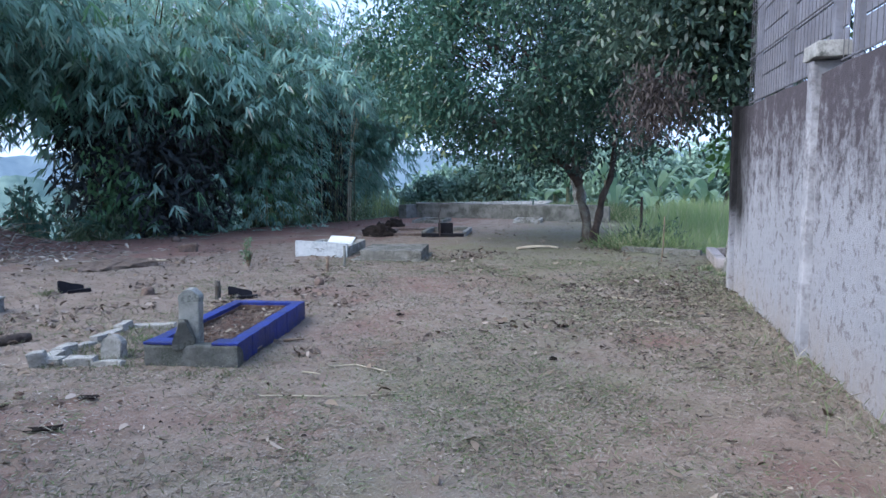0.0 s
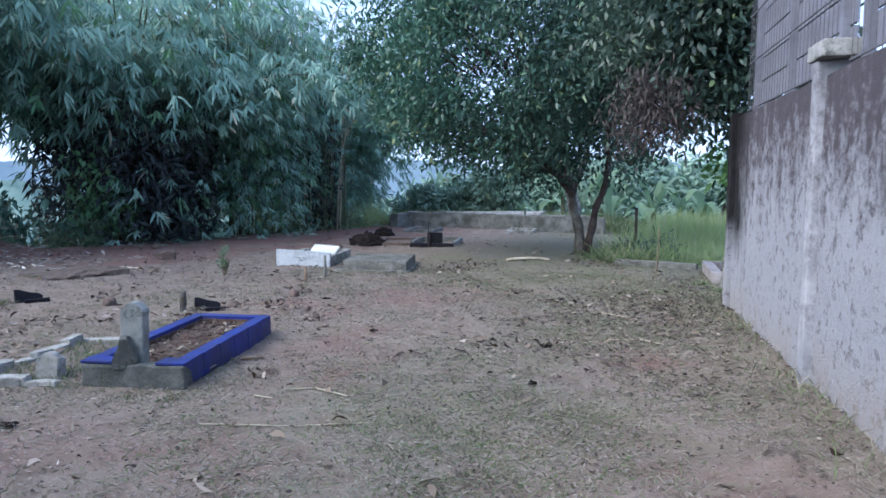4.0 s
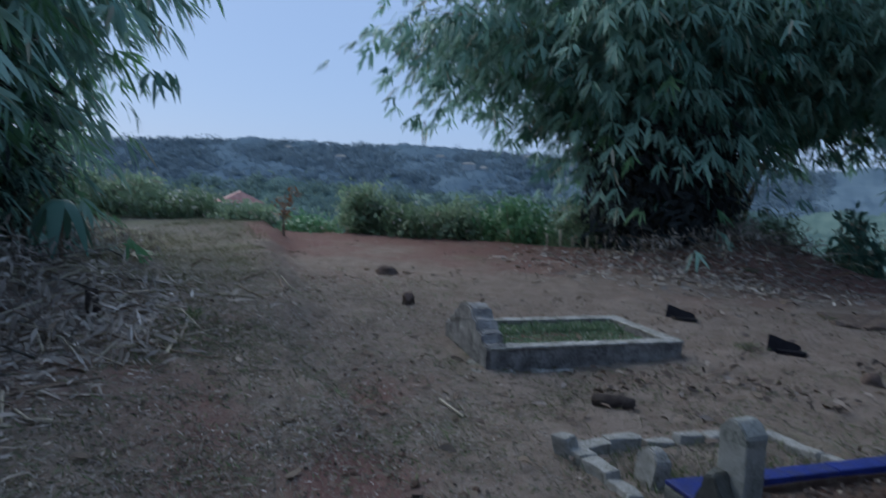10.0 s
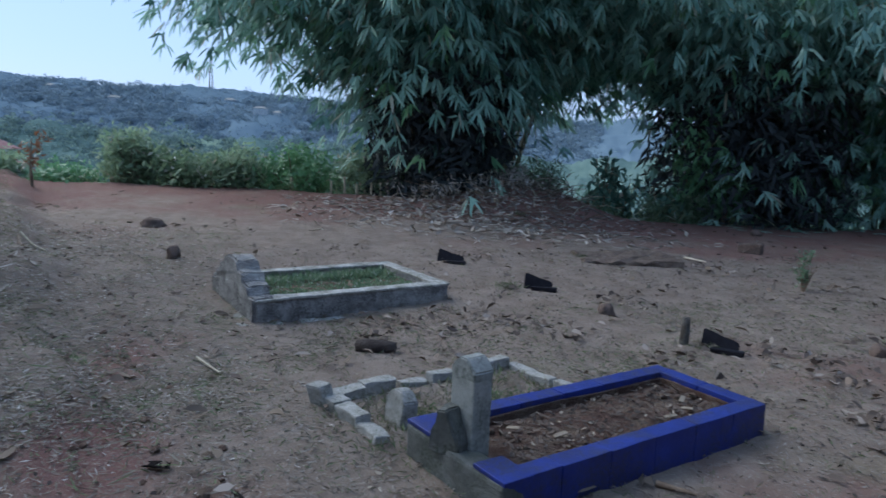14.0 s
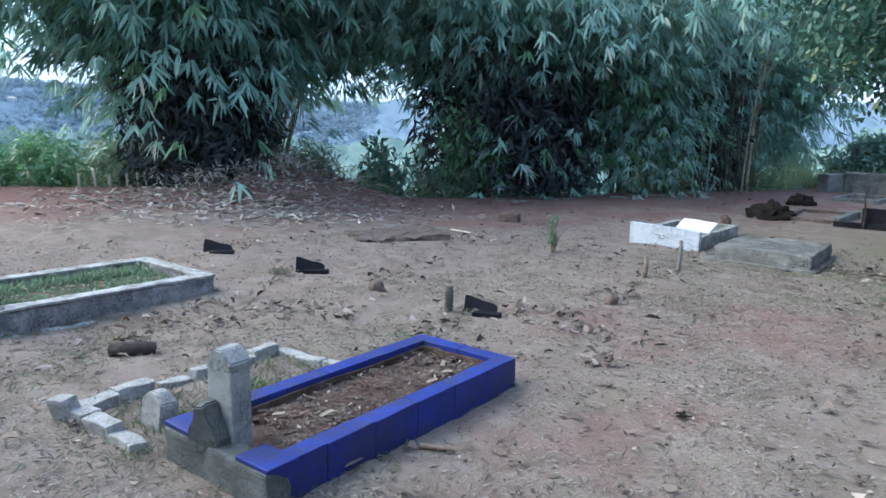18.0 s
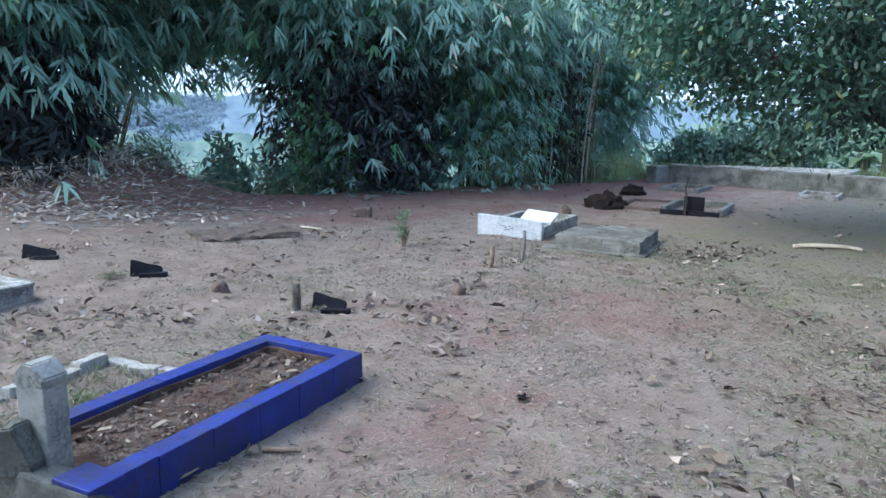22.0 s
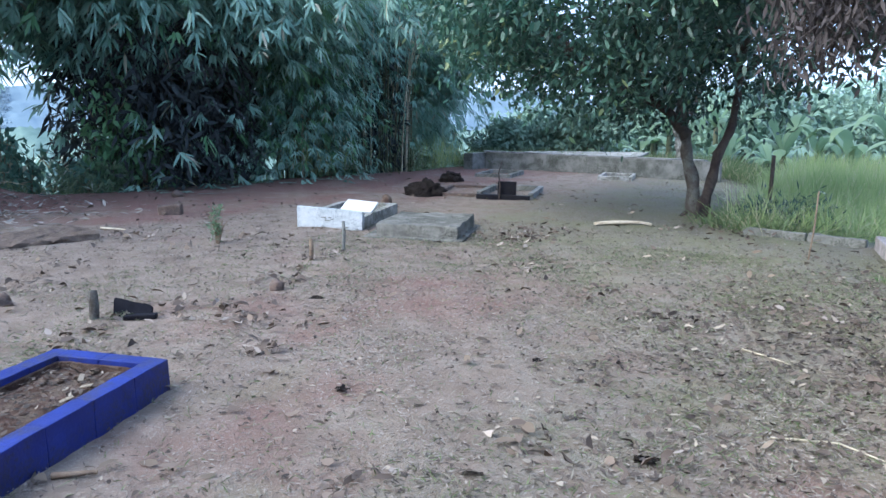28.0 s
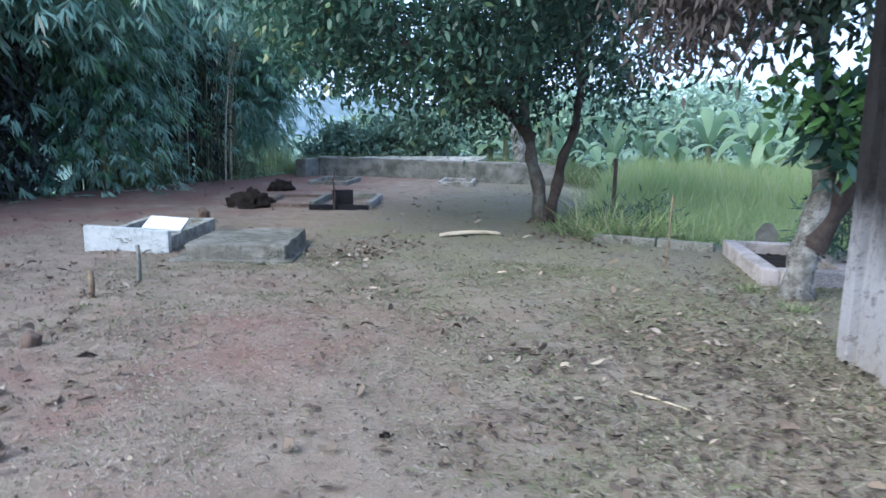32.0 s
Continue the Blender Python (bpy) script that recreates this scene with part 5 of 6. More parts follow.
def fruit_tree():
    t = thing("tree", pose(-2.74, 14.97, at_ground(-2.74, 14.97), 0, 0, 22), "spreading dark green broadleaf tree with a forked trunk", "tree")
    v, f = limb([(0.02, 0, -0.15), (0.04, 0.0, 0.35), (0.20, 0.0, 0.95), (0.36, 0.05, 1.5), (0.38, 0.1, 2.3), (0.25, 0.2, 3.6)], 0.09, 0.035, 10, 0.055, 1)
    mesh_object("trunk", v, f, M_DARKBARK, t, "dark crooked stem", True)
    v, f = limb([(-0.08, 0.08, -0.15), (-0.12, 0.1, 0.45), (-0.24, 0.1, 1.0), (-0.34, 0.1, 1.45), (-0.45, 0.2, 2.4), (-0.7, 0.5, 4.0)], 0.115, 0.035, 10, 0.06, 2)
    mesh_object("trunk", v, f, M_BARK, t, "pale lichen-spotted stem", True)
    v, f = limb([(-0.28, 0.1, 1.2), (-0.7, 0.05, 1.65), (-1.6, 0.0, 2.1), (-2.8, -0.2, 2.9)], 0.085, 0.025, 8, 0.05, 3)
    mesh_object("branch", v, f, M_DARKBARK, t, "", True)
    for k in range(5):
        a = 1.3 * k + 0.4
        v, f = limb([(0.05 * math.cos(a), 0.05 + 0.05 * math.sin(a), 0.22), (0.17 * math.cos(a), 0.05 + 0.17 * math.sin(a), 0.07), (0.34 * math.cos(a), 0.05 + 0.34 * math.sin(a), -0.05)], 0.06, 0.02, 6, 0.02, k + 70)
        mesh_object("root", v, f, M_DARKBARK, t, "", True)
    for k, (a, b) in enumerate((((0.38, 0.1, 2.0), (1.5, -0.3, 3.2)), ((0.36, 0.15, 2.6), (1.0, 1.4, 4.4)), ((-0.9, 0.05, 1.75), (-1.5, -1.3, 3.2)), ((-0.45, 0.25, 2.6), (-1.6, 1.6, 4.4)), ((0.38, 0.1, 2.2), (0.3, -1.5, 3.8)), ((-1.7, 0, 2.15), (-3.3, 0.9, 3.3)))):
        mid = tuple((p + q) / 2 + (0.12 if n == 2 else 0.05) for n, (p, q) in enumerate(zip(a, b)))
        v, f = limb([a, mid, b], 0.05, 0.014, 7, 0.06, k + 5)
        mesh_object("branch", v, f, M_DARKBARK, t, "", True)
    r = np.random.default_rng(31)
    c = shell(330, (-1.2, 0.4, 3.9), (3.2, 3.1, 2.6), r, 0.4)
    c = c[c[:, 2] > 1.62 + 0.12 * np.abs(c[:, 0] + 1.2)]
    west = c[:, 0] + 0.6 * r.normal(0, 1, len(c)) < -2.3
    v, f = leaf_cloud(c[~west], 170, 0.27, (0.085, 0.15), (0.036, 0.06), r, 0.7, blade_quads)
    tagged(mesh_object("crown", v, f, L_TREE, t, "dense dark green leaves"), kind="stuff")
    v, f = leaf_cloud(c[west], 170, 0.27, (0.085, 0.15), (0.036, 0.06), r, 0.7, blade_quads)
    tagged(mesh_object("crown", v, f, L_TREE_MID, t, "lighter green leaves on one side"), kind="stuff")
    tw = []
    for p in c[::2]:
        q = p * 0.6 + np.array([-0.3, 0.1, 1.2])
        tw.append(tube([q, (p + q) / 2 + (0, 0, 0.1), p], [0.018, 0.011, 0.004], 4))
    v, f = joined(tw)
    tagged(mesh_object("twig_spray", v, f, M_DARKBARK, t), kind="stuff")
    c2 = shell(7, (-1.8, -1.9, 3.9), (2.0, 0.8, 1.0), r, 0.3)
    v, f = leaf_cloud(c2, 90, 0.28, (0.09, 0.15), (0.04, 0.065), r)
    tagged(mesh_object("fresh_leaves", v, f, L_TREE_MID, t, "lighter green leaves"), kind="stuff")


def wall_tree():
    t = thing("tree", pose(0.0, 11.35, at_ground(0.0, 11.35)), "leaning lichen-spotted tree with large leaves beside the wall", "tree")
    v, f = limb([(0, 0, -0.15), (0.02, 0, 0.35), (0.10, 0.0, 0.9), (0.10, 0.05, 1.5), (-0.1, 0.1, 2.6)], 0.13, 0.06, 10, 0.03, 4)
    mesh_object("trunk", v, f, M_LICHEN, t, "", True)
    v, f = limb([(0.08, 0.0, 0.45), (0.30, 0.0, 0.95), (0.42, 0.0, 1.6), (0.5, 0.1, 3.2)], 0.10, 0.05, 9, 0.03, 6)
    mesh_object("trunk", v, f, M_DARKBARK, t, "", True)
    for k, (a, b) in enumerate((((0.0, 0.1, 2.2), (-0.9, -0.3, 2.6)), ((0.45, 0, 2.2), (0.2, -0.8, 3.2)), ((-0.1, 0.1, 2.6), (-0.5, 0.6, 4.2)), ((0.5, 0.1, 3.0), (0.9, 0.2, 4.6)))):
        v, f = limb([a, tuple((p + q) / 2 + 0.05 for p, q in zip(a, b)), b], 0.04, 0.012, 7, 0.05, k + 15)
        mesh_object("branch", v, f, M_DARKBARK, t, "", True)
    r = np.random.default_rng(32)
    c = shell(190, (-0.35, -0.1, 3.6), (1.5, 1.25, 1.75), r, 0.2)
    c = c[c[:, 2] > 2.3 + 0.25 * np.abs(c[:, 0] + 0.4)]
    v, f = leaf_cloud(c, 150, 0.26, (0.085, 0.145), (0.034, 0.055), r, 0.7, blade_quads)
    tagged(mesh_object("crown", v, f, L_TREE_DARK, t), kind="stuff")
    c2 = np.array([(-0.05, -0.25, 1.62), (0.12, -0.3, 1.5), (-0.25, -0.2, 1.75), (0.25, -0.3, 1.75), (0.35, -0.35, 1.45), (0.45, -0.35, 1.7)])
    low = np.stack([r.uniform(-0.1, 0.5, 15), r.uniform(-0.40, -0.12, 15), r.uniform(1.1, 1.85, 15)], 1)
    v, f = leaf_cloud(low, 16, 0.09, (0.13, 0.24), (0.05, 0.09), r, 0.4, blade_quads)
    tagged(mesh_object("shoot_tuft", v, f, L_TREE, t, "dark leafy shoots low on the stem"), kind="stuff")
    v, f = leaf_cloud(c2, 36, 0.12, (0.12, 0.21), (0.05, 0.08), r, 0.3, blade_quads)
    tagged(mesh_object("fresh_leaves", v, f, L_TREE_LIGHT, t, "bright fresh green leaves"), kind="stuff")
    c3 = shell(34, (-0.95, -1.45, 2.28), (0.45, 0.42, 0.34), r, 0.1)
    v, f = leaf_cloud(c3, 52, 0.16, (0.08, 0.14), (0.018, 0.034), r, 1.2)
    tagged(mesh_object("withered_leaves", v, f, L_DEAD, t, "withered brown hanging leaves"), kind="stuff")
    v, f = limb([(0.0, 0.1, 2.3), (-0.4, -0.6, 2.7), (-0.95, -1.45, 2.5)], 0.04, 0.012, 7, 0.05, 40)
    mesh_object("branch", v, f, M_DARKBARK, t, "", True)


fruit_tree()
wall_tree()


# ---- hedge and low plants ----
def bush(x, y, sx, sy, sz, n, mat, seed, label, name="bush", leaf=(0.07, 0.14), width=(0.03, 0.06), blossom=0):
    r = np.random.default_rng(seed)
    z = at_ground(x, y)
    b = thing(name, pose(x, y, z), label, "bush", "hedge bushes")
    stems = []
    for k in range(9):
        a = r.uniform(0, 6.28)
        e = np.array([sx * 0.7 * np.cos(a), sy * 0.7 * np.sin(a), sz * r.uniform(0.5, 1.0)])
        stems.append(tube([(0, 0, -0.1), e * (0.4, 0.4, 0.55), e], [0.018, 0.012, 0.005], 5))
    v, f = joined(stems)
    mesh_object("stems", v, f, M_WOOD, b)
    c = shell(n, (0, 0, sz * 0.5), (sx, sy, sz * 0.55), r, 0.2)
    c = c[c[:, 2] > 0.05]
    v, f = leaf_cloud(c, 40, 0.12, leaf, width, r, 0.0)
    v[:, 2] = np.maximum(v[:, 2], 0.01)
    tagged(mesh_object("leaves", v, f, mat, b), kind="stuff")
    if blossom:
        c = shell(blossom, (0, 0, sz * 0.55), (sx, sy, sz * 0.6), r, 0.8)
        v, f = leaf_cloud(c, 3, 0.05, (0.06, 0.10), (0.05, 0.08), r, 0.0)
        tagged(mesh_object("blossoms", v, f, L_BLOSSOM, b, "pale blossoms"), kind="stuff")


for k, (x, y, sx, sz, bl) in enumerate(((-15.4, -3.7, 1.0, 0.68, 16), (-15.7, -2.4, 0.8, 0.45, 22), (-15.8, -1.1, 0.8, 0.27, 12), (-15.9, 0.1, 0.8, 0.46, 5), (-15.6, 1.35, 0.5, 0.80, 0), (-15.5, 2.3, 0.7, 0.42, 14), (-15.4, 3.3, 0.7, 0.66, 3), (-15.5, 4.5, 1.0, 0.85, 0), (-15.6, 6.0, 1.0, 0.9, 0), (-18.4, 3.4, 1.4, 1.4, 0), (-17.0, 5.0, 1.4, 1.1, 0), (-14.6, -5.0, 1.2, 1.5, 0))):
    bush(x, y, sx * 1.25, sx * 0.8, sz * (1.0 if k in (1, 2, 3) else 1.15 + 0.2 * (k % 3)), 78, (L_HEDGEPALE, L_HEDGE, L_HEDGEPALE, L_BAMBOO_FRESH)[k % 4], 50 + k, "leafy green hedge bush " + ("with pale blossoms" if bl else "on the terrace edge"), leaf=(0.10, 0.20), width=(0.035, 0.075), blossom=bl)
for k, (x, y, sx, sz) in enumerate(((-13.6, 10.2, 0.5, 0.4), (-13.9, 9.1, 0.7, 0.6), (-13.1, 11.9, 0.7, 0.6), (-12.0, 17.2, 0.7, 0.7), (-11.7, 20.3, 0.7, 0.8), (-4.3, -0.5, 0.6, 0.9), (-6.0, -1.1, 0.9, 1.2), (-8.6, -1.7, 0.9, 1.2), (0.9, 12.6, 0.6, 0.8), (-1.6, 15.0, 0.6, 0.45))):
    bush(x, y, sx, sx * 0.8, sz, 45, L_TREE if k > 4 else L_HEDGE, 70 + k, "low wild green undergrowth at the terrace edge", "undergrowth", (0.10, 0.24), (0.015, 0.032))


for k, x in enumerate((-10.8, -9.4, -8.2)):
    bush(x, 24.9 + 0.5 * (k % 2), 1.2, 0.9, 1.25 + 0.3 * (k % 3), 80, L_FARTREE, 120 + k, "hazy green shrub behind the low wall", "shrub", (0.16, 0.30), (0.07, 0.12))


def croton():
    b = thing("red_sapling", pose(-13.6, 0.2, at_ground(-13.6, 0.2)), "small reddish-leaved sapling on the bank", "sapling")
    v, f = limb([(0, 0, -0.05), (0.02, 0, 0.35), (-0.08, 0, 0.75)], 0.03, 0.008, 6, 0.02, 2)
    mesh_object("stem", v, f, M_WOOD, b)
    r = np.random.default_rng(9)
    c = np.stack([r.normal(-0.05, 0.08, 14), r.normal(0, 0.08, 14), r.uniform(0.3, 0.8, 14)], 1)
    v, f = leaf_cloud(c, 6, 0.03, (0.10, 0.18), (0.03, 0.05), r, -0.6)
    mesh_object("leaves", v, f, leaf_material("red_leaf", (0.13, 0.06, 0.035), (0.24, 0.12, 0.065)), b)


croton()


def dry_shrub():
    b = thing("dry_plant", pose(-7.0, 9.4, at_ground(-7.0, 9.4)), "small withered olive-green plant on bare earth", "plant")
    stems = [tube([(0, 0, -0.04), (0.02 * k - 0.05, 0.01 * k, 0.2), (0.045 * k - 0.12, 0.02 * k - 0.04, 0.36 - 0.02 * k)], [0.012, 0.008, 0.003], 5) for k in range(6)]
    v, f = joined(stems)
    mesh_object("stems", v, f, M_WOOD, b)
    r = np.random.default_rng(10)
    c = np.stack([r.normal(0, 0.035, 46), r.normal(0, 0.035, 46), r.uniform(0.06, 0.42, 46)], 1)
    v, f = leaf_cloud(c, 5, 0.02, (0.04, 0.08), (0.012, 0.025), r, -0.5)
    mesh_object("leaves", v, f, L_HEDGE, b)


dry_shrub()


def drooping_plant():
    """A torn broad-leaved plant hanging over a rotten stump at the foot of the thicket."""
    x, y = -7.6, -0.55
    g = thing("broadleaf_plant", pose(x, y, at_ground(x, y)), "torn bluish-green broad-leaved plant below the bamboo thicket", "plant")
    v, f = limb([(0, 0, -0.05), (0.03, 0.02, 0.3), (0.0, 0.0, 0.62)], 0.03, 0.012, 7, 0.02, 3)
    mesh_object("stem", v, f, M_WOOD, g)
    for k in range(6):
        a = 1.05 * k + 0.3
        s = np.linspace(0, 1, 9)
        mid = np.stack([np.cos(a) * 0.32 * s, np.sin(a) * 0.32 * s, 0.62 + 0.22 * s - 0.75 * s ** 2], 1)
        w = 0.075 * np.sin(np.pi * (0.08 + 0.9 * s)) ** 0.7
        side = np.stack([-np.sin(a) * w, np.cos(a) * w, -0.3 * w], 1)
        verts = np.concatenate([mid + side, mid, mid - side * (1, 1, -1)])
        i = np.arange(8)
        faces = np.concatenate([np.stack([i, i + 1, 10 + i, 9 + i], 1), np.stack([9 + i, 10 + i, 19 + i, 18 + i], 1)])
        mesh_object("leaf", verts, faces, L_BAMBOO, g)


drooping_plant()
st = stake(-6.35, 0.42, 0.22, 0.05, M_DARKBARK, "rotten_stump", "dark rotten stump among bamboo litter", 7, 9)
thicket_rng = random.Random(77)
for k in range(26):
    x, y = thicket_rng.uniform(-9.3, -4.2), thicket_rng.uniform(-0.9, 1.5)
    a, ln = thicket_rng.uniform(0, 6.28), thicket_rng.uniform(0.25, 0.9)
    pts = []
    for q in (0.0, 0.5, 1.0):
        px, py = x + ln * q * math.cos(a) + 0.05 * (q == 0.5), y + ln * q * math.sin(a)
        pts.append((px, py))
    stick(pts, thicket_rng.uniform(0.008, 0.02), M_DRYCULM if k % 3 else M_WOOD, "dry broken bamboo stick lying in the litter")


def brush_pile(x, y, n, spread, seed, reach=0.8):
    q = random.Random(seed)
    g = thing("brush_pile", pose(x, y, at_ground(x, y)), "tangle of dead bamboo branches on an earth mound", "brush pile")
    for k in range(n):
        px, py = q.gauss(0, spread), q.gauss(0, spread * 1.3)
        a, ln, up = q.uniform(0, 6.28), q.uniform(0.3 * reach, reach), q.uniform(-0.05, 0.55 - 0.25 * reach)
        z = at_ground(x + px, y + py) - at_ground(x, y) + 0.01
        ex, ey = px + ln * math.cos(a), py + ln * math.sin(a)
        ez = max(z + ln * up, at_ground(x + ex, y + ey) - at_ground(x, y) + 0.01)
        mid = ((px + ex) / 2 + q.uniform(-0.05, 0.05), (py + ey) / 2 + q.uniform(-0.05, 0.05), max((z + ez) / 2 + 0.06, at_ground(x + (px + ex) / 2, y + (py + ey) / 2) - at_ground(x, y) + 0.01))
        v, f = tube([(px, py, z), mid, (ex, ey, ez)], [0.010, 0.008, 0.004], 5)
        mesh_object("dead_branch", v, f, (M_DRYCULM, M_WOOD, M_BARK)[k % 3], g)
    r = np.random.default_rng(seed)
    c = np.stack([r.normal(0, spread, 60), r.normal(0, spread * 1.3, 60), np.zeros(60)], 1)
    c[:, 2] = ground_z(c[:, 0] + x, c[:, 1] + y) - at_ground(x, y) + r.uniform(0.03, 0.3, 60)
    v, f = leaf_cloud(c, 10, 0.07, (0.08, 0.20), (0.015, 0.035), r, 0.4)
    tagged(mesh_object("dead_and_shade_leaves", v, f, L_HUSK, g, "grey withered leaves"), kind="stuff")


brush_pile(-13.1, 8.7, 80, 0.5, 5)
brush_pile(-13.3, 7.5, 50, 0.45, 6)
brush_pile(-8.6, -1.15, 30, 0.40, 7, 1.1)
brush_pile(-6.9, -0.55, 46, 0.38, 8, 1.2)
brush_pile(-5.4, 0.15, 34, 0.38, 9, 1.0)
brush_pile(-10.2, -1.9, 24, 0.40, 10, 1.1)
clods = []
for k in range(120):
    x = thicket_rng.uniform(-12.5, -3.2)
    y = 3.4 + (x + 3.0) * 0.291 + thicket_rng.gauss(0.0, 0.22)
    size = thicket_rng.uniform(0.008, 0.024)
    bm = rock_mesh(size * 1.6, size, size * 0.6, 400 + k)
    bm.verts.index_update()
    z = at_ground(x, y, size * 0.2)
    clods.append((np.array([(v.co.x + x, v.co.y + y, v.co.z + z) for v in bm.verts]), np.array([[v.index for v in f.verts] for f in bm.faces])))
    bm.free()
v, f = joined(clods)
tagged(mesh_object("earth_clods", v, f, M_SOIL), "dark crumbled clods along the eroded bank", "earth clods", kind="stuff")


def gap_sapling(x, y, h, seed, mat=L_BAMBOO):
    r = np.random.default_rng(seed)
    g = thing("sapling", pose(x, y, at_ground(x, y)), "leafy dark green sapling on the slope below the terrace", "sapling", "saplings on the slope")
    ends = []
    for k in range(7):
        a, q = r.uniform(0, 6.28), r.uniform(0.15, 0.55)
        e = (q * np.cos(a), q * np.sin(a), h * r.uniform(0.55, 1.0))
        v, f = limb([(0, 0, -0.1), (0.3 * e[0], 0.3 * e[1], 0.55 * e[2]), e], 0.018, 0.005, 5, 0.03, k)
        mesh_object("stem", v, f, M_WOOD, g)
        for s in np.linspace(0.35, 1.0, 9):
            ends.append((e[0] * s + r.normal(0, 0.08), e[1] * s + r.normal(0, 0.08), e[2] * s))
    v, f = leaf_cloud(np.array(ends), 7, 0.09, (0.16, 0.26), (0.06, 0.10), r, 0.9)
    tagged(mesh_object("leaves", v, f, mat, g), kind="stuff")


gap_sapling(-13.9, 10.6, 1.7, 61)
gap_sapling(-14.3, 11.3, 1.9, 62)
gap_sapling(-13.5, 11.9, 1.2, 63)
gap_sapling(-13.2, 12.3, 2.5, 64, L_BAMBOO_FRESH)
gap_sapling(-12.9, 12.8, 1.7, 65, L_BAMBOO_FRESH)


# ---- banana plants and the woods behind ----
def banana(x, y, h, n, seed):
    r = np.random.default_rng(seed)
    b = thing("banana_plant", pose(x, y, at_ground(x, y)), "banana plant with broad torn light green leaves", "banana plant", "banana plants")
    v, f = tube([(0, 0, -0.1), (0.03, 0, h * 0.5), (0.0, 0.02, h)], [0.13, 0.10, 0.07], 8)
    mesh_object("stem", v, f, M_CULM, b, "", True)
    for k in range(n):
        a = 2 * np.pi * k / n + r.uniform(-0.4, 0.4)
        ln, up = r.uniform(0.7, 1.7), r.uniform(0.7, 2.4)
        s = np.linspace(0, 1, 12)
        cx = ln * (s * 0.85)
        cz = h + ln * (up * s - (0.55 + up * 0.55) * s ** 2.2)
        w = 0.15 * np.sin(np.pi * np.clip(s * 0.93 + 0.07, 0, 1)) ** 0.6 * (1 + 0.15 * r.normal(0, 1, 12))
        w[-1] = 0.01
        ca, sa = np.cos(a), np.sin(a)
        mid = np.stack([cx * ca, cx * sa, cz], 1)
        le = mid + np.stack([-sa * w, ca * w, -0.35 * w], 1)
        ri = mid + np.stack([sa * w, -ca * w, -0.35 * w], 1)
        verts = np.concatenate([le, mid, ri])
        m = 12
        i = np.arange(m - 1)
        faces = np.concatenate([np.stack([i, i + 1, m + i + 1, m + i], 1), np.stack([m + i, m + i + 1, 2 * m + i + 1, 2 * m + i], 1)])
        mesh_object("leaf", verts, faces, L_BANANA, b)


for k, (x, y, h) in enumerate(((-8.6, 27.5, 1.0), (-6.9, 26.6, 1.2), (-5.2, 28.0, 1.5), (-3.4, 27.0, 1.1), (-1.9, 25.6, 1.3), (-0.2, 24.6, 1.3), (1.4, 25.8, 1.6), (3.4, 24.4, 1.2), (-10.0, 29.5, 1.6), (5.4, 26.5, 1.6), (0.6, 22.0, 0.8), (-2.6, 23.3, 0.9), (-4.2, 24.4, 0.8), (-1.0, 23.2, 1.1), (0.9, 24.0, 1.4), (2.4, 23.0, 1.2), (4.3, 23.2, 1.3), (-6.0, 25.0, 1.2), (-7.8, 25.6, 1.1), (2.0, 27.0, 1.8))):
    banana(x, y + (1.2 if x < -3 else 0.8 * (k % 3) - 0.6), (0.35 + 0.25 * (k % 3)) * h, 5 + k % 4, 200 + k)


def wood_tree(x, y, h, rad, seed, mat=L_FARTREE):
    r = np.random.default_rng(seed)
    t = thing("tree", pose(x, y, at_ground(x, y)), "hazy green tree in the woods behind the yard", "tree", "trees behind the yard")
    v, f = limb([(0, 0, -0.3), (0.1, 0, h * 0.35), (0.0, 0.1, h * 0.75)], 0.12, 0.04, 7, 0.06, seed)
    mesh_object("trunk", v, f, M_BARK, t)
    c = shell(80, (0, 0, h * 0.60), (rad, rad, h * 0.40), r, 0.35)
    v, f = leaf_cloud(c, 45, rad * 0.13, (0.22, 0.42), (0.10, 0.19), r)
    tagged(mesh_object("crown", v, f, mat, t), kind="stuff")


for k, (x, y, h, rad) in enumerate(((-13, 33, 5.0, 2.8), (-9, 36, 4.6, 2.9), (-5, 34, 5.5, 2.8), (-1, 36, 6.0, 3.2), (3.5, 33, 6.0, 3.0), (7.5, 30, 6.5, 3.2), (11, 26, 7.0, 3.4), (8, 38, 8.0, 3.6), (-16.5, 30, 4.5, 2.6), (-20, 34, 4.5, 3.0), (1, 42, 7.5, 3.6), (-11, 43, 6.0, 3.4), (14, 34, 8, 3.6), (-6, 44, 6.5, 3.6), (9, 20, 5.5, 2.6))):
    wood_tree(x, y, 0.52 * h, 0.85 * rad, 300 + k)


def behind_wall_tree():
    t = thing("tree", pose(-4.95, 23.3, at_ground(-4.95, 23.3)), "pale lichen-covered tree trunk behind a low wall", "tree")
    v, f = limb([(0, 0, -0.2), (0.05, 0, 0.6), (-0.12, 0, 1.3), (-0.5, 0.1, 2.2), (-0.9, 0.3, 3.4)], 0.24, 0.10, 9, 0.05, 9)
    mesh_object("trunk", v, f, M_LICHEN, t, "", True)
    v, f = limb([(-0.1, 0, 1.2), (0.3, 0, 2.0), (0.5, 0.2, 3.4)], 0.13, 0.05, 8, 0.05, 12)
    mesh_object("branch", v, f, M_DARKBARK, t, "", True)
    r = np.random.default_rng(44)
    c = shell(60, (-0.2, 0.2, 4.2), (2.0, 1.6, 1.6), r, 0.3)
    v, f = leaf_cloud(c, 80, 0.3, (0.14, 0.22), (0.07, 0.11), r)
    tagged(mesh_object("crown", v, f, L_TREE_DARK, t), kind="stuff")


behind_wall_tree()


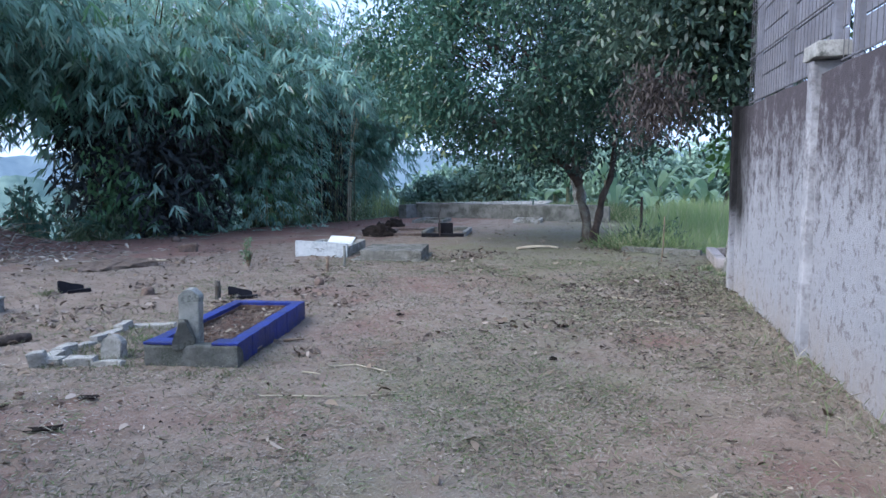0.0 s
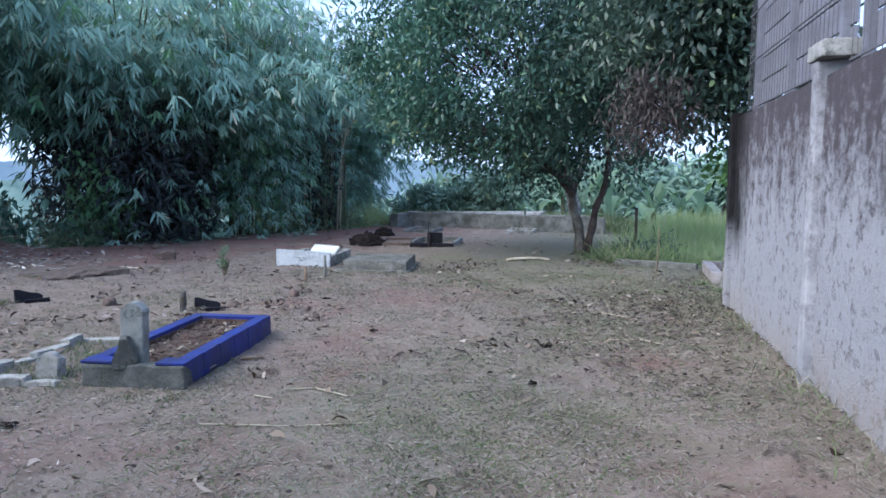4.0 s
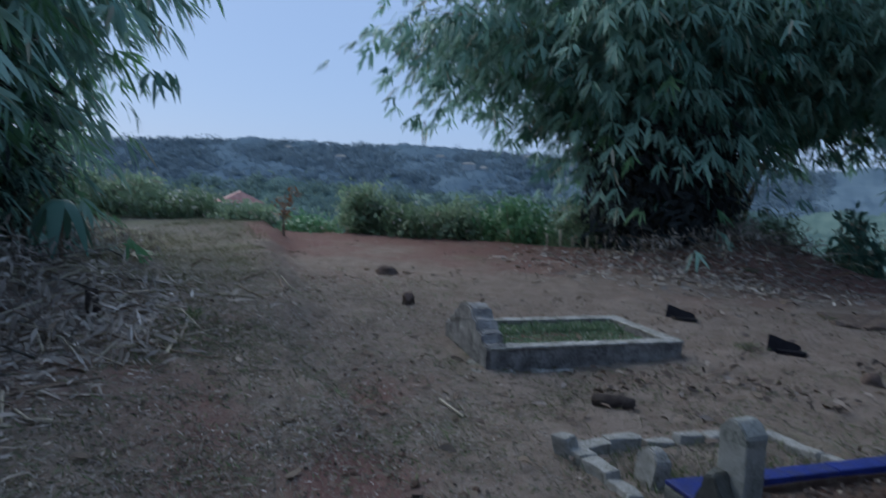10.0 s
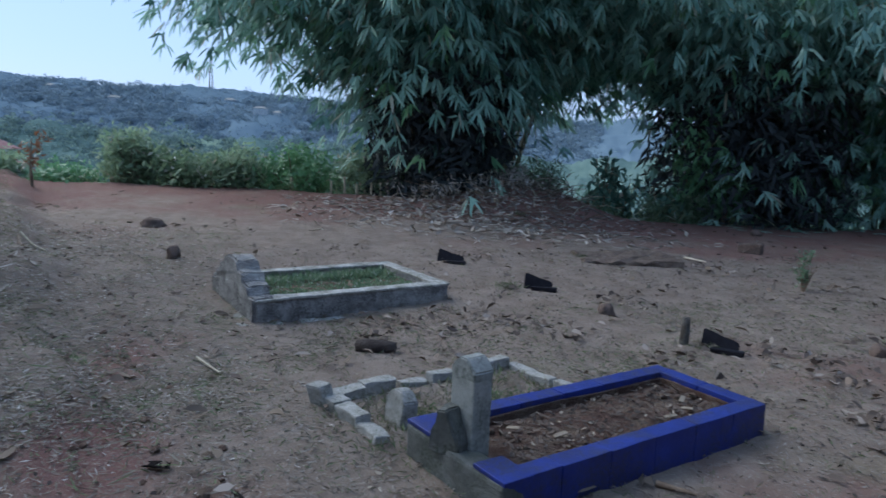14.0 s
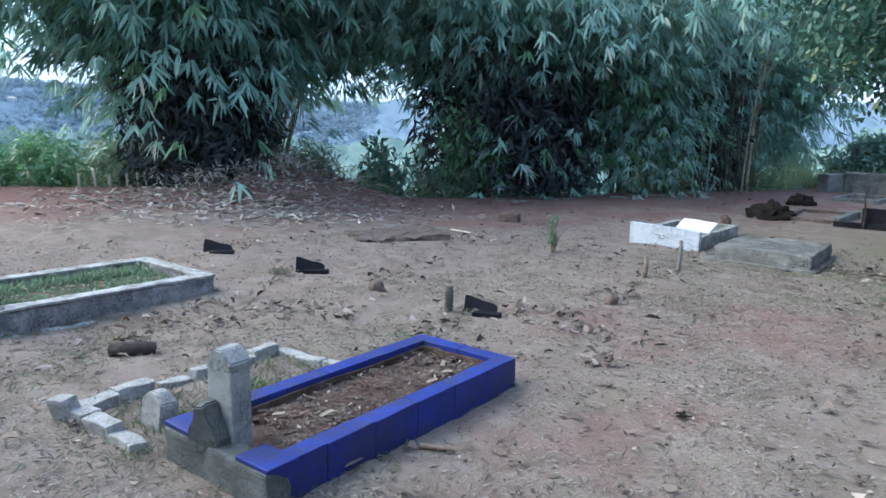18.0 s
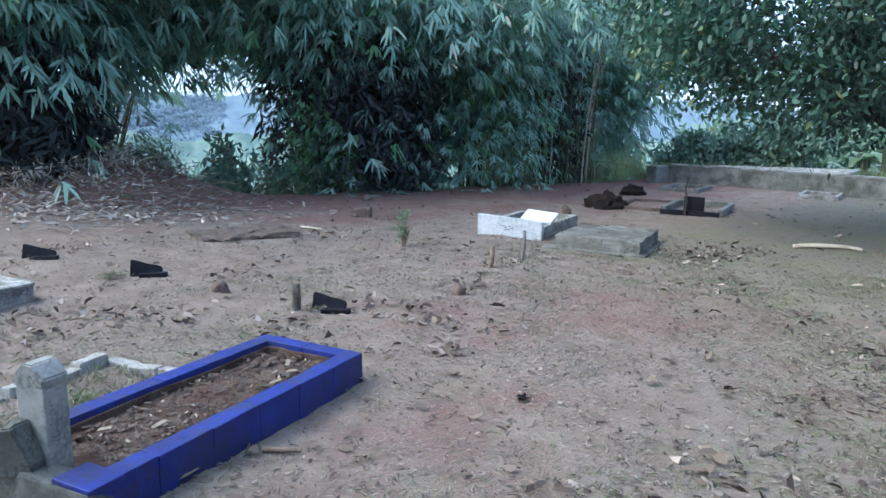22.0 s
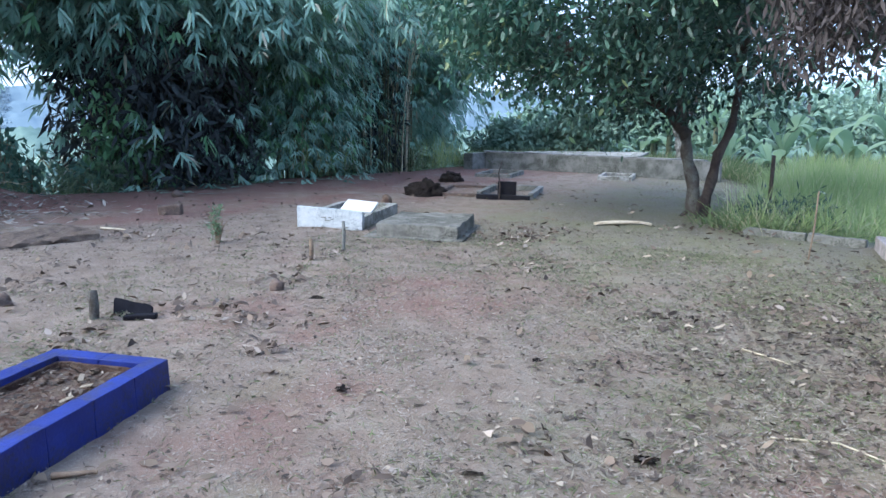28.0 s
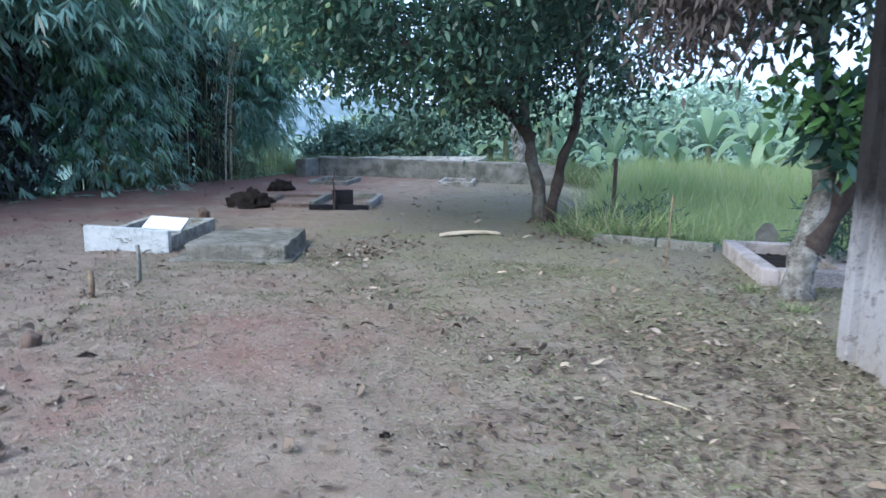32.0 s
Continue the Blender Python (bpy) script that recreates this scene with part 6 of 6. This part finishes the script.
# ---- grass, litter ----
def scatter(n, x0, x1, y0, y1, weight, r):
    """Random places in a box, kept where weight(x, y) says so."""
    x, y = r.uniform(x0, x1, n), r.uniform(y0, y1, n)
    keep = r.uniform(0, 1, n) < weight(x, y)
    return x[keep], y[keep]


def blades(name, n, box, weight, length, width, mat, label, seed, lean=0.7):
    r = np.random.default_rng(seed)
    x, y = scatter(n, *box, weight, r)
    m = len(x)
    p = np.stack([x, y, ground_z(x, y) - 0.004], 1)
    d = unit(np.stack([r.normal(0, lean, m), r.normal(0, lean, m), np.ones(m)], 1))
    s = unit(np.cross(d, r.normal(0, 1, (m, 3))))
    v, f = leaf_quads(p, d, s, r.uniform(*length, m), r.uniform(*width, m), 0.1, 0.15)
    return tagged(mesh_object(name, v, f, mat), label, "grass", kind="stuff")


def turf(x, y):
    bank = -(y - (3.4 + (x + 3.0) * 0.291))
    w = np.maximum(0.35 + 0.65 * smoothstep(-6.5, -1.5, x), 1.1 * smoothstep(0.2, 1.0, bank))
    w = w * (0.55 + 0.9 * hills(x, y, 1.9)) * (1 - 0.55 * smoothstep(-0.9, 0.9, x + 0.2 * (y - 4)) * smoothstep(9, 6, y))
    red = np.exp(-((x + 3.4) ** 2 / 4 + (y - 8.0) ** 2 / 5)) + np.exp(-((x + 3.0) ** 2 / 1.1 + (y - 6.2) ** 2 / 2.6)) + np.exp(-((x + 3.0) ** 2 / 1.6 + (y - 3.4) ** 2 / 0.9))
    return np.clip(w * (1 - 0.8 * np.clip(red, 0, 1)), 0.03, 1)


blades("dry_grass", 420000, (-6.5, 1.2, 1.0, 12.0), turf, (0.025, 0.075), (0.003, 0.007), L_STRAW, "short trodden dry grass with green tufts", 1, 1.9)
blades("dry_grass", 130000, (-13.5, -1.0, -1.0, 22.0), lambda x, y: 0.6 * turf(x, y) * np.maximum(smoothstep(2.0, 5.5, x - np.interp(y, EDGE_Y, EDGE_X)), smoothstep(2.2, 0.8, y - 0.291 * x)), (0.03, 0.07), (0.005, 0.010), L_STRAW, "short trodden dry grass with green tufts", 2, 1.8)
blades("bank_grass", 70000, (-15.6, -4.0, -2.0, 3.2), lambda x, y: smoothstep(0.2, 0.9, 3.4 + (x + 3.0) * 0.291 - y) * smoothstep(-4.5, -8.0, x) * np.clip(0.5 + 0.8 * hills(x, y, 1.8), 0.1, 1), (0.03, 0.10), (0.005, 0.011), L_BANKGRASS, "short olive grass on the bank", 17, 1.3)
blades("wall_grass", 9000, (-0.8, 1.9, 1.0, 10.2), lambda x, y: np.exp(-((x - (0.02 + (9.65 - y) * 0.2035) + 0.12) / 0.16) ** 2), (0.06, 0.22), (0.005, 0.010), L_STRAW, "dry grass tufts along the foot of the wall", 3, 0.8)
blades("tall_grass", 75000, (-2.6, 9.0, 13.8, 24.0), lambda x, y: smoothstep(13.7, 14.6, y - 0.12 * x) * smoothstep(-2.5, -1.5, x + 0.1 * (y - 14)) * np.clip(0.55 + 0.9 * hills(x, y, 1.7), 0.12, 1), (0.3, 0.95), (0.005, 0.012), L_TALLGRASS, "tall bright green meadow grass", 4, 0.55)
blades("edge_weeds", 9000, (-2.6, 0.4, 13.6, 16.5), lambda x, y: np.exp(-((x + 1.9 - 0.1 * (y - 14)) / 0.45) ** 2) * smoothstep(13.5, 14.0, y), (0.15, 0.55), (0.008, 0.02), L_GRASS, "dark green weeds at the meadow edge", 14, 0.8)
blades("reeds", 5200, (-14.0, -10.5, 15.6, 22.5), lambda x, y: np.exp(-((x - np.interp(y, EDGE_Y, EDGE_X) - 0.1) / 0.4) ** 2) * (np.exp(-((y - 16.6) / 0.8) ** 2) + np.exp(-((y - 21.3) / 0.9) ** 2)), (0.5, 1.6), (0.008, 0.018), L_TALLGRASS, "tall thin yellow-green reeds at the terrace edge", 15, 0.22)
blades("green_turf", 60000, (-3.6, 0.9, 1.8, 6.2), lambda x, y: np.exp(-((x + 1.3) ** 2 / 0.9 + (y - 4.2) ** 2 / 0.5)) * (0.5 + 0.6 * hills(x, y, 2.3)), (0.02, 0.06), (0.003, 0.006), L_GRASS, "patch of short green grass in trodden earth", 12, 1.4)
blades("meadow_grass", 30000, (-2.2, 9.0, 17.5, 24.5), lambda x, y: 0.4 + 0.6 * smoothstep(17.5, 19.5, y), (0.6, 1.35), (0.008, 0.018), L_TALLGRASS, "tall seeding grass at the back of the meadow", 11, 0.3)
blades("edge_grass", 26000, (-19.0, -10.0, -4.0, 25.0), lambda x, y: np.exp(-((x - np.interp(y, EDGE_Y, EDGE_X) + 0.6) / 0.7) ** 2), (0.12, 0.5), (0.008, 0.018), L_GRASS, "wild grass along the edge of the terrace", 5, 0.6)
blades("far_grass", 14000, (-11.5, -3.0, 22.2, 25.5), lambda x, y: 1.0 + 0 * x, (0.3, 0.8), (0.010, 0.022), L_GRASS, "wild grass behind the low wall", 6, 0.5)


def litter(name, n, box, weight, length, width, mat, label, seed, lift=0.012, flat=False):
    r = np.random.default_rng(seed)
    x, y = scatter(n, *box, weight, r)
    m = len(x)
    p = np.stack([x, y, ground_z(x, y) + lift + r.uniform(0, 0.015, m)], 1)
    a = r.uniform(0, 2 * np.pi, m)
    d = unit(np.stack([np.cos(a), np.sin(a), r.normal(0, 0.22, m)], 1))
    s = unit(np.cross(d, np.stack([r.normal(0, 0.4, m), r.normal(0, 0.4, m), np.ones(m)], 1)))
    shape = leaf_quads if flat else blade_quads
    v, f = shape(p, d, s, r.uniform(*length, m) * 0.85, r.uniform(*width, m) * 0.85, r.uniform(-0.6, 0.6, m)[:, None], 0.0)
    v[:, 2] = np.maximum(v[:, 2], ground_z(v[:, 0], v[:, 1]) + 0.003)
    return tagged(mesh_object(name, v, f, mat), label, "fallen leaves", kind="stuff")


inside = lambda x, y: (x > np.interp(y, EDGE_Y, EDGE_X) + 0.3) * 1.0
litter("fallen_leaves", 4200, (-14.0, 1.0, -1.0, 21.0), lambda x, y: inside(x, y) * (0.35 + 0.5 * hills(x, y, 1.2)), (0.06, 0.17), (0.025, 0.06), L_LITTER, "scattered dry curled leaves", 1)
litter("fallen_leaves", 12000, (-3.2, 0.8, 5.5, 12.5), lambda x, y: np.exp(-((x + 0.5) ** 2 / 1.4 + (y - 8.8) ** 2 / 5)), (0.03, 0.09), (0.012, 0.035), L_DARKLITTER, "dark fallen leaves gathered by the wall", 2)
litter("bamboo_litter", 9000, (-14.5, -9.5, 4.0, 11.0), lambda x, y: inside(x, y) * np.exp(-((x + 11.9) ** 2 / 2.4 + (y - 7.2) ** 2 / 4.5)), (0.10, 0.28), (0.02, 0.05), L_HUSK, "drift of dry bamboo leaves and sheaths", 3, 0.02)
litter("bamboo_litter", 26000, (-9.5, -2.0, -2.5, 2.6), lambda x, y: np.exp(-((y - 0.15 + 0.08 * (x + 5)) ** 2 / 0.7)) * smoothstep(-8.6, -5.8, x) * smoothstep(-2.0, -3.8, x), (0.05, 0.19), (0.008, 0.026), L_HUSK, "thick dry bamboo litter below the thicket", 4, 0.02)
litter("bamboo_sheaths", 2600, (-9.5, -3.0, -1.8, 2.2), lambda x, y: np.exp(-((y - 0.1 + 0.16 * (x + 5)) ** 2 / 0.55)) * smoothstep(-8.2, -5.8, x) * smoothstep(-3.0, -4.2, x), (0.16, 0.36), (0.02, 0.045), L_HUSK, "large pale dry bamboo sheaths in the litter", 16, 0.035)
litter("leaf_crumbs", 16000, (-9.0, 1.0, 1.5, 13.0), lambda x, y: 0.7 + 0 * x, (0.02, 0.05), (0.01, 0.025), L_DARKLITTER, "small dark leaf crumbs on trodden grass", 5, 0.006)
litter("fallen_leaves", 1300, (-10.5, -2.5, 2.5, 13.0), lambda x, y: np.clip(0.15 + 1.6 * hills(x, y, 1.3) ** 2, 0, 1), (0.07, 0.14), (0.03, 0.06), L_CURL, "curled dry tan leaves among the graves", 8, 0.022)
litter("straw", 8000, (-10.0, -3.0, -0.5, 3.6), lambda x, y: 0.8 + 0.4 * hills(x, y, 1.6), (0.05, 0.16), (0.004, 0.010), L_STRAW, "dry grass stalks trodden flat on the bank", 9, 0.008)
litter("straw", 95000, (-4.8, 1.3, 1.2, 9.5), lambda x, y: np.clip(0.55 + 0.7 * hills(x, y, 2.0), 0.15, 1), (0.016, 0.055), (0.004, 0.009), L_CHAFF, "pale bits of dry straw in trodden grass", 13, 0.004, True)
litter("straw", 70000, (-10.5, -2.4, -0.6, 4.2), lambda x, y: np.clip(0.5 + 0.8 * hills(x, y, 1.7), 0.1, 1) * smoothstep(5.0, 3.0, y - 0.15 * x) * smoothstep(-2.4, -3.8, x), (0.02, 0.07), (0.005, 0.011), L_HUSK, "pale bits of dry straw and leaf on the bank", 19, 0.004, True)
litter("straw", 9000, (-9.0, 1.0, 1.0, 14.0), lambda x, y: 0.6 + 0.4 * hills(x, y, 1.6), (0.05, 0.14), (0.003, 0.007), L_STRAW, "short lengths of dry straw on the earth", 7, 0.008)
litter("fallen_leaves", 260, (-7.5, -5.6, 10.6, 13.2), lambda x, y: np.exp(-((x + 4.6) ** 2 / 0.3 + (y - 11.9) ** 2 / 0.6)) + 0.1, (0.08, 0.18), (0.04, 0.08), L_LITTER, "dry leaves heaped beside a grave slab", 6)


# ---- the far country ----
def haze_material(name, a, b, scale):
    m = Nodes(name)
    col = m.mix(m.ramp(m.noise(scale, 6.0, 0.7), 0.35, 0.65), a, b)
    return m.finish(col, 1.0, 0.0)


# the haze of distance is put into these base colours, bluer farther out
H_NEAR = haze_material("haze_tinted_valley_woods", (0.075, 0.125, 0.115), (0.125, 0.185, 0.165), 0.09)
H_FAR = haze_material("haze_tinted_ridge_woods", (0.105, 0.155, 0.19), (0.128, 0.182, 0.22), 0.03)


def ridge(name, dist, a0, a1, base, top, rough_k, mat, seed, label):
    """A wooded ridge round the west side, its skyline broken by crowns."""
    n, rows = 900, 26
    ang = np.radians(np.linspace(a0, a1, n))
    r = np.random.default_rng(seed)
    sky = top(np.degrees(ang)) + rough_k * (np.sin(ang * 23 + seed) * 0.5 + np.sin(ang * 51 + 2 * seed) * 0.35)
    crowns = r.normal(0, 1, (rows, n))
    for k, m in ((3, 1), (3, 1), (2, 1)):
        crowns = sum(np.roll(crowns, q, 1) for q in range(-k, k + 1)) / (2 * k + 1)
        crowns = sum(np.roll(crowns, q, 0) for q in range(-m, m + 1)) / (2 * m + 1)
    crowns = crowns / crowns.std() * 0.42 + r.normal(0, 0.12, (rows, n))
    verts = []
    for k in range(rows):
        t = k / (rows - 1)
        d = dist * (1 + 0.4 * t) + crowns[k] * dist * 0.004
        z = base + (sky - base) * t ** 0.8 + rough_k * (crowns[k] + 0.4)
        verts.append(np.stack([-np.sin(ang) * d, np.cos(ang) * d, z], 1))
    i, j = np.meshgrid(np.arange(rows - 1), np.arange(n - 1), indexing="ij")
    faces = np.stack([i * n + j, i * n + j + 1, (i + 1) * n + j + 1, (i + 1) * n + j], -1).reshape(-1, 4)
    return tagged(mesh_object(name, np.concatenate(verts), faces, mat), label, "hills", kind="structure")


def crown_cover(name, n, per, dist, a0, a1, base, top, size, leaf, mat, seed, label):
    """Tree crowns standing over a ridge: masses of small leaf clumps in one mesh."""
    r = np.random.default_rng(seed)
    ang, t = np.radians(r.uniform(a0, a1, n)), r.uniform(0, 1, n) ** 0.6
    d = dist * (1 + 0.4 * t)
    z = base + (top(np.degrees(ang)) - base) * t ** 0.8
    rad = r.uniform(*size, n) * (1 + 0.9 * (r.uniform(0, 1, n) > 0.92))
    centre = np.stack([-np.sin(ang) * d, np.cos(ang) * d, z + 1.2 + rad * 0.5], 1)
    m = n * per
    p = np.repeat(centre, per, 0) + unit(r.normal(0, 1, (m, 3))) * (np.repeat(rad, per) * r.uniform(0.3, 1, m) ** 0.5)[:, None] * np.array([1.0, 1.0, 0.8])
    way = unit(r.normal(0, 1, (m, 3)))
    side = unit(np.cross(way, r.normal(0, 1, (m, 3))))
    long = r.uniform(*leaf, m)
    v, f = leaf_quads(p, way, side, long, long * 0.7)
    return tagged(mesh_object(name, v, f, mat), label, "far woods", kind="stuff")


# haze tint in the crown colours; the translucency flattens their shading
H_CROWN = leaf_material("haze_tinted_far_crown", (0.135, 0.20, 0.25), (0.21, 0.285, 0.34), (0.17, 0.245, 0.28), 0.2, 0.4, 1.0, 0.012)
H_LOWCROWN = leaf_material("haze_tinted_valley_crown", (0.10, 0.165, 0.165), (0.185, 0.265, 0.245), (0.19, 0.275, 0.235), 0.2, 0.35, 1.0, 0.05)
far_top = lambda a: 27 + 12 * np.exp(-((a - 98) / 22) ** 2) - 6 * np.exp(-((a - 62) / 18) ** 2)
low_top = lambda a: -9 + 5 * np.sin(np.radians(a * 4.2)) + 9 * np.exp(-((a - 55) / 18) ** 2)
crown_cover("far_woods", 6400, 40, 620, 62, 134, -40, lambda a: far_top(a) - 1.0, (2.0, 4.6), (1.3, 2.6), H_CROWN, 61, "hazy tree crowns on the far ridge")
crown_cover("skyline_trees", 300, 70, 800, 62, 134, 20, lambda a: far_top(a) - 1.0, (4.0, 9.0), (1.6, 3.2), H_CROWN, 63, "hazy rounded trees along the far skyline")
crown_cover("haze_tinted_valley_woods", 700, 50, 240, 76, 134, -34, low_top, (2.0, 4.0), (0.9, 1.8), H_LOWCROWN, 62, "hazy tree crowns on the lower slopes")
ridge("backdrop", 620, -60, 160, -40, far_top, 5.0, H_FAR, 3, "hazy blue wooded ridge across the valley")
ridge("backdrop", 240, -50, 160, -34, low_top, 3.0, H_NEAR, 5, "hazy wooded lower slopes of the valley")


def far_house(x, y, z, w, d, h, turn, label, roof=None):
    g = thing("house", pose(x, y, z, 0, 0, turn), label, "house")
    part("wall", rough_block(w, d, h, (0, 0, -3.0), 0, 0.0, 0, 0.0), M_WHITE, g)
    bm = bmesh.new()
    e = 0.6
    pts = [(-w / 2 - e, -d / 2 - e, h - 3), (w / 2 + e, -d / 2 - e, h - 3), (w / 2 + e, d / 2 + e, h - 3), (-w / 2 - e, d / 2 + e, h - 3), (-w / 4, 0, h - 1.0), (w / 4, 0, h - 1.0)]
    vs = [bm.verts.new(p) for p in pts]
    for f in ((0, 1, 5, 4), (1, 2, 5), (2, 3, 4, 5), (3, 0, 4), (3, 2, 1, 0)):
        bm.faces.new([vs[i] for i in f])
    part("roof", bm, roof or rough_material("clay_roof_tiles", (0.30, 0.15, 0.135), (0.38, 0.22, 0.20), (0.22, 0.13, 0.12), 1.0, 0.3), g, "hip roof" if roof else "red tiled hip roof")


far_house(-130, -36.0, -5.9, 9.5, 7, 5.2, 20, "white house with a red tiled roof below the terrace")
far_house(-765, 17, 16, 14, 9, 7, 80, "far white house with a pale roof on the ridge", M_CONCRETE)
far_house(-850, -131, 35, 22, 8, 5, 100, "far long pale building on the ridge", M_PALE)


for ang, up, wide in ((80.5, 0.70, 9), (84.0, 0.86, 12), (87.5, 0.60, 8), (91.0, 0.80, 11), (94.2, 0.90, 9), (99.0, 0.72, 12), (103.0, 0.88, 10)):
    dist, a = 620 * (1 + 0.4 * up), math.radians(ang)
    far_house(-math.sin(a) * dist, math.cos(a) * dist, -40 + 70 * up ** 0.8 + 7.0, wide, 8, 6, ang, "far pale house among trees on the ridge", M_PALE)


def mast():
    g = thing("radio_mast", pose(-866, -36, 37), "slender lattice radio mast on the far ridge", "mast")
    h, w = 36.0, 2.2
    for sx in (-1, 1):
        for sy in (-1, 1):
            v, f = tube([(sx * w, sy * w, -8), (sx * w * 0.7, sy * w * 0.7, h * 0.5), (sx * w * 0.4, sy * w * 0.4, h)], [0.6, 0.5, 0.4], 4)
            mesh_object("leg", v, f, M_CONCRETE, g)
    br = []
    for k in range(10):
        z, q = h * k / 10, w * (1 - 0.06 * k)
        br.append(tube([(-q, -q, z), (0, 0, z + 1.2), (q, q, z + 2.4)], [0.3] * 3, 3))
        br.append(tube([(q, -q, z), (0, 0, z + 1.2), (-q, q, z + 2.4)], [0.3] * 3, 3))
    v, f = joined(br)
    mesh_object("bracing", v, f, M_CONCRETE, g)


mast()
